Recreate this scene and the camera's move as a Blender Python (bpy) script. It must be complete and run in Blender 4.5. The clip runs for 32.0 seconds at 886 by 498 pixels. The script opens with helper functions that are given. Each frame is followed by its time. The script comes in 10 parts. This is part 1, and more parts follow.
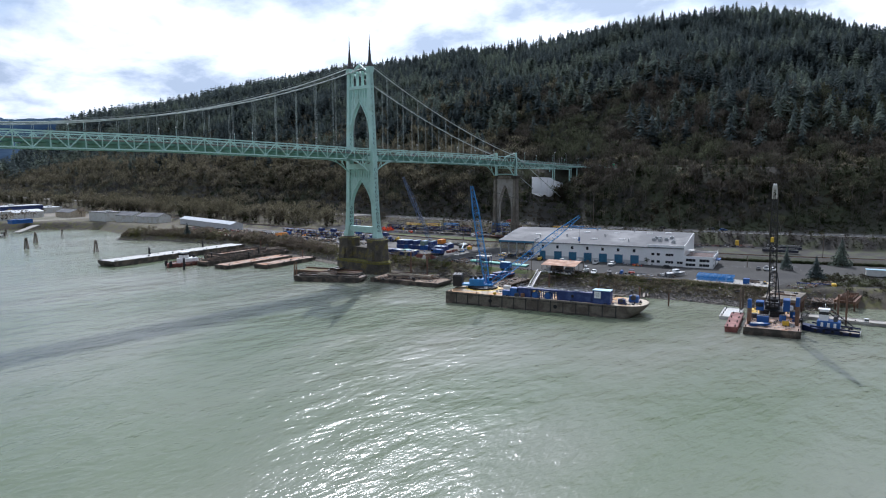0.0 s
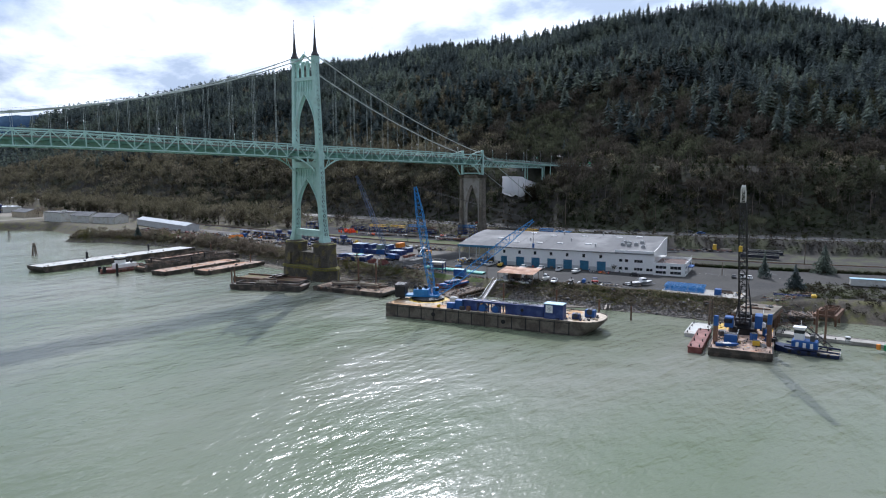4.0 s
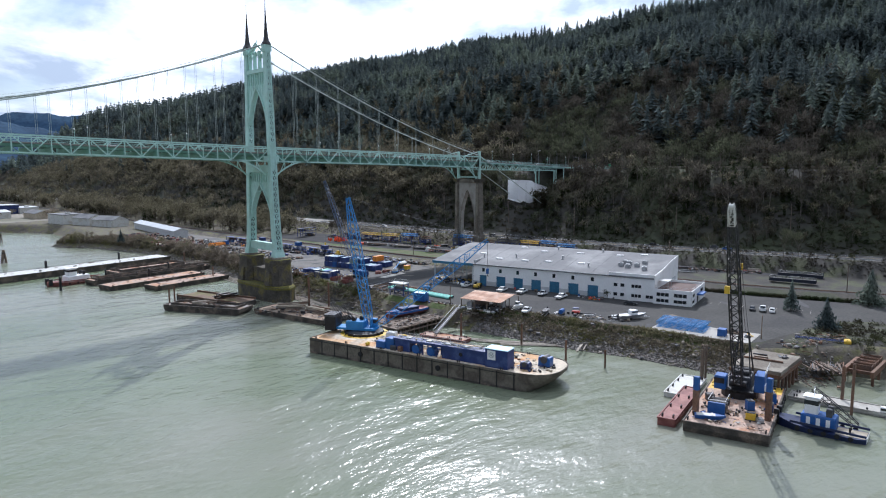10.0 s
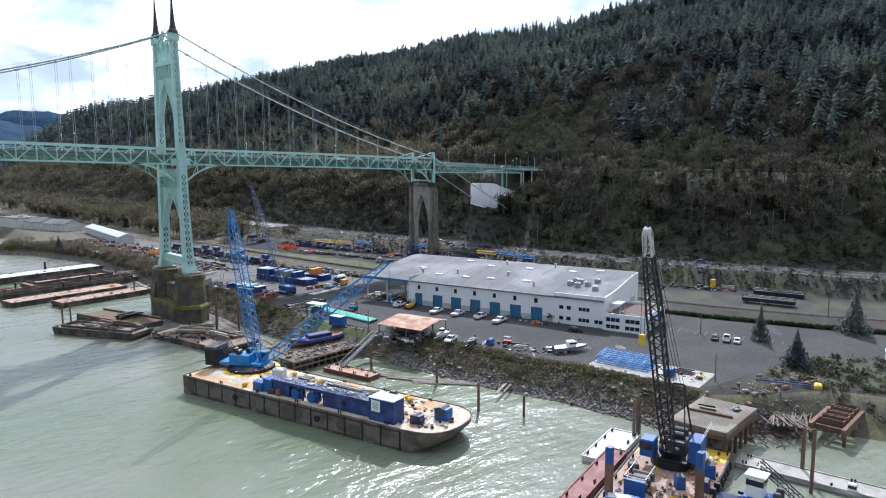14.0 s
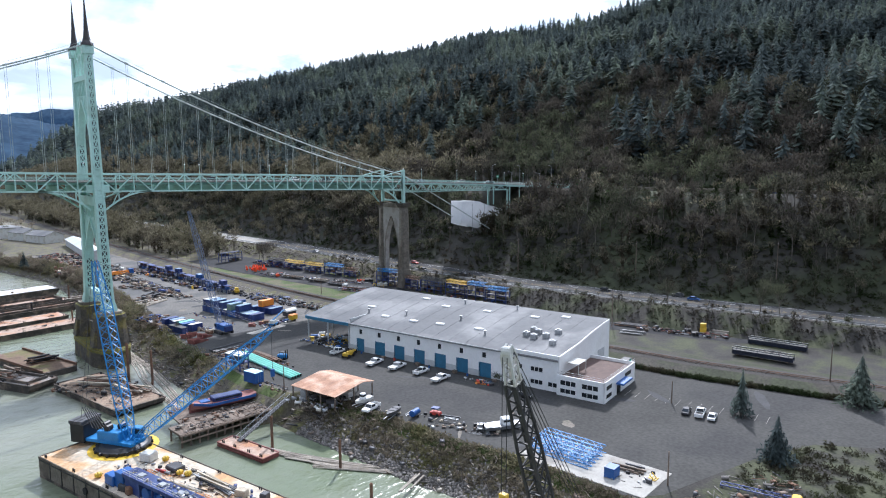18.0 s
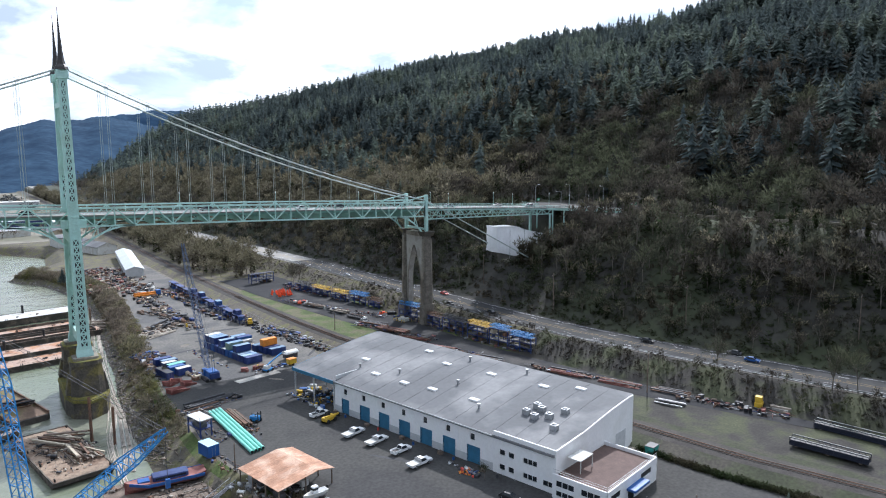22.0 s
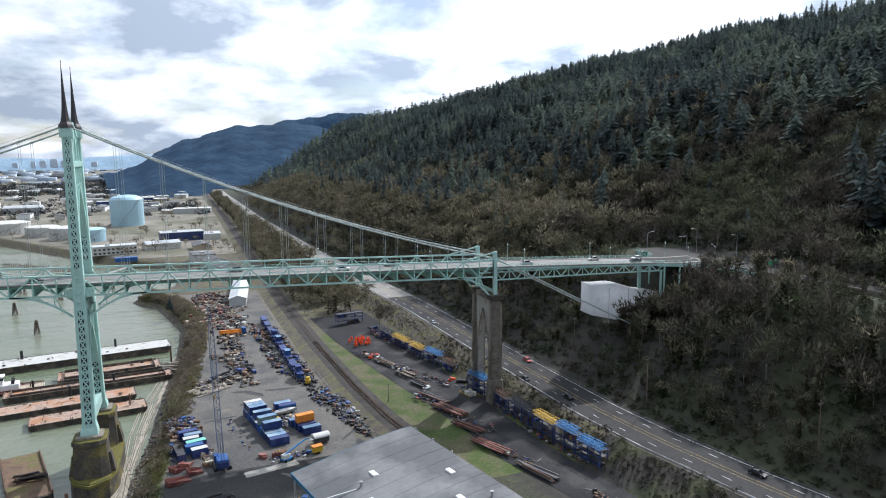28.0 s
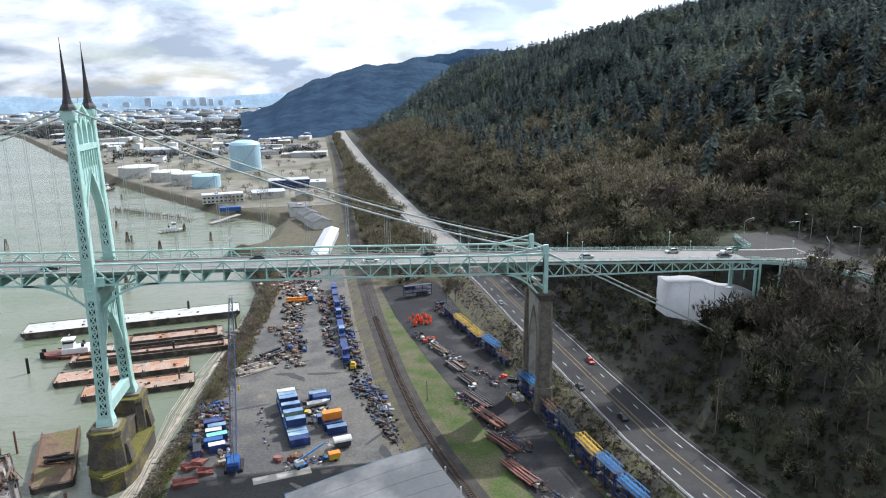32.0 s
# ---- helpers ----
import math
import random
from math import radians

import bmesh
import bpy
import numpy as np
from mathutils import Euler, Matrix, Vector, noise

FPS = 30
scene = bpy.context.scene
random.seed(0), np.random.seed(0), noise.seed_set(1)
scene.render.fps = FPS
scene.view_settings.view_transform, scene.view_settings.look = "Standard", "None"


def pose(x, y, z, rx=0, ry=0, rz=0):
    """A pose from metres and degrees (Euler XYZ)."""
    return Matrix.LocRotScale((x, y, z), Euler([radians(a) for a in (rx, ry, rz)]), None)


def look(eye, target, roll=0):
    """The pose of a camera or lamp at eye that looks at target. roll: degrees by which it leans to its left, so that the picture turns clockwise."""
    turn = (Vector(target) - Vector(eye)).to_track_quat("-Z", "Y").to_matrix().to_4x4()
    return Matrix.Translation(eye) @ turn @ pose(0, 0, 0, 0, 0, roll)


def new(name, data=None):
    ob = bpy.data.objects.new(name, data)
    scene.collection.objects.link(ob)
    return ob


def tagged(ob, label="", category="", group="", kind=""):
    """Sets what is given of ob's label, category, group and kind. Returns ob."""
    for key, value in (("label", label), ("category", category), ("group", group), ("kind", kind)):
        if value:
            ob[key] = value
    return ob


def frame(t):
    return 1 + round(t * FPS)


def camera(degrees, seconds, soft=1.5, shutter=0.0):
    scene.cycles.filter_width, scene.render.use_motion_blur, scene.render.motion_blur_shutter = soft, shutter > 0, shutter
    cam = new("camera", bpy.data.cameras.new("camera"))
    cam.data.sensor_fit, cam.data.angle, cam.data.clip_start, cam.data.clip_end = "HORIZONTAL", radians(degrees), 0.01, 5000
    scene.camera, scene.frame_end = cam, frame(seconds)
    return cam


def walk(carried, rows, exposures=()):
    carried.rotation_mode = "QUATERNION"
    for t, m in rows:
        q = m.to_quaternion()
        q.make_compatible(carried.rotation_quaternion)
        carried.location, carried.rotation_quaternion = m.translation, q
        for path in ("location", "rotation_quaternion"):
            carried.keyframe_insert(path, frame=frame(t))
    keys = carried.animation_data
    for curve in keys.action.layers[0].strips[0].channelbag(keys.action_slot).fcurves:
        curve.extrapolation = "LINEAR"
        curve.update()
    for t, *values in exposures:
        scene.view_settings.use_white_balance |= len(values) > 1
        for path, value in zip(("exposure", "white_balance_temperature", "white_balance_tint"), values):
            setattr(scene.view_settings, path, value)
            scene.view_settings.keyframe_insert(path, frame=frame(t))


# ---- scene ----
cam = camera(65.59, 32.0, soft=1.1)
PATH = [
    (0, (-250.16, -273.30, 56.27), (-175.10, -208.33, 44.20), -0.39),
    (0.5, (-246.19, -272.85, 56.20), (-171.14, -207.87, 44.15), -0.39),
    (1, (-242.19, -272.39, 56.13), (-167.11, -207.45, 44.12), -0.41),
    (1.5, (-238.11, -271.94, 56.08), (-163.00, -207.02, 44.08), -0.34),
    (2, (-233.89, -271.52, 56.04), (-158.76, -206.64, 43.96), -0.29),
    (2.5, (-229.53, -271.16, 56.04), (-154.18, -206.54, 43.93), -0.25),
    (3, (-225.03, -270.88, 56.08), (-149.59, -206.38, 43.87), -0.25),
    (3.5, (-220.43, -270.70, 56.15), (-144.94, -206.27, 43.87), -0.28),
    (4, (-215.76, -270.59, 56.24), (-140.22, -206.23, 43.90), -0.31),
    (4.5, (-211.03, -270.49, 56.34), (-135.60, -205.99, 44.08), -0.34),
    (6.5, (-190.51, -270.30, 57.45), (-117.43, -203.18, 45.03), -0.27),
    (7, (-185.43, -270.04, 57.72), (-112.73, -202.53, 45.24), -0.26),
    (7.5, (-180.36, -269.77, 57.98), (-108.21, -201.67, 45.49), -0.23),
    (8, (-175.33, -269.47, 58.22), (-104.19, -200.31, 45.66), -0.19),
    (8.5, (-170.28, -269.17, 58.40), (-100.28, -198.88, 45.82), -0.21),
    (9, (-165.18, -268.87, 58.53), (-95.44, -198.31, 45.94), -0.22),
    (9.5, (-159.99, -268.51, 58.58), (-90.26, -197.95, 46.00), -0.25),
    (10, (-154.71, -268.11, 58.56), (-84.97, -197.55, 45.99), -0.27),
    (10.5, (-149.36, -267.68, 58.51), (-79.70, -197.03, 45.98), -0.26),
    (11, (-143.94, -267.23, 58.48), (-74.67, -196.20, 45.98), -0.23),
    (11.5, (-138.47, -266.77, 58.52), (-69.34, -195.60, 45.98), -0.22),
    (12, (-132.92, -266.29, 58.66), (-63.80, -195.12, 46.09), -0.23),
    (12.5, (-127.31, -265.78, 58.93), (-58.26, -194.56, 46.29), -0.31),
    (13, (-121.69, -265.27, 59.31), (-52.61, -194.08, 46.64), -0.29),
    (13.5, (-116.08, -264.73, 59.81), (-47.04, -193.52, 47.04), -0.25),
    (14, (-110.51, -264.20, 60.38), (-41.51, -192.96, 47.56), -0.24),
    (14.5, (-104.99, -263.70, 60.99), (-35.98, -192.47, 48.18), -0.19),
    (16.5, (-82.41, -262.14, 66.61), (-15.36, -189.19, 53.12), -0.23),
    (17, (-77.16, -261.44, 68.06), (-10.90, -187.77, 54.56), -0.22),
    (17.5, (-71.85, -260.74, 69.44), (-5.97, -186.73, 55.96), -0.22),
    (18, (-66.46, -260.00, 70.66), (-0.96, -185.64, 57.25), -0.24),
    (18.5, (-61.06, -259.20, 71.73), (4.10, -184.51, 58.45), -0.26),
    (19, (-55.65, -258.29, 72.69), (9.33, -183.47, 59.27), -0.24),
    (19.5, (-50.32, -257.18, 73.71), (11.60, -179.84, 60.14), -0.23),
    (20, (-44.97, -255.94, 74.90), (14.62, -176.79, 61.34), -0.16),
    (20.5, (-39.62, -254.63, 76.34), (19.60, -175.19, 62.82), -0.17),
    (21, (-34.41, -253.22, 77.97), (24.46, -173.53, 64.45), -0.23),
    (21.5, (-29.36, -251.70, 79.72), (28.04, -170.96, 66.06), -0.27),
    (22, (-24.42, -250.16, 81.48), (31.12, -168.14, 67.73), -0.22),
    (22.5, (-19.57, -248.65, 83.19), (34.37, -165.60, 69.31), -0.19),
    (23, (-14.76, -247.09, 84.81), (37.37, -162.89, 70.88), -0.23),
    (23.5, (-9.96, -245.45, 86.36), (40.27, -160.11, 72.40), -0.20),
    (24, (-5.18, -243.75, 87.86), (42.35, -156.89, 73.87), -0.21),
    (24.5, (-0.37, -241.96, 89.35), (45.40, -154.16, 75.39), -0.21),
    (25, (4.47, -240.10, 90.86), (49.35, -151.84, 76.86), -0.28),
    (25.5, (9.31, -238.23, 92.35), (53.36, -149.56, 78.30), -0.33),
    (27.5, (29.30, -230.09, 98.28), (64.62, -137.61, 84.13), -0.57),
    (28, (33.91, -227.49, 99.74), (66.98, -134.18, 85.59), -0.57),
    (28.5, (38.54, -224.87, 101.16), (70.24, -131.19, 86.33), -0.56),
    (29, (43.14, -222.21, 102.62), (74.04, -128.31, 87.51), -0.64),
    (29.5, (47.75, -219.59, 104.10), (77.79, -125.50, 88.43), -0.69),
    (30, (52.30, -216.98, 105.52), (79.85, -122.68, 86.82), -0.72),
    (30.5, (56.79, -214.28, 106.94), (80.97, -119.74, 85.08), -0.76),
    (31, (61.23, -211.40, 108.43), (82.53, -116.41, 85.56), -0.78),
    (31.5, (65.62, -208.45, 109.97), (83.53, -112.76, 87.09), -0.84),
    (32, (69.98, -205.46, 111.50), (84.28, -109.17, 88.64), -0.89),
]
EXPOSURES = [(0, 0.0, 5650, 14), (9, 0.16, 5650, 14), (14, 0.44, 5650, 14), (17, 0.60, 5650, 14), (21, 0.56, 5700, 13), (25, 0.32, 5850, 12), (28, 0.22, 5900, 12), (32, 0.44, 5900, 12)]
walk(cam, [(t, look(eye, target, roll)) for t, eye, target, roll in PATH], EXPOSURES)

# ---- light: sun through broken cloud, from beyond the hill ----
SUN_DIR = Vector((0.83, 0.685, 1.0)).normalized()
sun_data = bpy.data.lights.new("sun", "SUN")
sun_data.energy, sun_data.angle, sun_data.color = 3.6, radians(0.6), (1.0, 0.955, 0.885)
sun = new("sun", sun_data)
sun.matrix_world = look((0, 0, 0), tuple(-SUN_DIR))
sun.location = (300, 300, 500)

world = bpy.data.worlds.new("sky")
scene.world = world
world.use_nodes = True
wn, wl = world.node_tree.nodes, world.node_tree.links
wn.clear()


def wnode(kind, **kw):
    nd = wn.new(kind)
    for k, v in kw.items():
        nd.inputs[k].default_value = v
    return nd


w_sky = wn.new("ShaderNodeTexSky")
w_sky.sky_type = "NISHITA"
w_sky.sun_disc = False
w_sky.sun_elevation = math.asin(SUN_DIR.z)
w_sky.sun_rotation = math.atan2(SUN_DIR.x, SUN_DIR.y)
w_sky.air_density, w_sky.dust_density = 1.0, 1.0
w_co = wn.new("ShaderNodeTexCoord")
w_sep = wn.new("ShaderNodeSeparateXYZ")
wl.new(w_co.outputs["Generated"], w_sep.inputs[0])
w_zz = wn.new("ShaderNodeMath")
w_zz.operation = "MAXIMUM"
w_zz.inputs[1].default_value = 0.0
wl.new(w_sep.outputs["Z"], w_zz.inputs[0])
w_za = wn.new("ShaderNodeMath")
w_za.operation = "ADD"
w_za.inputs[1].default_value = 0.30
wl.new(w_zz.outputs[0], w_za.inputs[0])
w_cx = wn.new("ShaderNodeCombineXYZ")
for axis in ("X", "Y"):
    dv = wn.new("ShaderNodeMath")
    dv.operation = "DIVIDE"
    wl.new(w_sep.outputs[axis], dv.inputs[0])
    wl.new(w_za.outputs[0], dv.inputs[1])
    wl.new(dv.outputs[0], w_cx.inputs[axis])
w_n1 = wnode("ShaderNodeTexNoise", Scale=1.5, Detail=10.0, Roughness=0.55, Distortion=0.25)
w_n2 = wnode("ShaderNodeTexNoise", Scale=2.6, Detail=9.0, Roughness=0.56, Distortion=0.2)
for nd in (w_n1, w_n2):
    wl.new(w_cx.outputs[0], nd.inputs["Vector"])
w_cov = wn.new("ShaderNodeValToRGB")
w_cov.color_ramp.elements[0].position, w_cov.color_ramp.elements[1].position = 0.32, 0.48
wl.new(w_n1.outputs["Fac"], w_cov.inputs[0])
w_shade = wn.new("ShaderNodeValToRGB")
w_shade.color_ramp.elements[0].position, w_shade.color_ramp.elements[1].position = 0.40, 0.62
w_shade.color_ramp.elements[0].color = (3.9, 4.5, 5.2, 1)
w_shade.color_ramp.elements[1].color = (10.4, 10.6, 10.7, 1)
wl.new(w_n2.outputs["Fac"], w_shade.inputs[0])
w_mix = wn.new("ShaderNodeMixRGB")
wl.new(w_cov.outputs["Color"], w_mix.inputs["Fac"])
wl.new(w_sky.outputs["Color"], w_mix.inputs["Color1"])
# cloud brightens broadly towards the sun
w_dot = wn.new("ShaderNodeVectorMath")
w_dot.operation = "DOT_PRODUCT"
w_dot.inputs[1].default_value = tuple(SUN_DIR)
wl.new(w_co.outputs["Generated"], w_dot.inputs[0])
w_fwd = wn.new("ShaderNodeMapRange")
w_fwd.inputs["From Min"].default_value, w_fwd.inputs["From Max"].default_value = 0.1, 1.0
w_fwd.inputs["To Min"].default_value, w_fwd.inputs["To Max"].default_value = 0.60, 1.72
wl.new(w_dot.outputs["Value"], w_fwd.inputs["Value"])
w_scl = wn.new("ShaderNodeVectorMath")
w_scl.operation = "SCALE"
wl.new(w_shade.outputs["Color"], w_scl.inputs[0])
wl.new(w_fwd.outputs[0], w_scl.inputs["Scale"])
wl.new(w_scl.outputs[0], w_mix.inputs["Color2"])
w_bg = wn.new("ShaderNodeBackground")
w_bg.inputs["Strength"].default_value = 0.1
wl.new(w_mix.outputs[0], w_bg.inputs["Color"])
w_out = wn.new("ShaderNodeOutputWorld")
wl.new(w_bg.outputs[0], w_out.inputs["Surface"])

# ---- materials ----
MATS = {}


def mat(name, col, rough=0.7, metal=0.0, vary=0.25, scale=0.6, fine=6.0, bump=0.0, stain=None, amount=0.5, random_tone=0.0, island=0.0, spec=0.5):
    """A surface with broad tone changes, fine grain, an optional second colour in patches (stain), relief, and tone by object."""
    if name in MATS:
        return MATS[name]
    m = bpy.data.materials.new(name)
    m.use_nodes = True
    nt = m.node_tree
    nd, ln = nt.nodes, nt.links
    bsdf = nd["Principled BSDF"]
    bsdf.inputs["Roughness"].default_value = rough
    bsdf.inputs["Metallic"].default_value = metal
    bsdf.inputs["Specular IOR Level"].default_value = spec
    geo = nd.new("ShaderNodeNewGeometry")
    n1 = nd.new("ShaderNodeTexNoise")
    n1.inputs["Scale"].default_value, n1.inputs["Detail"].default_value = scale, 5
    n2 = nd.new("ShaderNodeTexNoise")
    n2.inputs["Scale"].default_value, n2.inputs["Detail"].default_value = fine, 4
    for n in (n1, n2):
        ln.new(geo.outputs["Position"], n.inputs["Vector"])
    base = nd.new("ShaderNodeRGB")
    base.outputs[0].default_value = (*col, 1)
    colour = base.outputs[0]
    if stain:
        ramp = nd.new("ShaderNodeValToRGB")
        mid = 0.62 - 0.24 * amount
        ramp.color_ramp.elements[0].position, ramp.color_ramp.elements[1].position = mid - 0.05, mid + 0.09
        ln.new(n1.outputs["Fac"], ramp.inputs[0])
        mx = nd.new("ShaderNodeMixRGB")
        ln.new(ramp.outputs[0], mx.inputs["Fac"])
        ln.new(colour, mx.inputs["Color1"])
        mx.inputs["Color2"].default_value = (*stain, 1)
        colour = mx.outputs[0]
    for n, k in ((n1, 1.0), (n2, 0.8)):
        mr = nd.new("ShaderNodeMapRange")
        mr.inputs["From Min"].default_value, mr.inputs["From Max"].default_value = 0.3, 0.7
        mr.inputs["To Min"].default_value, mr.inputs["To Max"].default_value = 1 - vary * k, 1 + vary * k
        ln.new(n.outputs["Fac"], mr.inputs["Value"])
        vm = nd.new("ShaderNodeVectorMath")
        vm.operation = "SCALE"
        ln.new(colour, vm.inputs[0])
        ln.new(mr.outputs[0], vm.inputs["Scale"])
        colour = vm.outputs[0]
    for k, src in ((random_tone, "obj"), (island, "isl")):
        if k:
            out = nd.new("ShaderNodeObjectInfo").outputs["Random"] if src == "obj" else geo.outputs["Random Per Island"]
            mr = nd.new("ShaderNodeMapRange")
            mr.inputs["To Min"].default_value, mr.inputs["To Max"].default_value = 1 - k, 1 + k
            ln.new(out, mr.inputs["Value"])
            vm = nd.new("ShaderNodeVectorMath")
            vm.operation = "SCALE"
            ln.new(colour, vm.inputs[0])
            ln.new(mr.outputs[0], vm.inputs["Scale"])
            colour = vm.outputs[0]
    ln.new(colour, bsdf.inputs["Base Color"])
    if bump:
        bp = nd.new("ShaderNodeBump")
        bp.inputs["Strength"].default_value, bp.inputs["Distance"].default_value = min(bump, 1.0), 0.1 * max(1, bump)
        ln.new(n2.outputs["Fac"], bp.inputs["Height"])
        ln.new(bp.outputs[0], bsdf.inputs["Normal"])
    MATS[name] = m
    return m


GREEN = mat("verdigris_paint", (0.45, 0.67, 0.61), 0.55, 0, 0.10, 0.15, 2.0, stain=(0.36, 0.53, 0.47), amount=0.35)
# the bridge green, darkened to stand for shade under the deck
GREEN_SHADE = mat("shaded_green_paint", (0.22, 0.42, 0.36), 0.6, 0, 0.15, 0.2, 2.0)
COPPER = mat("dark_spire_metal", (0.05, 0.045, 0.045), 0.5, 0.3, 0.2)
CABLE = mat("cable_wrap", (0.42, 0.47, 0.44), 0.6)
CONC = mat("old_concrete", (0.28, 0.25, 0.20), 0.9, 0, 0.25, 0.12, 1.5, 0.4, stain=(0.13, 0.11, 0.085), amount=0.55)
CONC_L = mat("pale_concrete", (0.40, 0.38, 0.34), 0.9, 0, 0.15, 0.2, 2.5, 0.2, stain=(0.26, 0.24, 0.21), amount=0.4)
LEGC = mat("streaked_pier_concrete", (0.19, 0.17, 0.14), 0.92, 0, 0.35, 0.3, 1.8, 0.4, stain=(0.10, 0.088, 0.07), amount=0.55)
PIERC = mat("mossy_pier_concrete", (0.085, 0.075, 0.06), 0.95, 0, 0.4, 0.22, 1.5, 0.6, stain=(0.12, 0.10, 0.035), amount=0.28)
MOSS = mat("bright_moss", (0.16, 0.14, 0.028), 0.95, 0, 0.35, 0.4, 3, 0.5, stain=(0.10, 0.10, 0.03), amount=0.4)
ASPH = mat("worn_asphalt", (0.068, 0.066, 0.061), 0.92, 0, 0.26, 0.045, 1.2, 0.15, stain=(0.042, 0.041, 0.040), amount=0.46, spec=0.25)
ASPH_D = mat("dark_asphalt", (0.030, 0.030, 0.032), 0.92, 0, 0.22, 0.08, 1.2, 0.15, stain=(0.056, 0.053, 0.050), amount=0.3, spec=0.25)
ROADM = mat("highway_asphalt", (0.060, 0.059, 0.058), 0.95, 0, 0.16, 0.06, 1.5, 0.1, stain=(0.037, 0.037, 0.038), amount=0.4, spec=0.2)
PAINTW = mat("road_paint_white", (0.75, 0.75, 0.73), 0.7)
PAINTY = mat("road_paint_yellow", (0.34, 0.24, 0.07), 0.8)
PANELH = mat("brown_panel_hull", (0.19, 0.165, 0.13), 0.8, 0.1, 0.3, 0.25, 2.0, 0.2, stain=(0.085, 0.07, 0.055), amount=0.5)
DIRT = mat("gravel_dirt", (0.20, 0.175, 0.145), 0.95, 0, 0.3, 0.12, 1.8, 0.5, stain=(0.11, 0.10, 0.075), amount=0.5)
GRASS = mat("rough_grass", (0.066, 0.098, 0.018), 0.95, 0, 0.38, 0.10, 1.5, 0.6, stain=(0.088, 0.080, 0.042), amount=0.55)
# litter colour is darkened for the shade beneath the trees
HILLM = mat("forest_floor", (0.048, 0.045, 0.036), 0.95, 0, 0.35, 0.03, 0.4, 0.8, stain=(0.036, 0.042, 0.02), amount=0.45)
BANK = mat("bank_rubble", (0.105, 0.090, 0.068), 0.95, 0, 0.4, 0.25, 1.6, 0.9, stain=(0.09, 0.085, 0.035), amount=0.45)
MUD = mat("river_mud", (0.13, 0.115, 0.095), 0.7, 0, 0.2, 0.1, 1.2, 0.3)
PLAIN = mat("industrial_plain", (0.26, 0.235, 0.19), 0.95, 0, 0.35, 0.010, 0.08, 0.2, stain=(0.115, 0.112, 0.075), amount=0.5)
RUST = mat("rusty_steel", (0.19, 0.105, 0.065), 0.85, 0.1, 0.3, 0.25, 2.5, 0.2, stain=(0.11, 0.07, 0.05), amount=0.5, random_tone=0.3)
RUSTDECK = mat("rusty_barge_deck", (0.43, 0.31, 0.24), 0.85, 0.0, 0.3, 0.16, 1.6, 0.2, stain=(0.32, 0.16, 0.085), amount=0.42, random_tone=0.15)
SANDDECK = mat("sandy_barge_deck", (0.58, 0.50, 0.385), 0.85, 0.0, 0.26, 0.16, 1.2, 0.2, stain=(0.42, 0.25, 0.12), amount=0.42)
HULL = mat("dark_barge_hull", (0.075, 0.065, 0.055), 0.8, 0.1, 0.35, 0.3, 2.5, 0.3, stain=(0.14, 0.11, 0.085), amount=0.4)
BLACKM = mat("black_steel", (0.018, 0.018, 0.02), 0.5, 0.2, 0.3)
DKGREY = mat("dark_grey_steel", (0.07, 0.07, 0.075), 0.6, 0.2, 0.3, random_tone=0.3)
GREYM = mat("galvanised_steel", (0.36, 0.37, 0.38), 0.5, 0.5, 0.15)
BLUE = mat("bright_blue_paint", (0.016, 0.09, 0.30), 0.45, 0, 0.15, 0.4)
SKYB = mat("crane_sky_blue", (0.03, 0.22, 0.52), 0.45, 0, 0.15, 0.4)
NAVY = mat("deep_blue_paint", (0.016, 0.036, 0.15), 0.5, 0, 0.25, 0.4, stain=(0.04, 0.065, 0.17), amount=0.35, random_tone=0.25)
WHITE = mat("white_paint", (0.82, 0.82, 0.81), 0.55, 0, 0.05, 0.15, 1.5, stain=(0.74, 0.74, 0.72), amount=0.3)
OFFW = mat("weathered_white", (0.60, 0.60, 0.57), 0.7, 0, 0.12, 0.3, stain=(0.45, 0.43, 0.38), amount=0.35, random_tone=0.12)
WALLG = mat("grey_wall_base", (0.50, 0.51, 0.51), 0.8, 0, 0.1)
ROOFG = mat("grey_membrane_roof", (0.112, 0.115, 0.120), 0.8, 0, 0.10, 0.06, 0.8, 0.1, stain=(0.19, 0.19, 0.19), amount=0.40)
ROOFW = mat("pale_metal_roof", (0.55, 0.57, 0.58), 0.5, 0.2, 0.1, 0.1, random_tone=0.15)
TEAL = mat("blue_green_door", (0.04, 0.16, 0.27), 0.5, 0, 0.12)
GLASSD = mat("dark_window_glass", (0.02, 0.025, 0.03), 0.12, 0.0, 0.2)
RED = mat("red_paint", (0.45, 0.05, 0.035), 0.55, 0, 0.2, 0.3, random_tone=0.2)
REDOX = mat("red_oxide_paint", (0.19, 0.06, 0.05), 0.7, 0, 0.25, 0.3, stain=(0.24, 0.10, 0.08), amount=0.4)
ORANGE = mat("orange_paint", (0.75, 0.26, 0.03), 0.6, 0, 0.15)
VERM = mat("vermilion_buoy", (0.80, 0.09, 0.02), 0.6, 0, 0.15, random_tone=0.15)
YELLOW = mat("yellow_machine_paint", (0.62, 0.40, 0.03), 0.5, 0, 0.15, random_tone=0.1)
TAN = mat("tan_steel", (0.42, 0.36, 0.27), 0.8, 0, 0.2, random_tone=0.2)
AQUA = mat("aqua_pipe", (0.20, 0.55, 0.45), 0.5, 0, 0.1)
GREYDECK = mat("weathered_steel_deck", (0.27, 0.245, 0.225), 0.9, 0, 0.3, 0.2, 1.8, 0.2, stain=(0.16, 0.095, 0.06), amount=0.42)
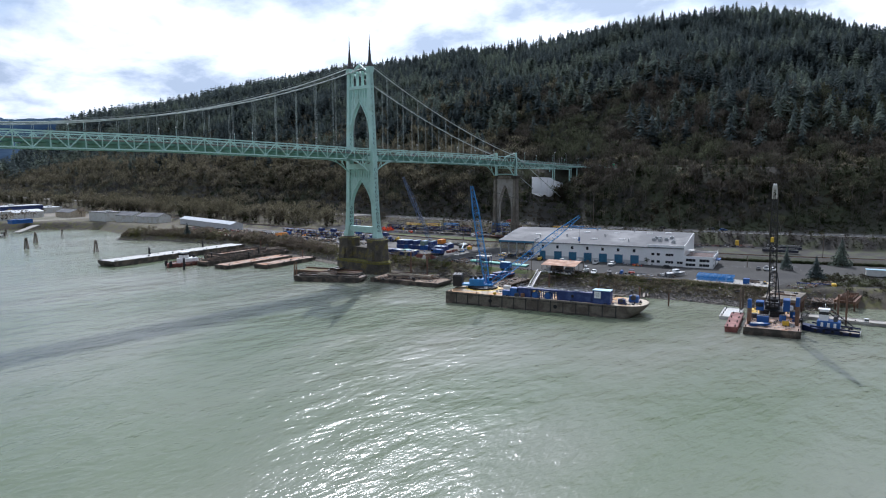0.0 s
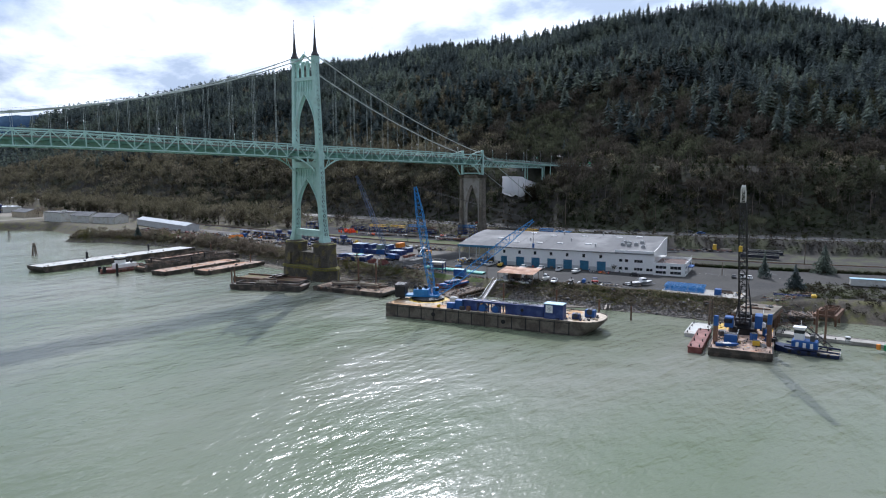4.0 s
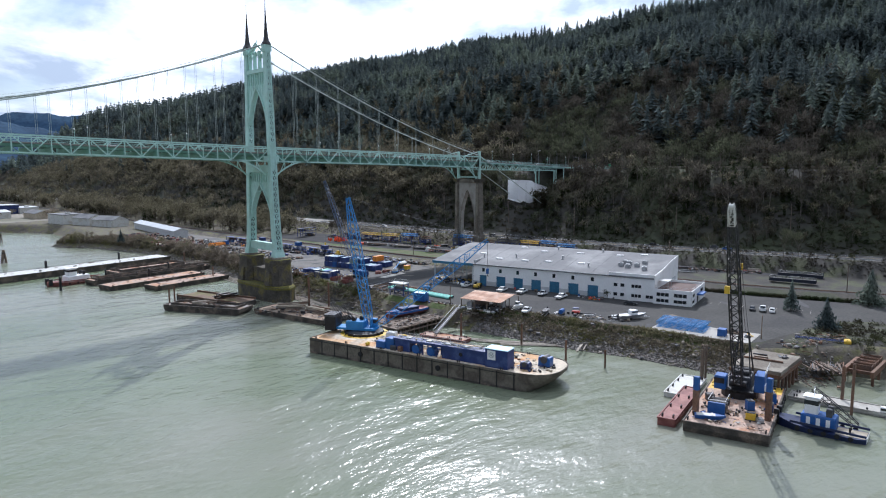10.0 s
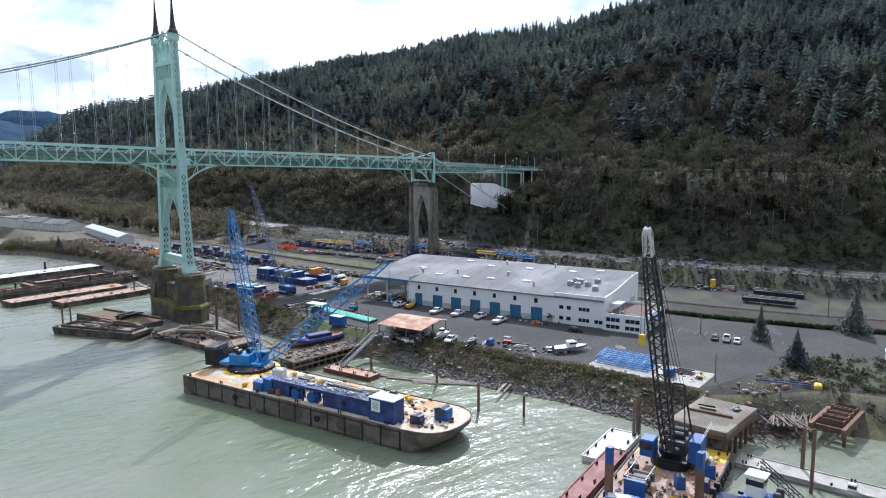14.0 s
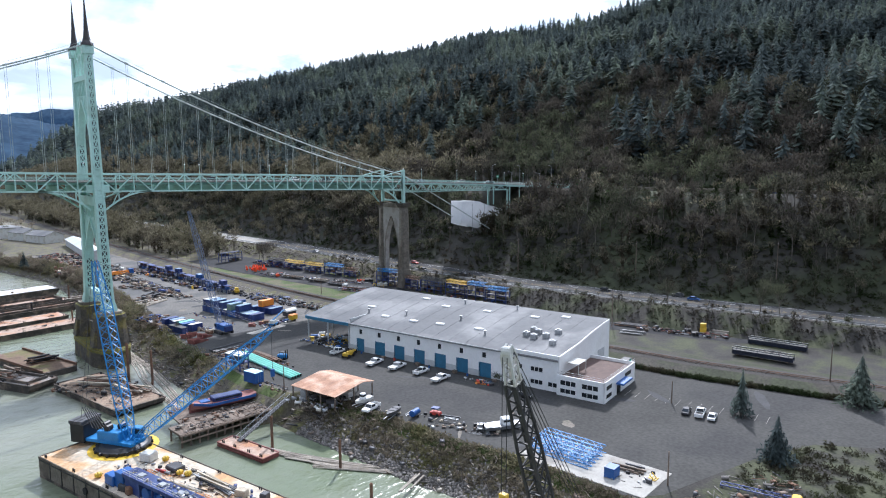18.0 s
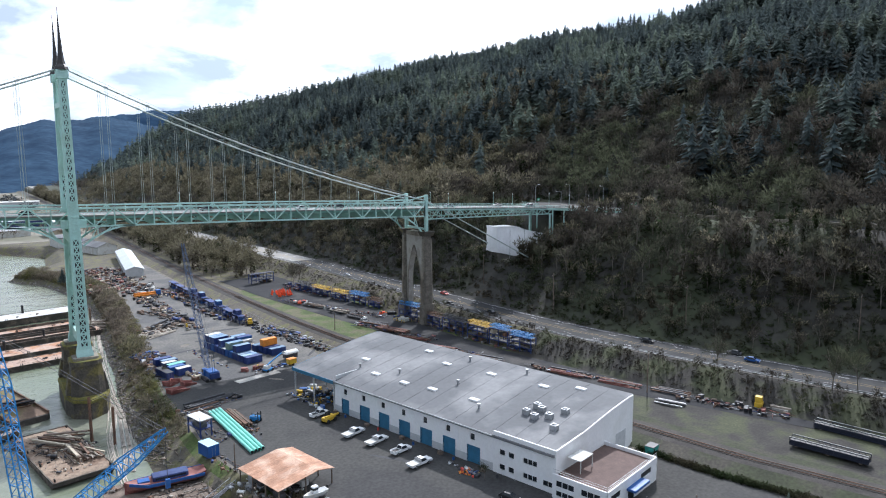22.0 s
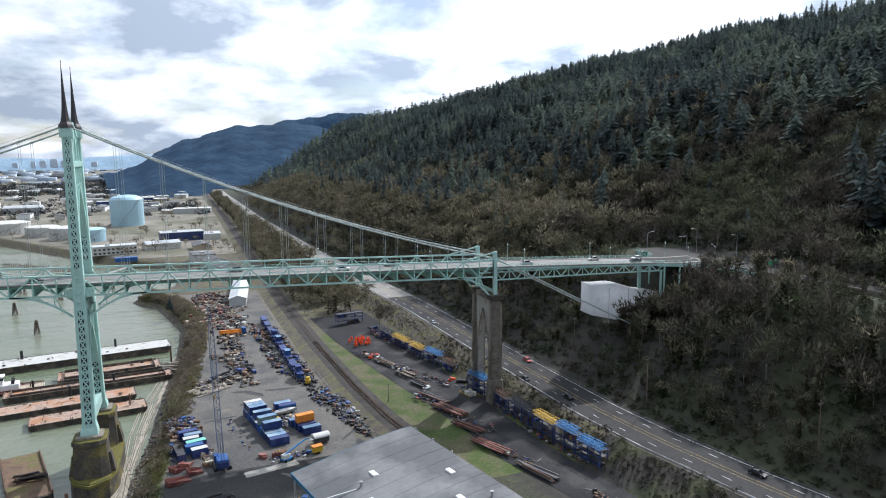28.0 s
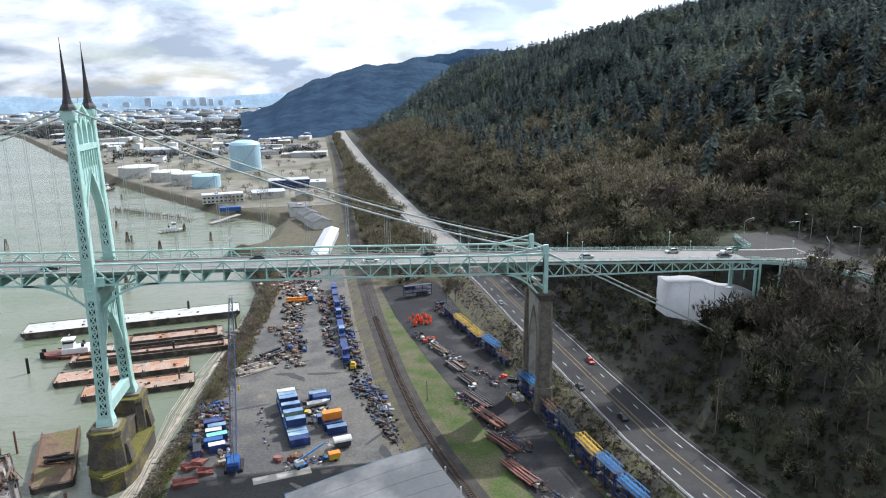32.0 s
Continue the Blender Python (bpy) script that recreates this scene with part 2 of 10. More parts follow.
RUSTROOF = mat("rusty_roof_sheet", (0.42, 0.225, 0.135), 0.8, 0, 0.25, 0.3, 3, 0.1, stain=(0.46, 0.30, 0.21), amount=0.40, random_tone=0.14)
TIMBER = mat("weathered_timber", (0.17, 0.13, 0.10), 0.9, 0, 0.3, 0.5, 4, 0.3, random_tone=0.25)
LOG = mat("pale_driftwood", (0.33, 0.29, 0.24), 0.9, 0, 0.25, 0.4, 4, 0.2, random_tone=0.25)
RUBBER = mat("black_rubber", (0.02, 0.02, 0.02), 0.9, 0, 0.2)
GTANK = mat("pale_blue_tank", (0.42, 0.62, 0.72), 0.5, 0, 0.06, 0.05)
WRAP = mat("white_wrap_sheet", (0.80, 0.81, 0.82), 0.6, 0, 0.08, 0.3, 1.2, 0.5)
BALLAST = mat("rail_ballast", (0.048, 0.042, 0.037), 0.95, 0, 0.3, 0.3, 3, 0.6)
# bluish, lifted needle colour stands in for haze on the hill
CONIF = mat("conifer_needles", (0.088, 0.112, 0.110), 0.95, 0, 0.45, 0.02, 0.15, 0, stain=(0.110, 0.132, 0.104), amount=0.42, island=0.32, spec=0.1)
TWIG = mat("bare_twigs", (0.090, 0.080, 0.066), 0.95, 0, 0.42, 0.018, 0.12, 0, stain=(0.068, 0.074, 0.046), amount=0.48, island=0.45, spec=0.1)
# lighter twig copy with sunlight put into its colour
TWIG_SUN = mat("sunlit_bare_twigs", (0.215, 0.180, 0.140), 0.95, 0, 0.35, 0.03, 0.3, 0, stain=(0.16, 0.15, 0.09), amount=0.4, island=0.4, spec=0.1)
TWIG_O = mat("olive_bare_twigs", (0.165, 0.150, 0.098), 0.95, 0, 0.35, 0.03, 0.3, 0, stain=(0.14, 0.125, 0.09), amount=0.4, island=0.45, spec=0.1)
# sun glare on the far highway is put into a paler base colour
GLAREROAD = mat("glare_pale_highway", (0.27, 0.255, 0.225), 0.7, 0, 0.14, 0.05, 1.2, 0.1, stain=(0.19, 0.182, 0.168), amount=0.4)
DECKM = mat("worn_concrete_deck", (0.20, 0.195, 0.185), 0.7, 0, 0.12, 0.1, 1.5, 0.1, stain=(0.15, 0.147, 0.14), amount=0.4)
RUSTST = mat("rust_stain", (0.40, 0.17, 0.06), 0.9, 0, 0.3, 0.4, 2.5, 0.1, stain=(0.52, 0.30, 0.15), amount=0.45)
BARK = mat("grey_bark", (0.17, 0.15, 0.125), 0.95, 0, 0.3, 0.5, 4, 0, spec=0.1)
IVY = mat("ivy_green", (0.044, 0.060, 0.026), 0.9, 0, 0.4, 0.05, 0.4, 0, stain=(0.060, 0.050, 0.034), amount=0.55, island=0.45, spec=0.1)
BUSH = mat("winter_brush", (0.205, 0.175, 0.125), 0.95, 0, 0.35, 0.06, 0.5, 0, stain=(0.12, 0.115, 0.05), amount=0.35, island=0.4, spec=0.1)
# bluish tint puts distance haze into the belt's own colour
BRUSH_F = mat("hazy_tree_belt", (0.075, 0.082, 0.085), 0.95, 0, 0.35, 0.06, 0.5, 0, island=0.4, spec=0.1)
SLOPEB = mat("slope_brush", (0.070, 0.064, 0.044), 0.95, 0, 0.4, 0.04, 0.5, 0, stain=(0.050, 0.060, 0.028), amount=0.45, island=0.45, spec=0.1)
# dark brush, darkened further in place of cloud shade on the bank
BRUSH_D = mat("shaded_brush", (0.046, 0.040, 0.030), 0.95, 0, 0.35, 0.06, 0.5, 0, stain=(0.054, 0.060, 0.029), amount=0.4, island=0.4, spec=0.1)
# dark dirt whose colour also carries cloud shade over the south
DIRT_D = mat("cloud_shaded_dirt", (0.040, 0.036, 0.030), 0.95, 0, 0.35, 0.12, 1.8, 0.5, stain=(0.046, 0.050, 0.024), amount=0.5)
ROCK = mat("grey_riprap", (0.17, 0.155, 0.14), 0.9, 0, 0.3, 0.6, 3, 0.3, island=0.4)

# dull olive grass, with the south strip's shade added to its tone
GRASS_D = mat("dull_shaded_grass", (0.040, 0.046, 0.020), 0.95, 0, 0.38, 0.10, 1.5, 0.6, stain=(0.042, 0.037, 0.028), amount=0.5)
SLEEPER = mat("dark_sleeper", (0.055, 0.046, 0.038), 0.9, 0, 0.3, 0.5, 4, 0.3, random_tone=0.25)
PAVER = mat("brown_roof_pavers", (0.11, 0.07, 0.058), 0.85, 0, 0.15, 0.6, 3)
DKNAVY = mat("black_blue_paint", (0.010, 0.014, 0.03), 0.5, 0, 0.2, 0.4)
MOSSDECK = mat("mossy_rust_deck", (0.18, 0.115, 0.075), 0.9, 0, 0.35, 0.2, 1.5, 0.3, stain=(0.11, 0.095, 0.035), amount=0.35)
WOODDECK = mat("worn_plank_deck", (0.30, 0.22, 0.155), 0.9, 0, 0.3, 0.25, 2, 0.3, stain=(0.14, 0.09, 0.06), amount=0.45)
TUGNAVY = mat("tug_hull_navy", (0.012, 0.022, 0.075), 0.45, 0, 0.25, 0.4)
ROOFB = mat("faded_blue_roof", (0.16, 0.27, 0.42), 0.6, 0, 0.12, 0.3, stain=(0.30, 0.40, 0.48), amount=0.4, random_tone=0.25)
STEELG = mat("dark_boom_steel", (0.035, 0.035, 0.037), 0.55, 0.2, 0.3, 0.5, 3)
GRAVELP = mat("pale_gravel_yard", (0.150, 0.140, 0.124), 0.9, 0, 0.30, 0.06, 1.2, 0.3, stain=(0.070, 0.068, 0.066), amount=0.5)
# leaves, needles and fine twigs pass on some of the light that falls on their far side
for _m, _k in ((CONIF, 0.35), (TWIG, 0.4), (TWIG_SUN, 0.4), (TWIG_O, 0.4), (IVY, 0.4), (BUSH, 0.4), (BRUSH_D, 0.35), (SLOPEB, 0.35)):
    _n, _l = _m.node_tree.nodes, _m.node_tree.links
    _b = _n["Principled BSDF"]
    _tr, _mx = _n.new("ShaderNodeBsdfTranslucent"), _n.new("ShaderNodeMixShader")
    _l.new(_b.inputs["Base Color"].links[0].from_socket, _tr.inputs["Color"])
    _mx.inputs["Fac"].default_value = _k
    _l.new(_b.outputs[0], _mx.inputs[1])
    _l.new(_tr.outputs[0], _mx.inputs[2])
    _l.new(_mx.outputs[0], _n["Material Output"].inputs["Surface"])

# thin sheeting lets daylight through
_n, _l = WRAP.node_tree.nodes, WRAP.node_tree.links
_tr, _mx = _n.new("ShaderNodeBsdfTranslucent"), _n.new("ShaderNodeMixShader")
_tr.inputs["Color"].default_value = (0.85, 0.87, 0.9, 1)
_mx.inputs["Fac"].default_value = 0.55
_l.new(_n["Principled BSDF"].outputs[0], _mx.inputs[1])
_l.new(_tr.outputs[0], _mx.inputs[2])
_l.new(_mx.outputs[0], _n["Material Output"].inputs["Surface"])

# murky river water with small wind ripples
WATER = bpy.data.materials.new("murky_river_water")
WATER.use_nodes = True
nd, ln = WATER.node_tree.nodes, WATER.node_tree.links
bs = nd["Principled BSDF"]
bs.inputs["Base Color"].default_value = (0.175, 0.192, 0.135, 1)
# base colour varies in broad patches from greener to paler
water_tint = nd.new("ShaderNodeValToRGB")
water_tint.color_ramp.elements[0].position, water_tint.color_ramp.elements[1].position = 0.36, 0.64
water_tint.color_ramp.elements[0].color, water_tint.color_ramp.elements[1].color = (0.135, 0.165, 0.10, 1), (0.205, 0.212, 0.162, 1)
bs.inputs["Roughness"].default_value = 0.19
bs.inputs["IOR"].default_value = 1.33
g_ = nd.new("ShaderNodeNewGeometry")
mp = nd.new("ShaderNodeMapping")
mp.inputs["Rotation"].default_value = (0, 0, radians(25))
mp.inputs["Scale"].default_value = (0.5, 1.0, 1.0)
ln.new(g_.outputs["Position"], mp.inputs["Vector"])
patch_noise = nd.new("ShaderNodeTexNoise")
patch_noise.inputs["Scale"].default_value, patch_noise.inputs["Detail"].default_value = 0.014, 3
ln.new(mp.outputs[0], patch_noise.inputs["Vector"])
ln.new(patch_noise.outputs["Fac"], water_tint.inputs[0])
ln.new(water_tint.outputs[0], bs.inputs["Base Color"])
hsum = None
for sc, amt, det in ((0.03, 2.2, 3), (0.16, 0.80, 4), (0.55, 0.30, 4), (1.6, 0.09, 3)):
    tn = nd.new("ShaderNodeTexNoise")
    tn.inputs["Scale"].default_value, tn.inputs["Detail"].default_value = sc, det
    ln.new(mp.outputs[0], tn.inputs["Vector"])
    mu = nd.new("ShaderNodeMath")
    mu.operation = "MULTIPLY"
    mu.inputs[1].default_value = amt
    ln.new(tn.outputs["Fac"], mu.inputs[0])
    if hsum is None:
        hsum = mu.outputs[0]
    else:
        ad = nd.new("ShaderNodeMath")
        ln.new(hsum, ad.inputs[0])
        ln.new(mu.outputs[0], ad.inputs[1])
        hsum = ad.outputs[0]
bp = nd.new("ShaderNodeBump")
bp.inputs["Strength"].default_value, bp.inputs["Distance"].default_value = 0.85, 1.05
ln.new(hsum, bp.inputs["Height"])
ln.new(bp.outputs[0], bs.inputs["Normal"])


# ---- building tools ----
class Shape:
    """Collects boxes, beams, rods and sheets into one mesh."""

    def __init__(self):
        self.v, self.f = [], []

    def add(self, pts, faces):
        k = len(self.v)
        self.v += [tuple(p) for p in pts]
        self.f += [tuple(i + k for i in fc) for fc in faces]
        return self

    def hexa(self, pts):
        return self.add(pts, ((0, 3, 2, 1), (4, 5, 6, 7), (0, 1, 5, 4), (1, 2, 6, 5), (2, 3, 7, 6), (3, 0, 4, 7)))

    def box(self, x0, y0, z0, x1, y1, z1, c=0.0):
        """A box between two corners, with its upright and top edges cut by c."""
        if c <= 0:
            return self.hexa([(x0, y0, z0), (x1, y0, z0), (x1, y1, z0), (x0, y1, z0), (x0, y0, z1), (x1, y0, z1), (x1, y1, z1), (x0, y1, z1)])
        ring = lambda a, z: [(x0 + c + a, y0 + a, z), (x1 - c - a, y0 + a, z), (x1 - a, y0 + c + a, z), (x1 - a, y1 - c - a, z), (x1 - c - a, y1 - a, z), (x0 + c + a, y1 - a, z), (x0 + a, y1 - c - a, z), (x0 + a, y0 + c + a, z)]
        pts = ring(0, z0) + ring(0, z1 - c) + ring(c * 0.7, z1)
        fs = [tuple(range(7, -1, -1)), tuple(range(16, 24))]
        for r in (0, 8):
            fs += [(r + i, r + (i + 1) % 8, r + 8 + (i + 1) % 8, r + 8 + i) for i in range(8)]
        return self.add(pts, fs)

    def beam(self, p, q, w, h=None):
        """A square bar from p to q, w wide and h high."""
        p, q, h = Vector(p), Vector(q), h or w
        d = (q - p).normalized()
        side = d.cross(Vector((0, 0, 1)))
        side = Vector((1, 0, 0)) if side.length < 1e-3 else side.normalized()
        up = side.cross(d).normalized()
        s, u = side * (w / 2), up * (h / 2)
        return self.hexa([p - s - u, p + s - u, p + s + u, p - s + u, q - s - u, q + s - u, q + s + u, q - s + u])

    def rod(self, p, q, r, n=8, r2=None, caps=True):
        p, q = Vector(p), Vector(q)
        r2 = r if r2 is None else r2
        d = (q - p).normalized()
        a = d.orthogonal().normalized()
        b = d.cross(a)
        pts = [p + (a * math.cos(i * math.tau / n) + b * math.sin(i * math.tau / n)) * r for i in range(n)]
        pts += [q + (a * math.cos(i * math.tau / n) + b * math.sin(i * math.tau / n)) * r2 for i in range(n)]
        fs = [(i, (i + 1) % n, n + (i + 1) % n, n + i) for i in range(n)]
        if caps:
            fs += [tuple(range(n - 1, -1, -1)), tuple(range(n, 2 * n))]
        return self.add(pts, fs)

    def tube(self, pts, r, n=6):
        for a, b in zip(pts[:-1], pts[1:]):
            self.rod(a, b, r, n, caps=False)
        return self

    def prism(self, outline, z0, z1, top=None):
        """An upright block over a flat outline; top: another outline for its upper end."""
        n = len(outline)
        top = top or outline
        pts = [(x, y, z0) for x, y in outline] + [(x, y, z1) for x, y in top]
        return self.add(pts, [tuple(range(n - 1, -1, -1)), tuple(range(n, 2 * n))] + [(i, (i + 1) % n, n + (i + 1) % n, n + i) for i in range(n)])

    def loft(self, rings):
        """Skin over rings of equally many points, closed at both ends."""
        n = len(rings[0])
        pts = [p for r in rings for p in r]
        fs = [tuple(range(n - 1, -1, -1)), tuple(range((len(rings) - 1) * n, len(rings) * n))]
        for k in range(len(rings) - 1):
            fs += [(k * n + i, k * n + (i + 1) % n, (k + 1) * n + (i + 1) % n, (k + 1) * n + i) for i in range(n)]
        return self.add(pts, fs)

    def moved(self, m):
        self.v = [tuple(m @ Vector(p)) for p in self.v]
        return self

    def mesh(self, name, material, smooth=False):
        me = bpy.data.meshes.new(name)
        me.from_pydata(self.v, [], self.f)
        me.materials.append(material)
        if smooth:
            me.shade_smooth()
        return me


def thing(name, at, label, category, group="", turn=0.0):
    """An Empty at the base of a thing, under which its parts go."""
    ob = new(name)
    ob.empty_display_size = 0.3
    ob.matrix_world = pose(*at, 0, 0, turn)
    return tagged(ob, label, category, group)


def part(name, shape, material, parent, label="", smooth=False):
    """Links a shape (in its thing's own axes) as one mesh under a thing or part."""
    ob = new(name, shape if isinstance(shape, bpy.types.Mesh) else shape.mesh(name, material, smooth))
    ob.parent = parent
    return tagged(ob, label)


def alone(name, shape, material, label, category, group="", kind="", smooth=False):
    ob = new(name, shape.mesh(name, material, smooth))
    return tagged(ob, label, category, group, kind)


def big_mesh(name, verts, tris, materials, index=None):
    """A mesh from arrays, for what nobody could count."""
    me = bpy.data.meshes.new(name)
    me.vertices.add(len(verts))
    me.vertices.foreach_set("co", np.asarray(verts, np.float32).ravel())
    me.loops.add(len(tris) * 3)
    me.loops.foreach_set("vertex_index", np.asarray(tris, np.int32).ravel())
    me.polygons.add(len(tris))
    me.polygons.foreach_set("loop_start", np.arange(0, len(tris) * 3, 3, dtype=np.int32))
    for m in materials:
        me.materials.append(m)
    if index is not None:
        me.polygons.foreach_set("material_index", np.asarray(index, np.int32))
    me.update(calc_edges=True)
    return me


# ---- plan: lines that run along the river, by y ----
def line(ys, xs):
    return lambda y: np.interp(y, ys, xs)


shore = line((-450, -260, -236, -215, -205, -196, -183, -165, -148, -122, -108, -97.4, -96.6, -80, -72, -60, -30, 0, 22, 43, 100, 143, 180, 240, 262, 272, 285, 306, 372, 400, 440, 475, 560, 700, 1090, 1714, 3000, 4900),
             (60, 60, 58, 52, 36, 28, 28, 26.5, 22, 19, 17, 16, 11, 8, 8, 8, 8, 10.5, 13, 14, 18, 20, 20, 6, -8, -12, 2, 13, 16, 0, -40, -62, -120, -211, -410, -730, -1500, -2600))
rail = line((-450, -260, -192, -160, -140, -100, -52, -31, -5, 29, 89, 203, 300, 783, 1250, 4900), (228, 160, 134, 123.5, 119.5, 111, 100.4, 95.4, 90.8, 87.3, 83.4, 78.6, 76, 68, 54, -40))
hw = line((-450, -260, -192, -150, -100, -70, -42, 10, 122, 337, 700, 1250, 4900), (280, 207, 181, 168, 154, 147.5, 143.5, 140.5, 134.5, 113, 92, 72, -15))
HWW = 18.5
ridge = line((-450, -250, -100, 0, 100, 250, 400, 600, 800, 1000, 1300), (0.43, 0.63, 0.83, 1.02, 1.11, 1.07, 1.03, 1.04, 1.02, 1.0, 1.0))
# upriver the foot of the hill falls back from the highway
foot = line((1180, 1260, 1380, 1600, 1900, 2300), (0, 60, 160, 380, 640, 900))
prof_d = (0, 3, 8, 56, 82, 100, 180, 250, 330, 450, 600, 750, 1000)
prof_z = (15.6, 16.2, 19, 53.4, 54.2, 59, 108, 130, 152, 188, 227, 245, 184)
# the nose of the hill upriver: steeper at the foot, then a long easy shoulder
nose_d = (0, 3, 8, 37, 95, 141, 176, 211, 223, 276, 344, 446, 490, 606, 748, 898, 1100)
nose_z = (15.6, 16.2, 19, 24, 55, 90, 115, 134, 141, 150, 160, 184, 200, 225, 258, 295, 300)


def hill_z(x, y):
    d = x - (hw(y) + HWW + foot(y))
    z = np.interp(d, prof_d, prof_z)
    bumps = 9 * np.sin(y * 0.021 + 1) * np.sin(x * 0.017) + 6 * np.sin(y * 0.047 + x * 0.02) + 3.5 * np.sin(y * 0.11 + 2) * np.sin(x * 0.09)
    fade = np.clip((d - 110) / 120, 0, 1)
    # the slope is lowered under the approach so the sheeting shows to camera
    z = z - 10 * np.clip(1.6 - abs(y) / 14, 0, 1) * np.interp(d, (22, 36, 50, 57), (0, 1, 1, 0))
    near = np.where(z > 55, 55 + (z - 55) * ridge(y), z)
    k = np.clip((y - 700) / 450, 0, 1)
    far_side = np.interp(y, (1200, 1500, 2100), (1, .95, .5))
    nose = 15.6 + (np.interp(d, nose_d, nose_z) - 15.6) * far_side
    return near * (1 - k) + nose * k + bumps * fade * (1 - 0.5 * k)


YARD = 6.5


def ground_z(x, y):
    """Height of the land at a place on the plain."""
    s, r, h = shore(y), rail(y), hw(y)
    return float(np.interp(x, (s - 60, s - 12, s, s + 3, s + 8, s + 11, r - 9, r - 4, r + 4, r + 8, h - 11, h - 3, h), (-6, -3, 0.05, 1.8, 5.0, YARD, YARD, 8.6, 8.6, 8.4, 9.2, 15.2, 15.5)))

# ---- the land: one sheet from the river bed to beyond the ridge ----
ROWS = np.unique(np.concatenate([np.arange(-450, 420, 6.0), np.arange(420, 900, 20.0), np.arange(900, 4901, 100.0), [262, 272, 285, -205, -196, -97.4, -96.6, -108]]))
gv, gi = [], []
COLS = 0
for y in ROWS:
    s, r, h = shore(y), rail(y), hw(y)
    f = h + HWW
    st = [(-2900 if y > 1500 else s - 160, -8), (s - 60, -6), (s - 12, -3), (s - 4, -1.2), (s, 0.1), (s + 3, 1.8), (s + 8, 5.0), (s + 11, YARD)]
    for k in (0.25, 0.5, 0.75):
        st.append((s + 11 + (r - 9 - s - 11) * k, YARD))
    st += [(r - 9, YARD), (r - 4, 8.6), (r + 4, 8.6), (r + 8, 8.4), ((r + h) / 2, 9.0), (h - 11, 9.2), (h - 3, 15.2), (h, 15.45), (f, 15.5)]
    for d in (3, 8, 16, 26, 36, 46, 56, 66, 74, 82, 92, 105, 125, 150, 175, 200, 230, 260, 290, 320, 350, 385, 420, 460, 500, 540, 600, 660, 720, 800, 1000, 1400):
        x = f + d
        st.append((x, float(hill_z(x, y))))
    COLS = len(st)
    for x, z in st:
        wob = 0.0 if z < 16.3 else 0.6 * math.sin(x * 0.9 + y * 0.37)
        gv.append((x, y, z + wob))
tris, mi = [], []
for j in range(len(ROWS) - 1):
    far = ROWS[j] > 420
    for i in range(COLS - 1):
        a = j * COLS + i
        tris += [(a, a + 1, a + COLS + 1), (a, a + COLS + 1, a + COLS)]
        y = ROWS[j]
        south = y < -62
        m = 4 if i < 3 else 1 if i < 6 else (3 if -190 < y < 60 else 1) if i < 7 else (6 if far else 7 if y < -192 else 1 if y > 250 else 2) if i < 11 else (8 if y < -60 else 1) if i < 12 else 5 if i < 13 else (8 if y < -60 else 3 if y < 110 else 1) if i < (14 if south else 16) else 7 if south and i < 18 else 1 if i < 18 else 2 if i < 19 else 0
        mi += [m, m]
ground = new("ground", big_mesh("ground", gv, tris, [HILLM, BANK, DIRT, GRASS, MUD, BALLAST, PLAIN, DIRT_D, GRASS_D], mi))
tagged(ground, "gravelly river plain rising to a steep wooded hillside", "ground", kind="structure")

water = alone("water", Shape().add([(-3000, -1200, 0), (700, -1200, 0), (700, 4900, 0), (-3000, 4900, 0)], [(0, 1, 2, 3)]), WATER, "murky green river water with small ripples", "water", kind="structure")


def strip(left, right, ys, z, lift=0.0):
    """A flat ribbon between two lines along the river."""
    sh = Shape()
    for a, b in zip(ys[:-1], ys[1:]):
        za, zb = (z(a), z(b)) if callable(z) else (z, z)
        sh.add([(left(a), a, za + lift), (right(a), a, za + lift), (right(b), b, zb + lift), (left(b), b, zb + lift)], [(0, 1, 2, 3)])
    return sh


YS = list(np.arange(-440, 900, 8.0)) + list(np.arange(900, 4800, 100.0))
YS_A, YS_B = [y for y in YS if y <= 152], [y for y in YS if y >= 152]
alone("road_highway", strip(lambda y: hw(y) + 0.4, lambda y: hw(y) + HWW - 0.3, YS_A, 15.55), ROADM, "grey asphalt four-lane highway below the hill", "road", kind="structure")
alone("road_highway_north", strip(lambda y: hw(y) + 0.4, lambda y: hw(y) + HWW - 0.3, YS_B, 15.55), GLAREROAD, "highway further upriver, painted pale for sun glare", "road", kind="structure")
for off, wd in ((1.6, 0.16), (HWW - 1.8, 0.16)):
    alone("trim", strip(lambda y: hw(y) + off, lambda y: hw(y) + off + wd, YS, 15.558), PAINTW, "white painted edge line", "road marking", kind="structure")
for off in (8.6, 10.2):
    alone("trim", strip(lambda y: hw(y) + off, lambda y: hw(y) + off + 0.16, YS, 15.558), PAINTY, "yellow painted centre line", "road marking", kind="structure")
for off in (5.1, 13.6):
    sh = Shape()
    for y in np.arange(-240, 420, 12.0):
        sh.add([(hw(y) + off, y, 15.559), (hw(y) + off + 0.16, y, 15.559), (hw(y + 3) + off + 0.16, y + 3, 15.559), (hw(y + 3) + off, y + 3, 15.559)], [(0, 1, 2, 3)])
    tagged(new("lane_dashes", sh.mesh("lane_dashes", PAINTW)), "white lane dashes painted on the highway", "road marking", kind="stuff")

# the yard's pavement
yard_edge = line((-240, -235, -215, -205, -200, -196, -190), (112, 110, 100, 92, 78, 48, 39))
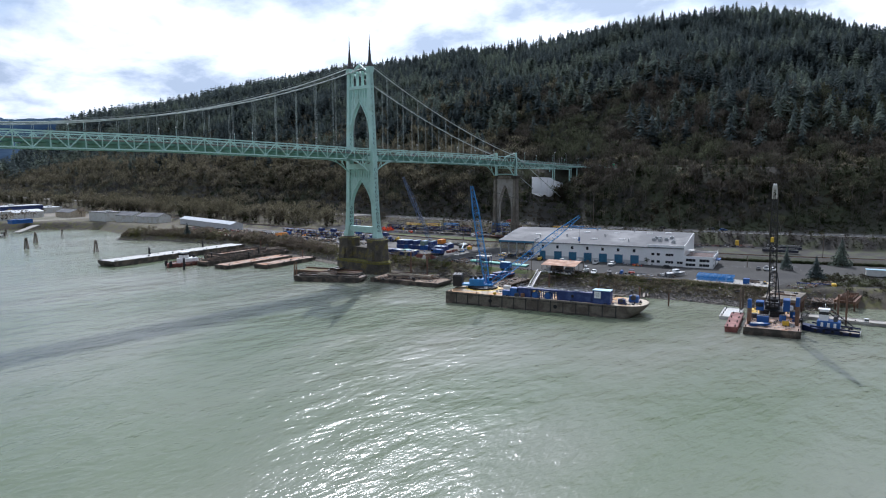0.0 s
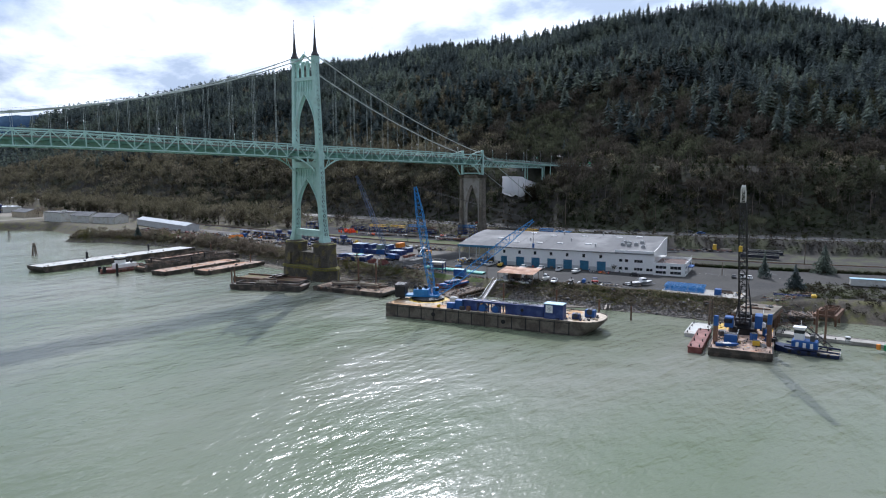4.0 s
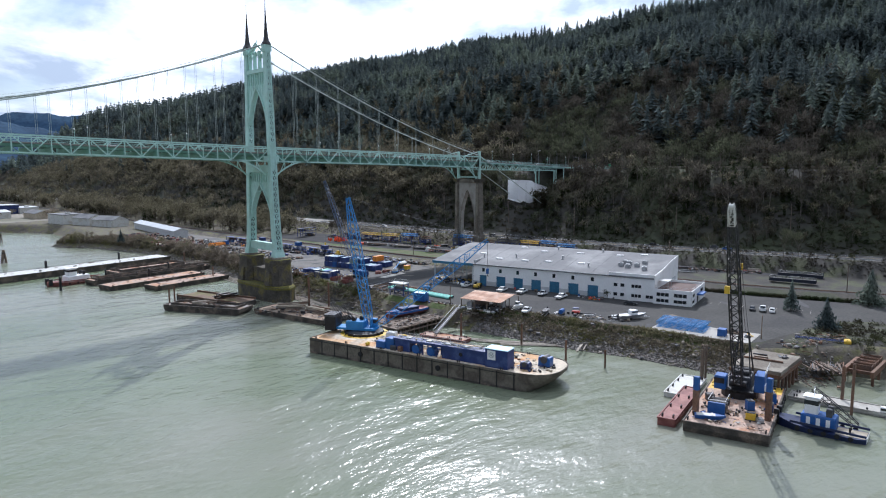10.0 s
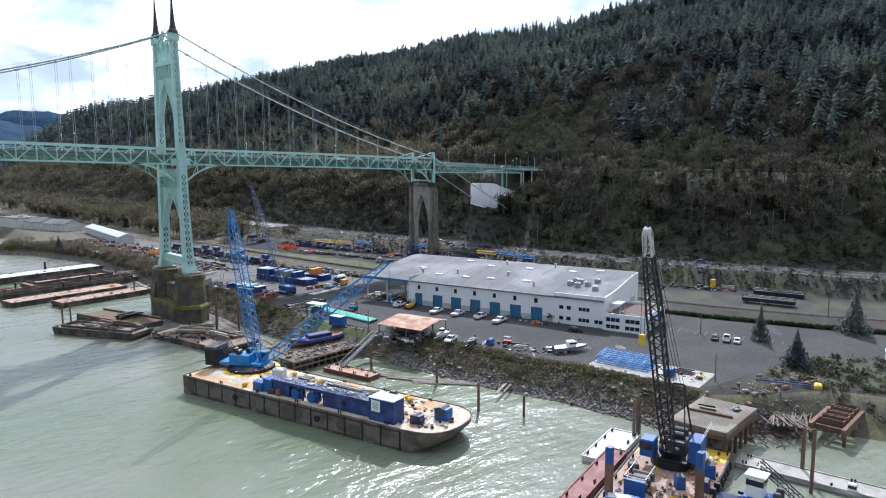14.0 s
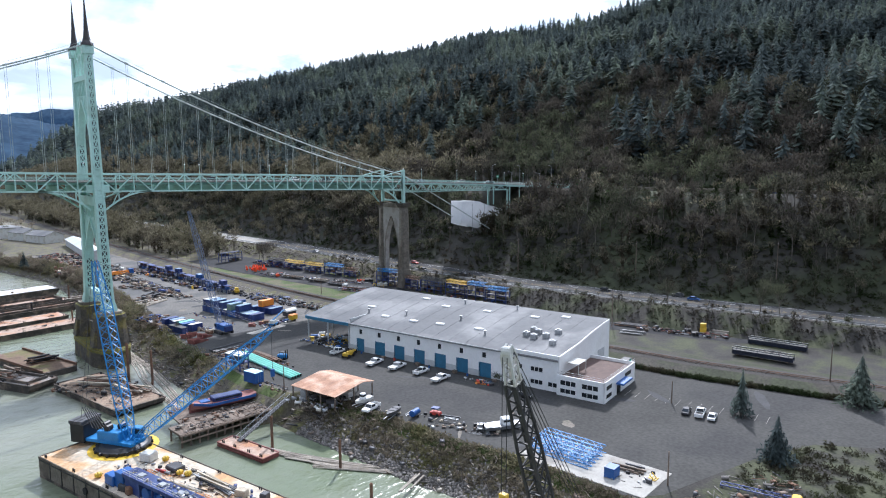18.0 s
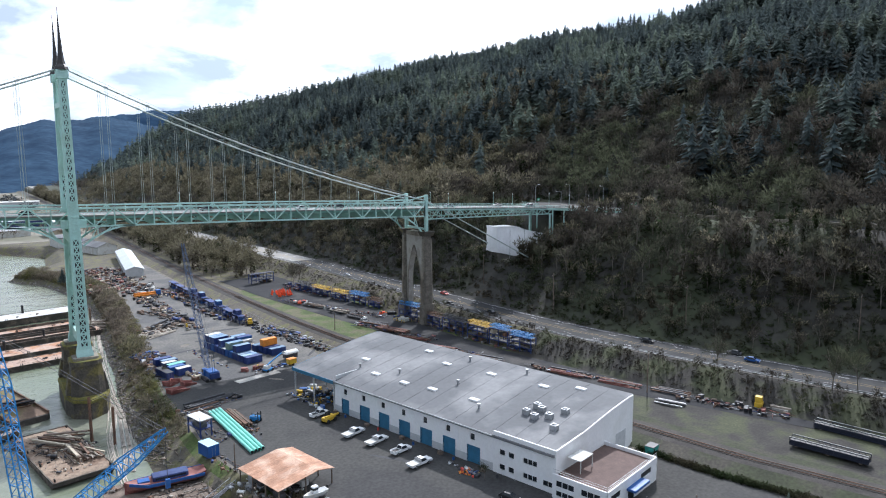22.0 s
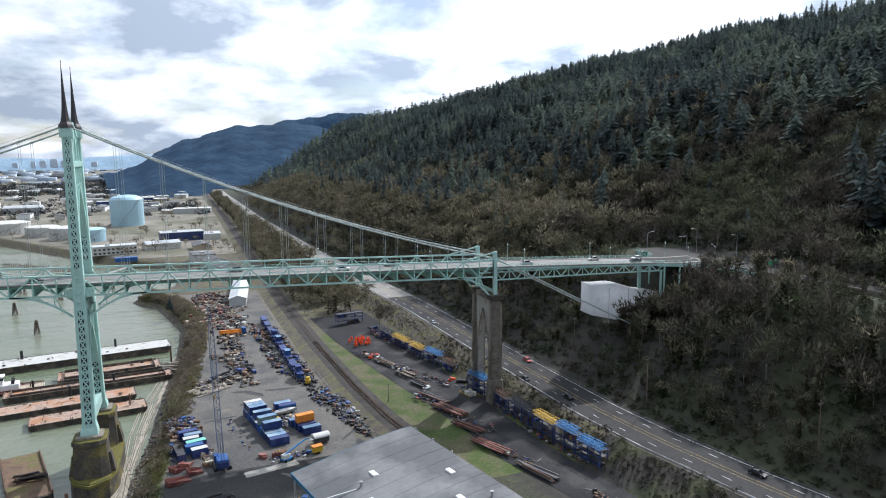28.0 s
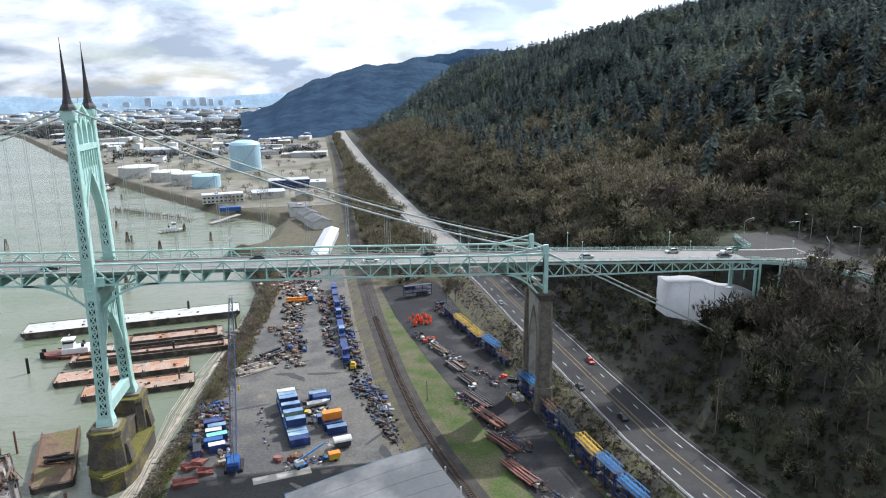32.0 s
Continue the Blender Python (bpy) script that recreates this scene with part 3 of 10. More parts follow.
alone("pavement_yard", strip(lambda y: yard_edge(y) if y < -189 else shore(y) + 12 + max(0, (y - 60) * 0.05), lambda y: rail(y) - 10.5 if y < -20 else min(rail(y) - 10.5, 76), list(np.arange(-240, -24, 5.0)), YARD + 0.02), ASPH, "worn grey asphalt of a marine yard", "pavement", kind="structure")
alone("pavement_yard_north", strip(lambda y: shore(y) + 12 + max(0, (y - 60) * 0.05), lambda y: min(rail(y) - 10.5, 78), list(np.arange(-25, 251, 5.0)), YARD + 0.02), GRAVELP, "pale gravel and worn asphalt of the north yard", "pavement", kind="structure")
alone("pavement_slab", Shape().box(42, -29.5, YARD, 58, -26, YARD + .05).moved(Matrix.Translation((50, -28, 0)) @ pose(0, 0, 0, 0, 0, 13) @ Matrix.Translation((-50, 28, 0))), CONC_L, "pale concrete slab across the yard", "pavement", kind="structure")
lane_left = line((-170, -100, -51, -31, 0, 40, 96, 150), (157, 128.8, 114.5, 112.5, 108, 100.8, 92.5, 88))
lane = Shape()
for y in np.arange(-170, 144, 6.0):
    rim = []
    for q in (y, y + 6):
        l_, m_, r_ = float(lane_left(q)), max(float(rail(q) + hw(q)) / 2, float(lane_left(q)) + 0.5), float(hw(q)) - 13
        rim.append([(l_, q, ground_z(l_, q) + 0.16), (m_, q, max(9.06, ground_z(m_, q) + 0.1)), (max(r_, m_ + 0.5), q, 9.3)])
    for k in (0, 1):
        lane.add([rim[0][k], rim[0][k + 1], rim[1][k + 1], rim[1][k]], [(0, 1, 2, 3)])
alone("pavement_storage", lane, ASPH_D, "dark asphalt lane between storage racks", "pavement", kind="structure")


# ---- railway ----
rw = thing("railway_track", (0, 0, 0), "single railway track on brown ballast beside a grass strip", "railway")
for off in (-0.75, 0.75):
    sh = Shape()
    ys = list(np.arange(-300, 420, 8.0))
    for a, b in zip(ys[:-1], ys[1:]):
        sh.beam((rail(a) + off, a, 8.88), (rail(b) + off, b, 8.88), 0.12, 0.18)
    part("rail", sh, RUST, rw)
me = Shape().box(-1.3, -0.13, 0, 1.3, 0.13, 0.2).mesh("sleeper", SLEEPER)
for k, y in enumerate(np.arange(-190, 100, 1.0)):
    if k >= 290:
        break
    ob = part("sleeper", me, TIMBER, rw)
    ob.matrix_basis = pose(float(rail(y)), float(y), 8.62, 0, 0, math.degrees(math.atan2(float(rail(y + 2) - rail(y)), -2)) + 180)

# ---- suspension bridge ----
PAN = 131.1 / 11
DY = 8.0
ztop = line((-260, -184, -108, 0, 68, 131.1, 175, 215), (69.0, 69.6, 68.6, 65.0, 63.3, 61.2, 59.4, 57.4))


def zbot(x):
    return ztop(x) - 5.8


def deck_z(x):
    return ztop(x) - 2.5


def leg_y(z):
    return 7.7 + 0.030 * (107 - z) + 1.1 * max(0.0, (40 - z) / 22) ** 2


def cable_z(x):
    if x < 0:
        return 71.5 + (x + 184) ** 2 * (36.3 / 184 ** 2)
    t = x / 131.1
    return 107.8 + (62 - 107.8) * t - 16 * t * (1 - t)


bridge = thing("suspension_bridge", (0, 0, 0), "verdigris green steel suspension bridge with gothic towers and dark spires", "bridge")
LX, LK, LY = 1.2, 0.62, 0.92
LEVELS = (18.4, 19.6, 22, 26, 31, 37, 45, 55, 66, 80, 95, 104.5)
for sgn in (-1, 1):
    rings = []
    for z in LEVELS:
        k = (107 - z) / 89
        wx, wy = LX + LK * k + (0.5 if z < 20 else 0), LY + 0.4 * k + (0.4 if z < 20 else 0)
        cy = sgn * leg_y(z)
        rings.append([(-wx, cy - wy, z), (wx, cy - wy, z), (wx, cy + wy, z), (-wx, cy + wy, z)])
    leg = part("tower_leg", Shape().loft(rings), GREEN, bridge, "tapering riveted steel leg")
    # ribs along the edges and lacing in the outer and the side faces
    for face in ("out", "in"):
        for xs in (-1, 1):
            rings = []
            for a in LEVELS:
                ka = (107 - a) / 89
                o = sgn if face == "out" else -sgn
                ya = sgn * leg_y(a) + o * (LY + 0.4 * ka)
                xa = xs * (LX - 0.4 + (LK - 0.05) * ka)
                rings.append([(xa - 0.32, ya - 0.2, a), (xa + 0.32, ya - 0.2, a), (xa + 0.32, ya + 0.2, a), (xa - 0.32, ya + 0.2, a)])
            rib = Shape().loft(rings)
            part("flange", rib, GREEN, leg)
        # black sheets on the solid leg imitate the shade of open lacing
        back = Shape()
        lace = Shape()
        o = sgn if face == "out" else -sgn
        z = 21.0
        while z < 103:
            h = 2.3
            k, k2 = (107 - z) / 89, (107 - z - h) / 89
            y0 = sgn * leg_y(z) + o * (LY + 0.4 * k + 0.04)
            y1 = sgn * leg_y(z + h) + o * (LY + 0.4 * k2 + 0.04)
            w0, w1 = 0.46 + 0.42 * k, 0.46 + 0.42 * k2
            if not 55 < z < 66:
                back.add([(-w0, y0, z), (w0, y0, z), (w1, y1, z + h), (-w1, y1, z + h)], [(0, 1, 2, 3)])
                lace.beam((-w0, y0 + o * 0.12, z), (w1, y1 + o * 0.12, z + h), 0.24, 0.3)
                lace.beam((w0, y0 + o * 0.12, z), (-w1, y1 + o * 0.12, z + h), 0.24, 0.3)
            lace.beam((-w0, y0 + o * 0.12, z), (w0, y0 + o * 0.12, z), 0.3, 0.5)
            z += h
        part("lacing_recess", back, BLACKM, leg, "black sheet standing for shade behind the lacing")
        tagged(part("lacing", lace, GREEN, leg, "crossed steel lacing bars"), kind="stuff")
    cap = Shape()
    cy = sgn * leg_y(106)
    cap.box(-1.75, cy - 1.45, 104.5, 1.75, cy + 1.45, 107.2, 0.3)
    part("saddle_housing", cap, GREEN, bridge)
    # copper-dark spire with a flared foot
    rings = []
    for z, rr in ((107.2, 2.1), (108.0, 1.85), (108.8, 1.3), (110.2, 0.98), (112.5, 0.72), (117, 0.42), (124.3, 0.07)):
        rings.append([(rr * math.cos(i * math.tau / 8 + 0.39), cy + rr * math.sin(i * math.tau / 8 + 0.39), z) for i in range(8)])
    sp = part("spire", Shape().loft(rings), COPPER, bridge, "slender dark metal spire")
    part("finial", Shape().rod((0, cy, 124.2), (0, cy, 125.6), 0.09, 6), RED, sp, "small red beacon")


def arch_panel(z0, zs, za, ztop_, half, thick):
    """A pierced panel between the legs with a pointed arch below it."""
    sh = Shape()
    n = 12
    curve = []
    for k in range(n + 1):
        t = k / n
        zz = zs + (za - zs) * t
        yy = half(zz) * (1 - t ** 1.9)
        curve.append((yy, zz))
    for sg in (-1, 1):
        for (ya, z1), (yb, z2) in zip(curve[:-1], curve[1:]):
            oa, ob_ = half(z1) + 0.2, half(z2) + 0.2
            for x0, x1 in ((-thick, thick),):
                pa = [(x0, sg * ya, z1), (x1, sg * ya, z1), (x1, sg * oa, z1), (x0, sg * oa, z1)]
                pb = [(x0, sg * yb, z2), (x1, sg * yb, z2), (x1, sg * ob_, z2), (x0, sg * ob_, z2)]
                sh.hexa(pa + pb if sg > 0 else pa[::-1] + pb[::-1])
    sh.box(-thick, -half(za) - 0.2, za, thick, half(za) + 0.2, ztop_)
    return sh, curve


inner = lambda z: leg_y(z) - LY - 0.4 * (107 - z) / 89
for name, z0, zs, za, zt_ in (("upper_arch", 70, 74, 90.5, 91.3), ("lower_arch", 24, 34, 49.5, 50.3)):
    sh, curve = arch_panel(z0, zs, za, zt_, inner, 0.75)
    a = part(name, sh, GREEN, bridge, "pointed gothic arch between the legs")
    for xf in (-0.95, 0.95):
        trim_ = Shape()
        for sg in (-1, 1):
            for (ya, z1), (yb, z2) in zip(curve[:-1], curve[1:]):
                trim_.beam((xf, sg * ya, z1), (xf, sg * yb, z2), 0.5, 0.7)
        part("arch_moulding", trim_, GREEN, a)
    fins = Shape()
    for yy in np.linspace(-inner(88) + 0.7, inner(88) - 0.7, 8):
        top = zt_ + (5.0 if zs > 60 else 4.0)
        fins.box(-0.9, yy - 0.22, zt_ - 4.5 if abs(yy) > 2.5 else zt_ - 1, 0.9, yy + 0.22, top)
    part("fluted_panel", fins, GREEN, a)
    back = Shape().box(-0.4, -inner(zt_) - 0.2, zt_ - 0.2, 0.4, inner(zt_) + 0.2, zt_ + (5.2 if zs > 60 else 4.0))
    part("web_plate", back, GREEN, a)
sh = Shape().box(-1.2, -inner(97), 96.2, 1.2, inner(97), 97.8)
part("cross_beam", sh, GREEN, bridge)
arc = Shape()
for yy in (-6.0, -2.0, 2.0, 6.0):
    arc.box(-0.7, yy - 0.35, 97.8, 0.7, yy + 0.35, 104.2 if abs(yy) > 3 else 105.4)
for yc in (-4.0, 0.0, 4.0):
    top = 105.6 if yc == 0 else 104.6
    for sg in (-1, 1):
        for k in range(5):
            t0, t1 = k / 5, (k + 1) / 5
            y0, y1 = 1.65 * (1 - t0 ** 2), 1.65 * (1 - t1 ** 2)
            arc.beam((0, yc + sg * y0, top - 3 + 2.6 * t0), (0, yc + sg * y1, top - 3 + 2.6 * t1), 1.3, 0.4)
part("arcade", arc, GREEN, bridge, "row of three small lancet openings")
gab = Shape()
for sg in (-1, 1):
    gab.beam((0, sg * 6.2, 104.4), (0, 0, 108.6), 1.5, 0.9)
gab.rod((0, 0, 108.6), (0, 0, 110.6), 0.25, 6, 0.05)
part("gable", gab, GREEN, bridge)
part("base_strut", Shape().box(-1.1, -inner(22) - 0.4, 21.0, 1.1, inner(22) + 0.4, 24.2), GREEN, bridge)
part("deck_beam", Shape().box(-1.6, -inner(56), 54.4, 1.6, inner(56), 57.5), GREEN, bridge)

# trusses
NP0, NP1 = -20, 11
for sgn in (-1, 1):
    y = sgn * DY
    chord_b = Shape().loft([[(k * PAN, y - .25, zbot(k * PAN) - .25), (k * PAN, y - .25, zbot(k * PAN) + .25), (k * PAN, y + .25, zbot(k * PAN) + .25), (k * PAN, y + .25, zbot(k * PAN) - .25)] for k in range(NP0, NP1 + 1)])
    truss = part("stiffening_truss", chord_b, GREEN, bridge, "green steel stiffening truss beside the roadway")
    for k in range(NP0, NP1):
        a, b = k * PAN, (k + 1) * PAN
        mid = (a + b) / 2
        part("top_chord", Shape().beam((a, y, ztop(a)), (b, y, ztop(b)), 0.55, 0.5), GREEN, truss)
        part("diagonal", Shape().beam((a, y, ztop(a)), (mid, y, zbot(mid)), 0.32, 0.34), GREEN, truss)
        part("diagonal", Shape().beam((mid, y, zbot(mid)), (b, y, ztop(b)), 0.32, 0.34), GREEN, truss)
        part("vertical", Shape().beam((a, y, zbot(a)), (a, y, ztop(a)), 0.34, 0.34), GREEN, truss)
        part("vertical", Shape().beam((mid, y, zbot(mid)), (mid, y, ztop(mid)), 0.28, 0.28), GREEN, truss)
        part("railing", Shape().beam((a, y * 1.0 - sgn * 0.25, deck_z(a) + 1.1), (b, y - sgn * 0.25, deck_z(b) + 1.1), 0.12, 0.14).beam((a, y - sgn * 0.25, deck_z(a) + 0.55), (b, y - sgn * 0.25, deck_z(b) + 0.55), 0.1, 0.1), GREEN, truss)
    for k in range(NP0, NP1):
        x = k * PAN
        if abs(x) < 1:
            continue
        cz = cable_z(x)
        if cz > ztop(x) + 0.6:
            hg = Shape()
            for dx in (-0.3, 0.3):
                hg.rod((x + dx, y, ztop(x)), (x + dx, y, cz), 0.05, 5, caps=False)
            part("hanger", hg, CABLE, truss)
            part("cable_band", Shape().beam((x - 0.5, y, cable_z(x - 0.5)), (x + 0.5, y, cable_z(x + 0.5)), 0.62, 0.62), CABLE, truss)
    pts = [Vector((x, y * (1 if x > 0 else 1), cable_z(x))) for x in list(np.arange(-240, 0, 6.0)) + [0] + list(np.arange(6, 131, 6.0)) + [131.1]]
    pts += [Vector((188, y, 33.0))]
    cab = Shape().tube(pts, 0.26, 8)
    part("main_cable", cab, CABLE, bridge, "thick pale wrapped main cable", smooth=True)
    for dz in (1.0,):
        part("hand_rope", Shape().tube([p + Vector((0, sgn * 0.45, dz)) for p in pts[:-1]], 0.045, 4), CABLE, bridge)
    # curved brackets at the tower and at the anchor bent
    for x0, dirs in ((0, (-1, 1)), (131.1, (-1,))):
        for dr in dirs:
            br = Shape()
            n, R, drop = 7, (15.5 if x0 == 0 else 12.0), (6.2 if x0 == 0 else 6.5)
            prev = None
            for k in range(n + 1):
                t = k / n
                xx = x0 + dr * (2.3 + R * t)
                zz = zbot(xx) - drop * (1 - t) ** 2.2
                if prev:
                    br.beam(prev, (xx, y, zz), 0.5, 0.55)
                    if k in (2, 4):
                        br.beam((xx, y, zz), (xx, y, zbot(xx)), 0.3, 0.3)
                        br.beam(prev, (xx, y, zbot(xx)), 0.26, 0.26)
                prev = (xx, y, zz)
            part("bracket", br, GREEN, bridge, "curved bracket under the truss")
    part("gusset", Shape().box(-3.6, y - 0.9 if sgn < 0 else y - 0.3, zbot(0) - 0.4, 3.6, y + 0.3 if sgn < 0 else y + 0.9, zbot(0) + 2.2), GREEN, bridge)
    part("anchor_post", Shape().box(130.4, y - 0.7, 49.0, 131.8, y + 0.7, 61.8, 0.15), GREEN, bridge, "tall green post over the anchor pier")
    part("post_brace", Shape().beam((131.1, y, 61.5), (131.1 - PAN, y, ztop(120)), 0.5).beam((131.1, y, 61.5), (131.1 + PAN * 0.6, y, deck_z(138)), 0.4), GREEN, bridge)

# floor system and roadway
DX = list(np.arange(NP0 * PAN, 131, PAN)) + [131.1, 145, 160, 175, 190, 203, 214, 226]
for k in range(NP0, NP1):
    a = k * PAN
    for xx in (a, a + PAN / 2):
        part("floor_beam", Shape().box(xx - 0.25, -DY, zbot(xx) - 0.2, xx + 0.25, DY, zbot(xx) + 1.9), GREEN_SHADE, bridge)
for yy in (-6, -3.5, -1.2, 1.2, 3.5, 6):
    part("stringer", Shape().loft([[(a, yy - .15, deck_z(a) - 1.15), (a, yy - .15, deck_z(a) - .35), (a, yy + .15, deck_z(a) - .35), (a, yy + .15, deck_z(a) - 1.15)] for a in DX]), GREEN_SHADE, bridge)
road = Shape().loft([[(a, -7.4, deck_z(a) - 0.3), (a, -7.4, deck_z(a)), (a, 7.4, deck_z(a)), (a, 7.4, deck_z(a) - 0.3)] for a in DX])
part("roadway", road, DECKM, bridge, "pale grey concrete roadway")
for sgn in (-1, 1):
    part("sidewalk", Shape().loft([[(a, sgn * 6.75 - .65, deck_z(a) + .005), (a, sgn * 6.75 - .65, deck_z(a) + .24), (a, sgn * 6.75 + .65, deck_z(a) + .24), (a, sgn * 6.75 + .65, deck_z(a) + .005)] for a in DX]), CONC_L, bridge)
for yy, m_ in ((-0.12, PAINTY), (0.12, PAINTY)):
    ln_ = Shape()
    for a, b in zip(DX[:-1], DX[1:]):
        ln_.beam((a, yy, deck_z(a) + 0.004), (b, yy, deck_z(b) + 0.004), 0.1, 0.012)
    part("centre_line", ln_, m_, bridge)

# approach deck truss past the anchor pier
AP = (203 - 131.1) / 12
for sgn in (-1, 1):
    y = sgn * 7.2
    low = Shape()
    for k in range(12):
        a, b = 131.1 + k * AP, 131.1 + (k + 1) * AP
        low.beam((a, y, deck_z(a) - 4.6 + 0.15 * k), (b, y, deck_z(b) - 4.6 + 0.15 * (k + 1)), 0.4, 0.45)
    at_ = part("approach_truss", low, GREEN, bridge, "green deck truss carrying the approach road")
    for k in range(12):
        a, b = 131.1 + k * AP, 131.1 + (k + 1) * AP
        m_ = (a + b) / 2
        za, zb2, zm = deck_z(a), deck_z(b), deck_z(m_) - 4.6 + 0.15 * (k + 0.5)
        part("top_chord", Shape().beam((a, y, za - 0.5), (b, y, zb2 - 0.5), 0.4, 0.7), GREEN, at_)
        part("diagonal", Shape().beam((a, y, za - 0.6), (m_, y, zm), 0.3, 0.3).beam((m_, y, zm), (b, y, zb2 - 0.6), 0.3, 0.3), GREEN, at_)
        part("vertical", Shape().beam((a, y, za - 4.5 + 0.15 * k), (a, y, za - 0.5), 0.28), GREEN, at_)
        rl = Shape()
        for hh in (0.45, 0.8, 1.15):
            rl.beam((a, sgn * 7.5, za + hh), (b, sgn * 7.5, zb2 + hh), 0.1, 0.1)
        for t in (0, 0.5):
            xx = a + (b - a) * t
            rl.beam((xx, sgn * 7.5, deck_z(xx) - 0.2), (xx, sgn * 7.5, deck_z(xx) + 1.2), 0.14)
        part("railing", rl, GREEN, at_)
    for x in (202,):
        part("approach_column", Shape().beam((x, y, float(hill_z(np.array(x), np.array(y))) - 1), (x, y, deck_z(x) - 2.5), 0.7), GREEN, bridge)
part("cross_frame", Shape().beam((131.1, -8, 58), (131.1, 8, 58), 0.6).beam((131.1, -8, 50), (131.1, 8, 50), 0.8), GREEN, bridge)


def wall_cells(length, height, thick, holes):
    """A wall in the x-z plane, its outer face at y = 0, with openings (x0, z0, x1, z1) through it."""
    sh = Shape()
    xs = sorted({0.0, length, *[h[0] for h in holes], *[h[2] for h in holes]})
    for a, b in zip(xs[:-1], xs[1:]):
        inside = sorted([(h[1], h[3]) for h in holes if h[0] <= a + 1e-6 and h[2] >= b - 1e-6])
        z = 0.0
        for lo, hi in inside:
            if lo > z + 1e-6:
                sh.box(a, 0, z, b, thick, lo)
            z = hi
        if z < height - 1e-6:
            sh.box(a, 0, z, b, thick, height)
    return sh


# ---- concrete piers of the bridge ----
tp = thing("tower_pier", (0, 0, 0), "dark wet concrete bridge pier with yellow-green moss on its ledges", "bridge pier")
oct_ = lambda hx, hy, c, cy=0.0: [(-hx + c, cy - hy), (hx - c, cy - hy), (hx, cy - hy + c), (hx, cy + hy - c), (hx - c, cy + hy), (-hx + c, cy + hy), (-hx, cy + hy - c), (-hx, cy - hy + c)]
nose = lambda k: [(-6.5 * k, -11 * k), (-4.8 * k, -16.5 * k), (0, -20 * k), (4.8 * k, -16.5 * k), (6.5 * k, -11 * k), (6.5 * k, 11 * k), (4.8 * k, 16.5 * k), (0, 20 * k), (-4.8 * k, 16.5 * k), (-6.5 * k, 11 * k)]
part("footing", Shape().prism(nose(1.0), -6, 6.2, nose(0.97)), PIERC, tp)
part("footing_ledge", Shape().prism(nose(0.97), 6.2, 6.7, nose(0.93)), MOSS, tp, "mossy ledge")
part("footing_kerb", Shape().prism(nose(1.005), 5.2, 6.0, nose(1.0)), MOSS, tp, "mustard-coloured moss band")
for sgn in (-1, 1):
    sh_ = part("pedestal", Shape().prism(oct_(5.0, 5.5, 2.0, sgn * 11.0), 6.7, 16.4, oct_(4.3, 4.9, 1.6, sgn * 11.0)), PIERC, tp)
    part("pedestal_cap", Shape().prism(oct_(4.7, 5.3, 1.8, sgn * 11.0), 16.4, 17.6, oct_(4.6, 5.2, 1.8, sgn * 11.0)), PIERC, sh_)
    part("moss_top", Shape().prism(oct_(4.5, 5.1, 1.8, sgn * 11.0), 17.6, 17.75, oct_(4.4, 5.0, 1.8, sgn * 11.0)), MOSS, sh_, "yellow-green moss")
    part("leg_plinth", Shape().prism(oct_(3.6, 3.0, 0.5, sgn * leg_y(18.4)), 17.75, 18.5), CONC, sh_)
    for sx in (-1, 1):
        part("buttress", Shape().prism([(sx * 4.4, sgn * 11.0 - 2.4), (sx * 6.2, sgn * 11.0 - 2.0), (sx * 6.2, sgn * 11.0 + 2.0), (sx * 4.4, sgn * 11.0 + 2.4)][::sx], 6.8, 12.6, [(sx * 4.2, sgn * 11.0 - 1.8), (sx * 5.2, sgn * 11.0 - 1.6), (sx * 5.2, sgn * 11.0 + 1.6), (sx * 4.2, sgn * 11.0 + 1.8)][::sx]), PIERC, sh_)
part("link_wall", Shape().box(-2.4, -6, 6.8, 2.4, 6, 12.5), PIERC, tp)
part("link_cap", Shape().box(-2.7, -6, 12.5, 2.7, 6, 13.2), PIERC, tp)

ap = thing("anchor_pier", (131.1, 0, 0), "tall weathered concrete pier with a pointed gothic arch", "bridge pier")
for sgn in (-1, 1):
    lg = part("pier_leg", Shape().prism(oct_(2.3, 1.9, 0.6, sgn * 8.0), 8, 47.2, oct_(1.6, 1.5, 0.5, sgn * 8.0)), LEGC, ap)
    part("plinth", Shape().prism(oct_(3.0, 2.6, 0.8, sgn * 8.1), 8, 18, oct_(2.5, 2.2, 0.7, sgn * 8.1)), LEGC, lg)
    for sx in (-1, 1):
        part("pilaster", Shape().prism([(sx * 2.0 - 0.5, sgn * 8.0 - 0.7), (sx * 2.2 + 0.5, sgn * 8.0 - 0.7), (sx * 2.2 + 0.5, sgn * 8.0 + 0.7), (sx * 2.0 - 0.5, sgn * 8.0 + 0.7)], 18, 46, [(sx * 1.4 - 0.5, sgn * 8.0 - 0.6), (sx * 1.9 + 0.5, sgn * 8.0 - 0.6), (sx * 1.9 + 0.5, sgn * 8.0 + 0.6), (sx * 1.4 - 0.5, sgn * 8.0 + 0.6)]), CONC, lg)
    part("capital", Shape().prism(oct_(2.2, 2.3, 0.6, sgn * 8.0), 47.2, 49.1, oct_(2.9, 2.8, 0.6, sgn * 8.0)), PIERC, lg, "dark flared capital")
arch = Shape()
curve = [(5.3, 8.5), (5.1, 18), (5.0, 27)] + [(5.0 * (1 - t ** 1.8), 27 + 15.5 * t) for t in (.2, .4, .6, .75, .88, 1.0)]
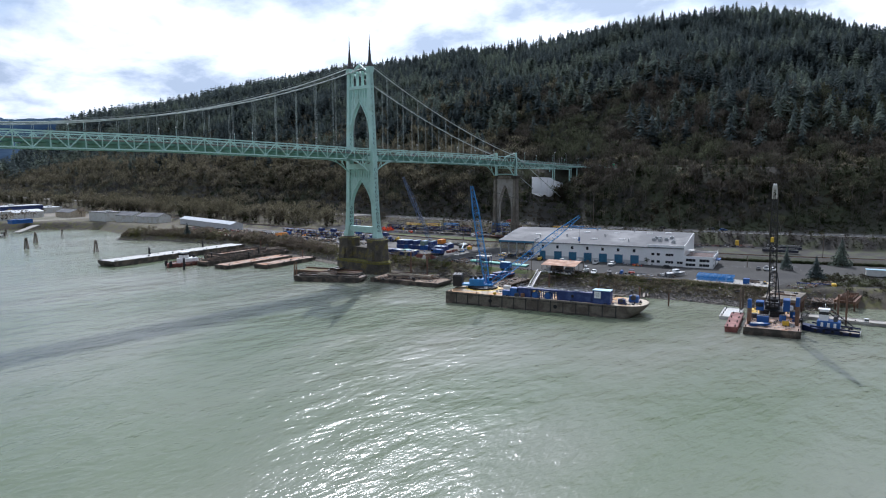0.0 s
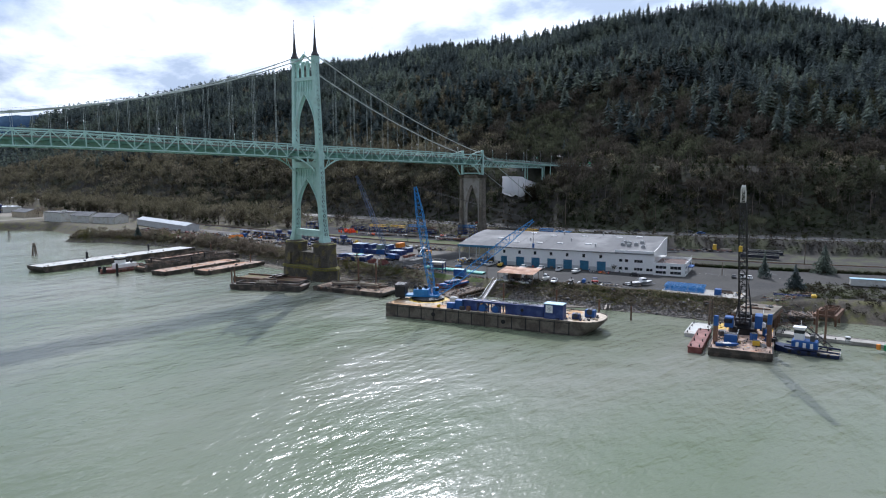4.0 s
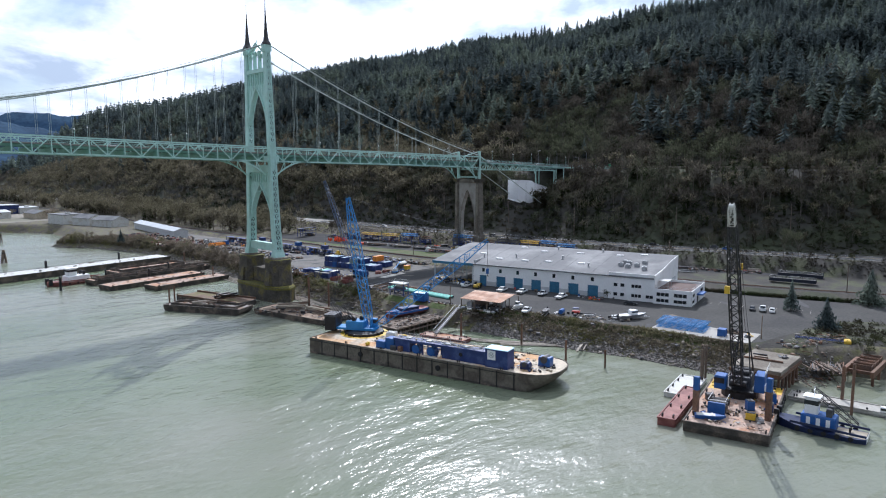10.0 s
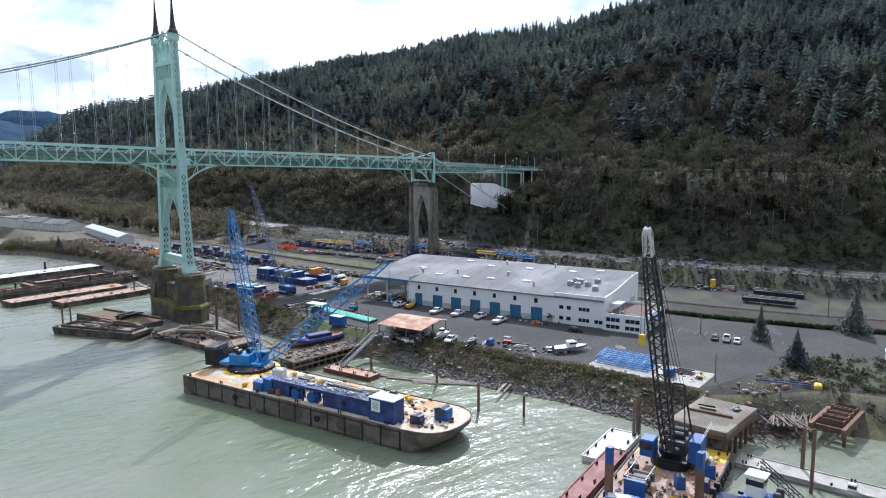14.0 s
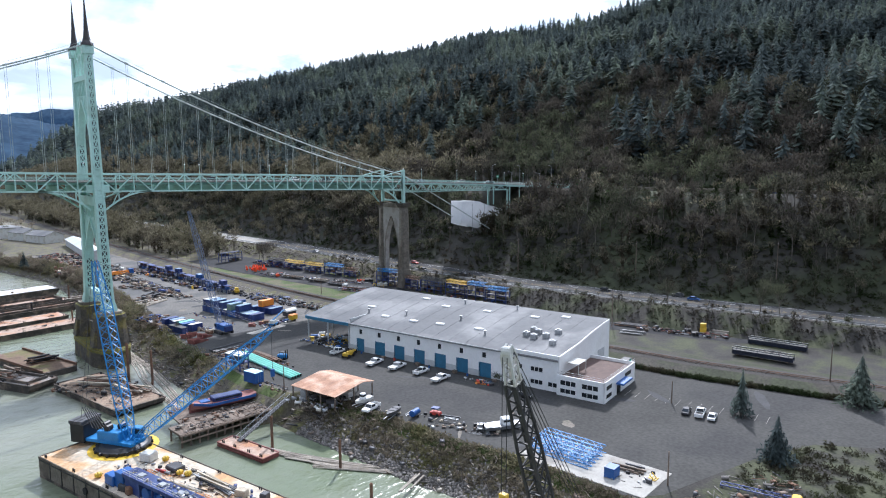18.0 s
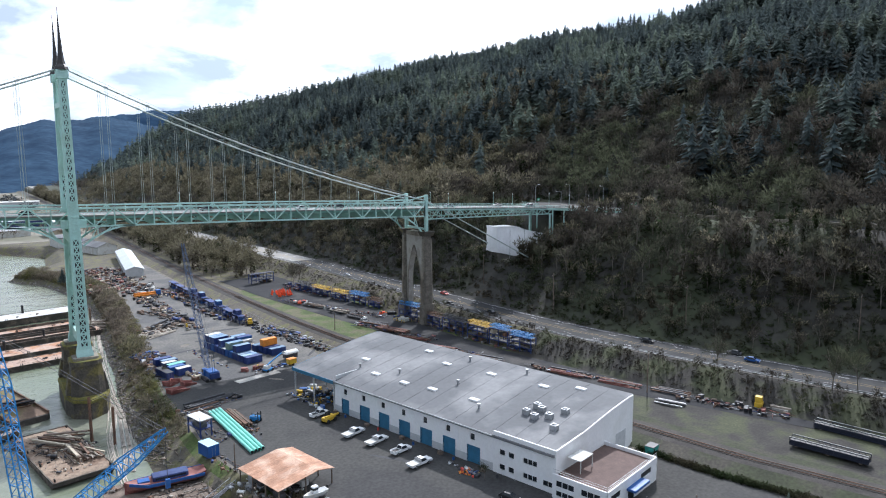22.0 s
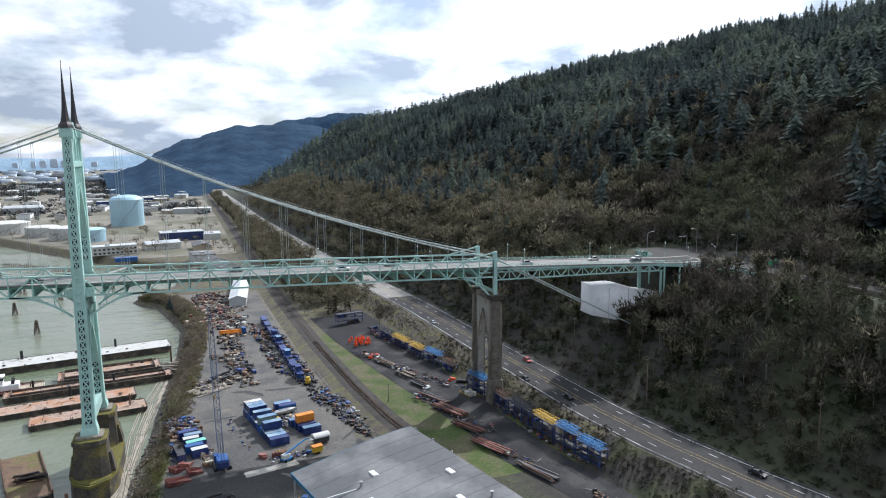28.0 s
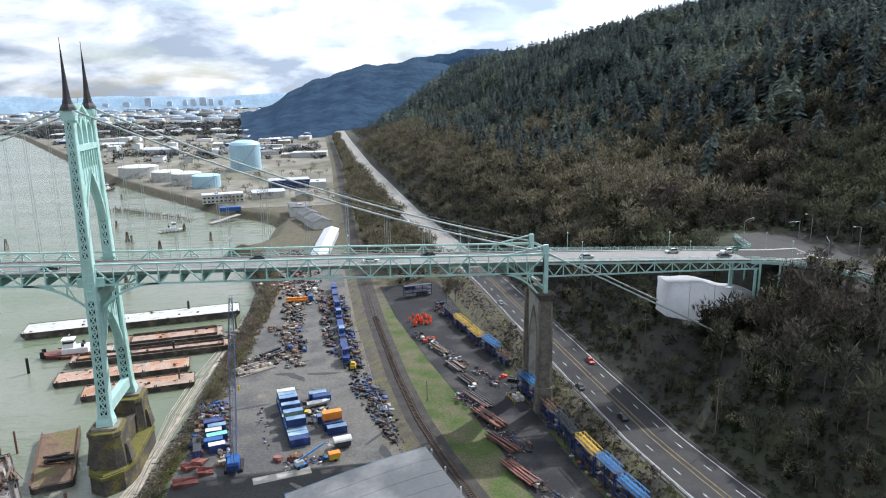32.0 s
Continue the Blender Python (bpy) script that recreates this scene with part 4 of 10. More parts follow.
for sg in (-1, 1):
    for (ya, za), (yb, zb) in zip(curve[:-1], curve[1:]):
        lo = [(-1.1, sg * ya, za), (1.1, sg * ya, za), (1.1, sg * 6.9, za), (-1.1, sg * 6.9, za)]
        hi = [(-1.1, sg * yb, zb), (1.1, sg * yb, zb), (1.1, sg * 6.9, zb), (-1.1, sg * 6.9, zb)]
        arch.hexa(lo + hi if sg > 0 else lo[::-1] + hi[::-1])
arch.box(-1.1, -6.9, 42.5, 1.1, 6.9, 46.8)
part("arch_wall", arch, CONC_L, ap)
for sg in (-1, 1):
    for xf in (-1.22, 1.22):
        part("arch_moulding", Shape().tube([Vector((xf, sg * (y + .25), z)) for y, z in curve], .22, 5), CONC, ap)
part("cap_beam", Shape().box(-1.8, -6.0, 46.8, 1.8, 6.0, 48.6, 0.2), CONC, ap)

# ---- white warehouse with offices ----
WZ = YARD
wh = thing("warehouse", (58.3, -71.0, WZ), "long white metal warehouse with blue doors, grey roof and corner offices", "warehouse", turn=-76.2)
doors = [(3.2 + 7.95 * k, 0.0, 3.2 + 7.95 * k + (3.0 if k == 0 else 3.9), 4.3) for k in range(7)]
wins = [(4.2 + 7.95 * k, 5.9, 5.5 + 7.95 * k, 7.5) for k in range(7)]
RF = line((-1.2, 0, 12, 24, 32, 38, 39), (8.95, 9.2, 11.0, 12.6, 13.3, 13.4, 13.4))
fw = part("front_wall", wall_cells(59.0, 9.1, 0.35, doors + wins), WHITE, wh, "white corrugated metal wall")
for k, (x0, z0, x1, z1) in enumerate(doors):
    dr = part("roller_door", Shape().box(x0, 0.18, 0, x1, 0.26, z1), TEAL, fw, "blue-green roller door")
    for zz in np.arange(0.55, z1, 0.55):
        part("slat", Shape().box(x0 + 0.04, 0.14, zz - 0.05, x1 - 0.04, 0.18, zz + 0.05), TEAL, dr)
    fr = Shape().box(x0 - 0.12, -0.06, 0, x0, 0.2, z1).box(x1, -0.06, 0, x1 + 0.12, 0.2, z1).box(x0 - 0.12, -0.06, z1, x1 + 0.12, 0.2, z1 + 0.12)
    part("door_frame", fr, TEAL, fw)
for x0, z0, x1, z1 in wins:
    wd = part("window", Shape().box(x0, 0.15, z0, x1, 0.2, z1), GLASSD, fw, "dark window pane")
    part("window_frame", Shape().box(x0 - 0.06, -0.03, z0 - 0.08, x1 + 0.06, 0.15, z0).box(x0 - 0.06, -0.03, z1, x1 + 0.06, 0.15, z1 + 0.06).box(x0 - 0.06, -0.03, z0, x0, 0.15, z1).box(x1, -0.03, z0, x1 + 0.06, 0.15, z1), WHITE, wd)
xs_ = [0.0] + [v for d in doors for v in (d[0] - 0.14, d[2] + 0.14)] + [59.0]
for a, b in zip(xs_[::2], xs_[1::2]):
    part("wall_base", Shape().box(a, -0.05, 0, b, -0.004, 1.9), WALLG, fw, "grey lower wall band")
for k in range(1, 20):
    x = k * 3.0
    if all(not (d[0] - 0.3 < x < d[2] + 0.3) for d in doors):
        part("seam", Shape().box(x - 0.05, -0.03, 1.9, x + 0.05, -0.002, 9.0), WHITE, fw)
# two-storey offices in the main block, then the lower wing with a terrace
OW = [(61 + 2.6 * k, z, 61 + 2.6 * k + w, z + 1.25) for z in (1.3, 4.9) for k, w in ((0, 1.6), (1, 1.6))] + [(67.8, 4.9, 71.6, 6.1), (67.8, 1.3, 71.6, 2.5), (73.2, 1.3, 76, 2.5)]
OW = [(a - 59.0, z0, b - 59.0, z1) for a, z0, b, z1 in OW]
ofw = part("office_wall", wall_cells(17.5, 10.2, 0.35, OW).moved(pose(59, -0.25, 0)), WHITE, wh)
for x0, z0, x1, z1 in OW:
    wd = part("window", Shape().box(x0 + 59, -0.1, z0, x1 + 59, -0.04, z1), GLASSD, ofw, "dark office window pane")
    n = max(1, round((x1 - x0) / 1.3))
    fr = Shape()
    for i in range(n + 1):
        xx = x0 + 59 + (x1 - x0) * i / n
        fr.box(xx - 0.05, -0.27, z0, xx + 0.05, -0.1, z1)
    fr.box(x0 + 59, -0.29, z0 - 0.08, x1 + 59, -0.1, z0)
    part("window_frame", fr, WHITE, wd)
part("end_wall", Shape().add([(0, 0, 0), (36, 0, 0), (36, 0, 13.3), (32, 0, 13.2), (24, 0, 12.5), (12, 0, 10.9), (0, 0, 10.1), (0, .35, 0), (36, .35, 0), (36, .35, 13.3), (32, .35, 13.2), (24, .35, 12.5), (12, .35, 10.9), (0, .35, 10.1)], [(6, 5, 4, 3, 2, 1, 0), (7, 8, 9, 10, 11, 12, 13)] + [(i, (i + 1) % 7, 7 + (i + 1) % 7, 7 + i) for i in range(7)]).moved(pose(76.5, 0, 0, 0, 0, 90)), WHITE, wh)
part("end_door", Shape().box(76.52, 27, 0, 76.6, 32, 5.5), WALLG, wh, "grey roller door")
part("left_wall", Shape().box(0, 0.35, 0, 0.35, 35.6, 10.5), WALLG, wh)
part("back_wall", Shape().box(0, 35.65, 0, 76.2, 36.0, 13.1), WHITE, wh)
roof = Shape()
vs = (-0.6, 6, 12, 18, 24, 30, 33, 36.3)
pa = [(-20.0, v, RF(v)) for v in vs] + [(76.2, v, RF(v)) for v in vs]
pb = [(x, y, z - 0.5) for x, y, z in pa]
n = len(vs)
roof.add(pa + pb, [(i, n + i, n + i + 1, i + 1) for i in range(n - 1)] + [(2 * n + i, 2 * n + i + 1, 3 * n + i + 1, 3 * n + i) for i in range(n - 1)] +
         [(0, 2 * n, 3 * n, n), (n - 1, 2 * n - 1, 4 * n - 1, 3 * n - 1)] + [(i, i + 1, 2 * n + i + 1, 2 * n + i) for i in range(n - 1)] + [(n + i, 3 * n + i, 3 * n + i + 1, n + i + 1) for i in range(n - 1)])
rf = part("roof", roof, ROOFG, wh, "grey membrane roof with pale streaks")
for x in np.arange(-14, 76, 6.0):
    sm = Shape()
    for a, b in zip(vs[:-1], vs[1:]):
        sm.beam((x, a, RF(a) + 0.02), (x, b, RF(b) + 0.02), 0.12, 0.06)
    part("roof_seam", sm, ROOFG, rf)
for x, v in ((8, 9), (20, 9), (30, 10), (44, 11), (22, 25), (38, 26), (55, 27), (-3, 15), (10, 30), (64, 31)):
    part("skylight", Shape().box(x - 1.5, v - 0.8, RF(v) - 0.2, x + 1.5, v + 0.8, RF(v) + 0.35, 0.15), WHITE, rf, "white domed skylight")
for x, v in ((60, 12), (63, 11), (62.5, 15), (66, 13), (68, 17), (70, 9), (60.5, 16)):
    part("roof_unit", Shape().box(x - 0.9, v - 0.8, RF(v) - 0.3, x + 0.9, v + 0.8, RF(v) + 1.2, 0.1).box(x - 0.5, v - 0.4, RF(v) + 1.15, x + 0.5, v + 0.4, RF(v) + 1.45, 0.1), GREYM, rf, "grey roof ventilation unit")
for x, v in ((0, 10), (14, 13), (34, 16), (48, 8), (26, 31), (46, 32)):
    part("roof_vent", Shape().rod((x, v, RF(v) - 0.2), (x, v, RF(v) + 1.0), 0.3, 8).rod((x, v, RF(v) + 1.0), (x, v, RF(v) + 1.3), 0.5, 8), GREYM, rf)
part("fascia", Shape().box(-20.1, -0.75, 8.1, 0, -0.62, 9.15).box(-20.25, -0.7, 8.4, -20.05, 0.5, 9.2), TEAL, rf, "blue fascia along the open canopy")
sh = Shape()
for a, b in zip(vs[:-1], vs[1:]):
    sh.beam((-20.1, a, RF(a) - 0.45), (-20.1, b, RF(b) - 0.45), 0.12, 0.9)
part("gable_fascia", sh, TEAL, rf)
sh = Shape().beam((0.2, -0.66, 9.0), (59, -0.66, 9.0), 0.12, 0.3)
part("gutter", sh, WALLG, rf)
for x in (-19.4, -10, -0.4):
    for v in (0, 12, 25, 37.6):
        part("canopy_post", Shape().box(x - 0.18, v - 0.18, 0, x + 0.18, v + 0.18, RF(v) - 0.6), WALLG, wh)
wing = part("office_wing", wall_cells(13.5, 5.6, 0.3, [(1.0, 3.0, 5.5, 4.3), (7.2, 3.0, 11.8, 4.3), (1.0, 0.8, 5.5, 2.0), (7.2, 0.8, 11.8, 2.0)]).moved(pose(76.5, -1.6, 0)), WHITE, wh)
for x0, z0, x1, z1 in ((1.0, 3.0, 5.5, 4.3), (7.2, 3.0, 11.8, 4.3), (1.0, 0.8, 5.5, 2.0), (7.2, 0.8, 11.8, 2.0)):
    wd = part("window", Shape().box(x0 + 76.5, -1.5, z0, x1 + 76.5, -1.44, z1), GLASSD, wing, "dark office window pane")
    fr = Shape()
    for i in range(4):
        xx = x0 + 76.5 + (x1 - x0) * i / 3
        fr.box(xx - 0.05, -1.62, z0, xx + 0.05, -1.5, z1)
    part("window_frame", fr, WHITE, wd)
part("wing_end_wall", wall_cells(23.0, 5.6, 0.3, [(1.5, 3.0, 5.5, 4.3), (15, 3.0, 20, 4.3), (1.5, 0.8, 5.5, 2.0), (9, 0, 12, 2.6)]).moved(pose(90.0, -1.6, 0, 0, 0, 90)), WHITE, wh)
part("wing_glass", Shape().box(89.8, -1, 0.2, 89.88, 21, 4.4), GLASSD, wh)
part("wing_back_wall", Shape().box(76.5, 21.1, 0, 90, 21.4, 5.6), WHITE, wh)
part("terrace", Shape().box(76.6, -1.2, 4.5, 89.7, 21.1, 4.7), PAVER, wh, "reddish-brown paved roof terrace")
part("terrace_canopy", Shape().box(77, 3.5, 7.6, 80.5, 9, 7.75).box(80.3, 3.7, 4.7, 80.45, 3.85, 7.6).box(80.3, 8.7, 4.7, 80.45, 8.85, 7.6), OFFW, wh)
part("entrance_canopy", Shape().box(90.02, 6.5, 3.1, 92.2, 13.5, 3.6, 0.15), BLUE, wh, "blue entrance canopy")
sh = Shape()
for hh in (0.5, 1.0):
    sh.beam((89.85, -1.4, 5.6 + hh), (89.85, 21.2, 5.6 + hh), 0.06).beam((76.6, -1.4, 5.6 + hh), (89.85, -1.4, 5.6 + hh), 0.06)
for v in np.arange(-1.4, 21.5, 2.5):
    sh.beam((89.85, v, 5.6), (89.85, v, 6.65), 0.06)
part("terrace_railing", sh, GREYM, wh)


# ---- barges ----
def spoon(b, L, W, free, hullm, deckm, bow):
    """Hull of a barge whose far end is rounded in plan and rises from the water like a spoon."""
    def ring(rx, z, inset=0.0):
        pts = [(inset, W - inset, z), (inset, inset, z)]
        for i in range(15):
            th = -math.pi / 2 + math.pi * i / 14
            pts.append((L - bow + (rx - inset) * math.copysign(abs(math.cos(th)) ** 0.75, 1), W / 2 + (W / 2 - inset) * math.copysign(abs(math.sin(th)) ** 0.8, math.sin(th)), z))
        return pts
    hull = part("hull", Shape().loft([ring(bow * .1, -2.2), ring(bow * .45, -.2), ring(bow * .78, free * .4), ring(bow * .98, free - .9), ring(bow, free)]), hullm, b)
    part("deck", Shape().loft([ring(bow, free + .002, .3), ring(bow, free + .03, .3)]), deckm, b)
    edge = ring(bow, free + .06, .1)
    part("deck_edge", Shape().tube([Vector(p) for p in edge + edge[:1]], .17, 6), hullm, hull)
    for i in range(1, 15):
        x0 = i * 5.0
        if x0 < L - bow:
            part("side_plate_seam", Shape().box(x0 - .16, -.1, -.3, x0 + .16, -.003, free - .1), BLACKM, hull)
    part("rub_rail", Shape().box(.5, -.16, free - .6, L - bow, -.004, free - .42), BLACKM, hull)
    part("waterline_growth", Shape().box(.2, -.06, -.4, L - bow, -.002, .55), HULL, hull, "dark wet band along the waterline")
    for px_ in (2, 14, 27, 40, 53, 66):
        for v in (.7, W - .7):
            part("bollard", Shape().rod((px_ - .3, v, free), (px_ - .3, v, free + .7), .16, 8).rod((px_ + .3, v, free), (px_ + .3, v, free + .7), .16, 8), BLACKM, b)
    return b


def barge(name, x, y, turn, L, W, free, label, hullm, deckm, rake=(3.0, 3.0), coaming=0.0, group="moored barges", category="barge", bow=0.0):
    """A flat barge; its axes start at the corner nearest the river's middle, x along, y across, z from the water."""
    b = thing(name, (x, y, 0), label, category, group, turn)
    a, c = rake
    if bow:
        return spoon(b, L, W, free, hullm, deckm, bow)
    prof = [(a, -2.2), (L - c, -2.2), (L - c * 0.55, -0.6), (L - c * 0.2, free * 0.35), (L, free - 0.9), (L, free), (0, free), (0, free - 1.2)]
    sh = Shape()
    k = len(prof)
    sh.add([(px_, 0, pz) for px_, pz in prof] + [(px_, W, pz) for px_, pz in prof], [tuple(range(k)), tuple(range(2 * k - 1, k - 1, -1))] + [(i, k + i, k + (i + 1) % k, (i + 1) % k) for i in range(k)])
    hull = part("hull", sh, hullm, b)
    part("deck", Shape().box(0.25, 0.25, free, L - 0.25, W - 0.25, free + 0.03), deckm, b)
    ends = Shape()
    for v in (0, W):
        ends.beam((0, v, free + 0.05), (L, v, free + 0.05), 0.3, 0.3)
    for v in (0, L):
        ends.beam((v, 0, free + 0.05), (v, W, free + 0.05), 0.3, 0.3)
    part("deck_edge", ends, hullm, hull)
    st = 2.4
    for i in range(1, int(L / st)):
        xx = i * st
        if a < xx < L - c:
            part("side_plate_seam", Shape().box(xx - 0.12, -0.09, -0.3, xx + 0.12, -0.005, free - 0.15), hullm, hull)
    part("rub_rail", Shape().box(a * 0.3, -0.2, free - 0.75, L - c * 0.3, -0.01, free - 0.45), hullm, hull)
    if coaming:
        cm = part("coaming", Shape().box(2.5, 1.2, free + 0.03, L - 2.5, 1.5, free + coaming).box(2.5, W - 1.5, free + 0.03, L - 2.5, W - 1.2, free + coaming).box(2.5, 1.5, free + 0.03, 2.8, W - 1.5, free + coaming).box(L - 2.8, 1.5, free + 0.03, L - 2.5, W - 1.5, free + coaming), hullm, b, "raised rim round the hold")
    for px_ in (1.5, L * 0.35, L * 0.65, L - 1.5):
        for v in (0.7, W - 0.7):
            part("bollard", Shape().rod((px_ - 0.3, v, free), (px_ - 0.3, v, free + 0.7), 0.16, 8).rod((px_ + 0.3, v, free), (px_ + 0.3, v, free + 0.7), 0.16, 8), BLACKM, b)
    return b


# the long deck barge with the blue crane: x runs downstream along its river side
big = barge("crane_barge", -38.0, -91.0, -76.3, 80, 18.5, 4.6, "long dark-hulled deck barge with a sandy rust-stained deck", PANELH, SANDDECK, (1.0, 9.0), bow=9.5)
derrick = barge("derrick_barge", -17.6, -203.0, 14.0, 35, 17.0, 2.4, "rusty orange deck barge carrying a tall black lattice crane", HULL, RUSTDECK, (1.5, 1.5))
derrick.matrix_world = pose(-12.6, -219.0, 0, 0, 0, 14.0)
barge("spud_barge", -44.4, 2.8, -62.0, 35, 9.5, 2.3, "rusty open hopper barge moored beside the bridge pier", HULL, GREYDECK, (2, 3), 0.9)
barge("work_barge", -21.8, -28.5, -79.0, 38, 14.5, 1.8, "old rusty barge heaped with scrap steel", HULL, WOODDECK, (2, 4))
barge("white_deck_barge", -80, 122, 9.5, 98, 15, 3.0, "long dark barge with a pale sand-coloured deck", HULL, OFFW, (4, 4))
barge("hopper_barge", -28, 98, 9.0, 42, 13.5, 2.6, "rusty hopper barge with cross-framed hold", HULL, RUSTDECK, (2, 2), 1.2)
barge("ribbed_barge", -45, 82, 8.0, 64, 9, 2.4, "narrow rusty barge with a row of open frames", HULL, RUSTDECK, (2, 3), 1.0)
barge("rusty_deck_barge", -44, 62, 9.5, 50, 11, 2.0, "flat rust-orange deck barge", HULL, RUSTDECK, (2, 2))
barge("rusty_deck_barge", -29, 47, 9.5, 40, 10.5, 2.0, "flat rust-orange deck barge with posts", HULL, RUSTDECK, (2, 2))


# ---- lattice work, vehicles, boxes ----
def frame_axes(p, q):
    p, q = Vector(p), Vector(q)
    d = (q - p).normalized()
    a = d.cross(Vector((0, 0, 1)))
    a = Vector((1, 0, 0)) if a.length < 0.05 else a.normalized()
    return p, q, d, a, a.cross(d).normalized()


def lattice(parent, p, q, w0, wm, w1, bays, r, material, name="boom", label=""):
    """A four-chord lattice boom that swells in its middle; chords are parts, the lacing one part."""
    p, q, d, a, b = frame_axes(p, q)
    L = (q - p).length

    def corner(t, k):
        w = (w0 + (wm - w0) * min(1, t / 0.15)) if t < 0.5 else (w1 + (wm - w1) * min(1, (1 - t) / 0.25))
        return p + d * (L * t) + a * (w / 2 * (1, 1, -1, -1)[k]) + b * (w / 2 * (1, -1, -1, 1)[k])

    lace = Shape()
    for i in range(bays):
        t0, t1 = i / bays, (i + 1) / bays
        for k in range(4):
            k2 = (k + 1) % 4
            lace.beam(corner(t0, k), corner(t1, k2), r * 1.1)
            if i % 2 == 0:
                lace.beam(corner(t0, k2), corner(t0, k), r * 1.1)
    root = part(name, lace, material, parent, label)
    for k in range(4):
        part("chord", Shape().loft([[corner(i / 8, k) + (a * u + b * v) * r for u, v in ((1, 1), (-1, 1), (-1, -1), (1, -1))] for i in range(9)]), material, root)
    return root


_wheel = Shape().rod((0, -0.13, 0), (0, 0.13, 0), 0.38, 12).mesh("wheel", RUBBER)
_hub = Shape().rod((0, -0.14, 0), (0, 0.14, 0), 0.2, 8).mesh("rim", GREYM)


def vehicle(name, x, y, z, turn, material, label, kind="car", group=""):
    """A car, pickup, flatbed or van; x forward."""
    v = thing(name, (x, y, z), label, "vehicle", group, turn)
    L, W = {"car": (4.6, 1.8), "pickup": (5.8, 2.0), "flatbed": (6.6, 2.2), "van": (5.6, 2.1)}[kind]
    hw_ = W / 2
    if kind == "car":
        prof = [(-2.3, .35), (2.3, .35), (2.3, .75), (1.2, .95), (-1.9, 1.0), (-2.3, .85)]
        cab = [(1.15, .95), (.45, 1.5), (-1.2, 1.52), (-1.95, 1.0)]
    elif kind == "van":
        prof = [(-2.8, .4), (2.8, .4), (2.8, .95), (1.9, 1.15), (-2.8, 1.2)]
        cab = [(1.9, 1.15), (1.1, 2.1), (-2.7, 2.15), (-2.8, 1.2)]
    else:
        prof = [(-L / 2, .5), (L / 2, .5), (L / 2, 1.0), (1.6, 1.15), (-0.55, 1.15), (-0.55, 1.0), (-L / 2, 1.0)]
        cab = [(1.55, 1.15), (.95, 1.85), (-.4, 1.88), (-.55, 1.15)]

    def slab(pr, w0, w1):
        n = len(pr)
        zt = max(c[1] for c in pr)
        zb = min(c[1] for c in pr)
        sh = Shape()
        pts = []
        for s in (-1, 1):
            for px_, pz in pr:
                pts.append((px_, s * (w0 + (w1 - w0) * (pz - zb) / (zt - zb)), pz))
        return sh.add(pts, [tuple(range(n - 1, -1, -1)), tuple(range(n, 2 * n))] + [(i, (i + 1) % n, n + (i + 1) % n, n + i) for i in range(n)][::1])

    part("body", slab(prof, hw_ - 0.03, hw_ - 0.02), material, v)
    part("window_band", slab(cab, hw_ - 0.06, hw_ - 0.25), GLASSD, v, "dark vehicle windows")
    cx = [c[0] for c in cab]
    part("cabin_roof", Shape().box(cab[2][0] + 0.08, -hw_ + 0.24, cab[2][1] - 0.04, cab[1][0] - 0.05, hw_ - 0.24, cab[1][1] + 0.05, 0.03), material, v)
    for s in (-1, 1):
        for i in (0, 1):
            part("pillar", Shape().beam((cab[i * 3][0], s * (hw_ - 0.05), cab[i * 3][1]), (cab[1 + i][0], s * (hw_ - 0.24), cab[1 + i][1]), 0.1), material, v)
    if kind == "pickup":
        part("bed_liner", Shape().box(-L / 2 + 0.1, -hw_ + 0.15, 1.0, -0.6, hw_ - 0.15, 1.02), BLACKM, v)
        for s in (-1, 1):
            part("bed_side", Shape().box(-L / 2, s * hw_ - 0.08 - (0.0 if s > 0 else -0.08), 1.0, -0.55, s * hw_ + (0.0 if s > 0 else 0.08), 1.3), material, v)
        part("tailgate", Shape().box(-L / 2, -hw_ + .08, 1.0, -L / 2 + 0.07, hw_ - .08, 1.28), material, v)
    if kind == "flatbed":
        part("flat_bed", Shape().box(-L / 2 - 0.3, -hw_ - 0.1, 1.0, -0.65, hw_ + 0.1, 1.18), OFFW, v)
        part("headache_rack", Shape().box(-0.75, -hw_, 1.18, -0.65, hw_, 1.9), GREYM, v)
    for px_ in (-L * 0.31, L * 0.31):
        for s in (-1, 1):
            w = part("wheel", _wheel, RUBBER, v)
            w.location = (px_, s * (hw_ - 0.1), 0.38)
            h_ = part("rim", _hub, GREYM, w)
    part("headlight", Shape().box(L / 2 - 0.02, -hw_ + .1, .62, L / 2 + .03, -hw_ + .5, .8).box(L / 2 - 0.02, hw_ - .5, .62, L / 2 + .03, hw_ - .1, .8), WHITE, v)
    return v


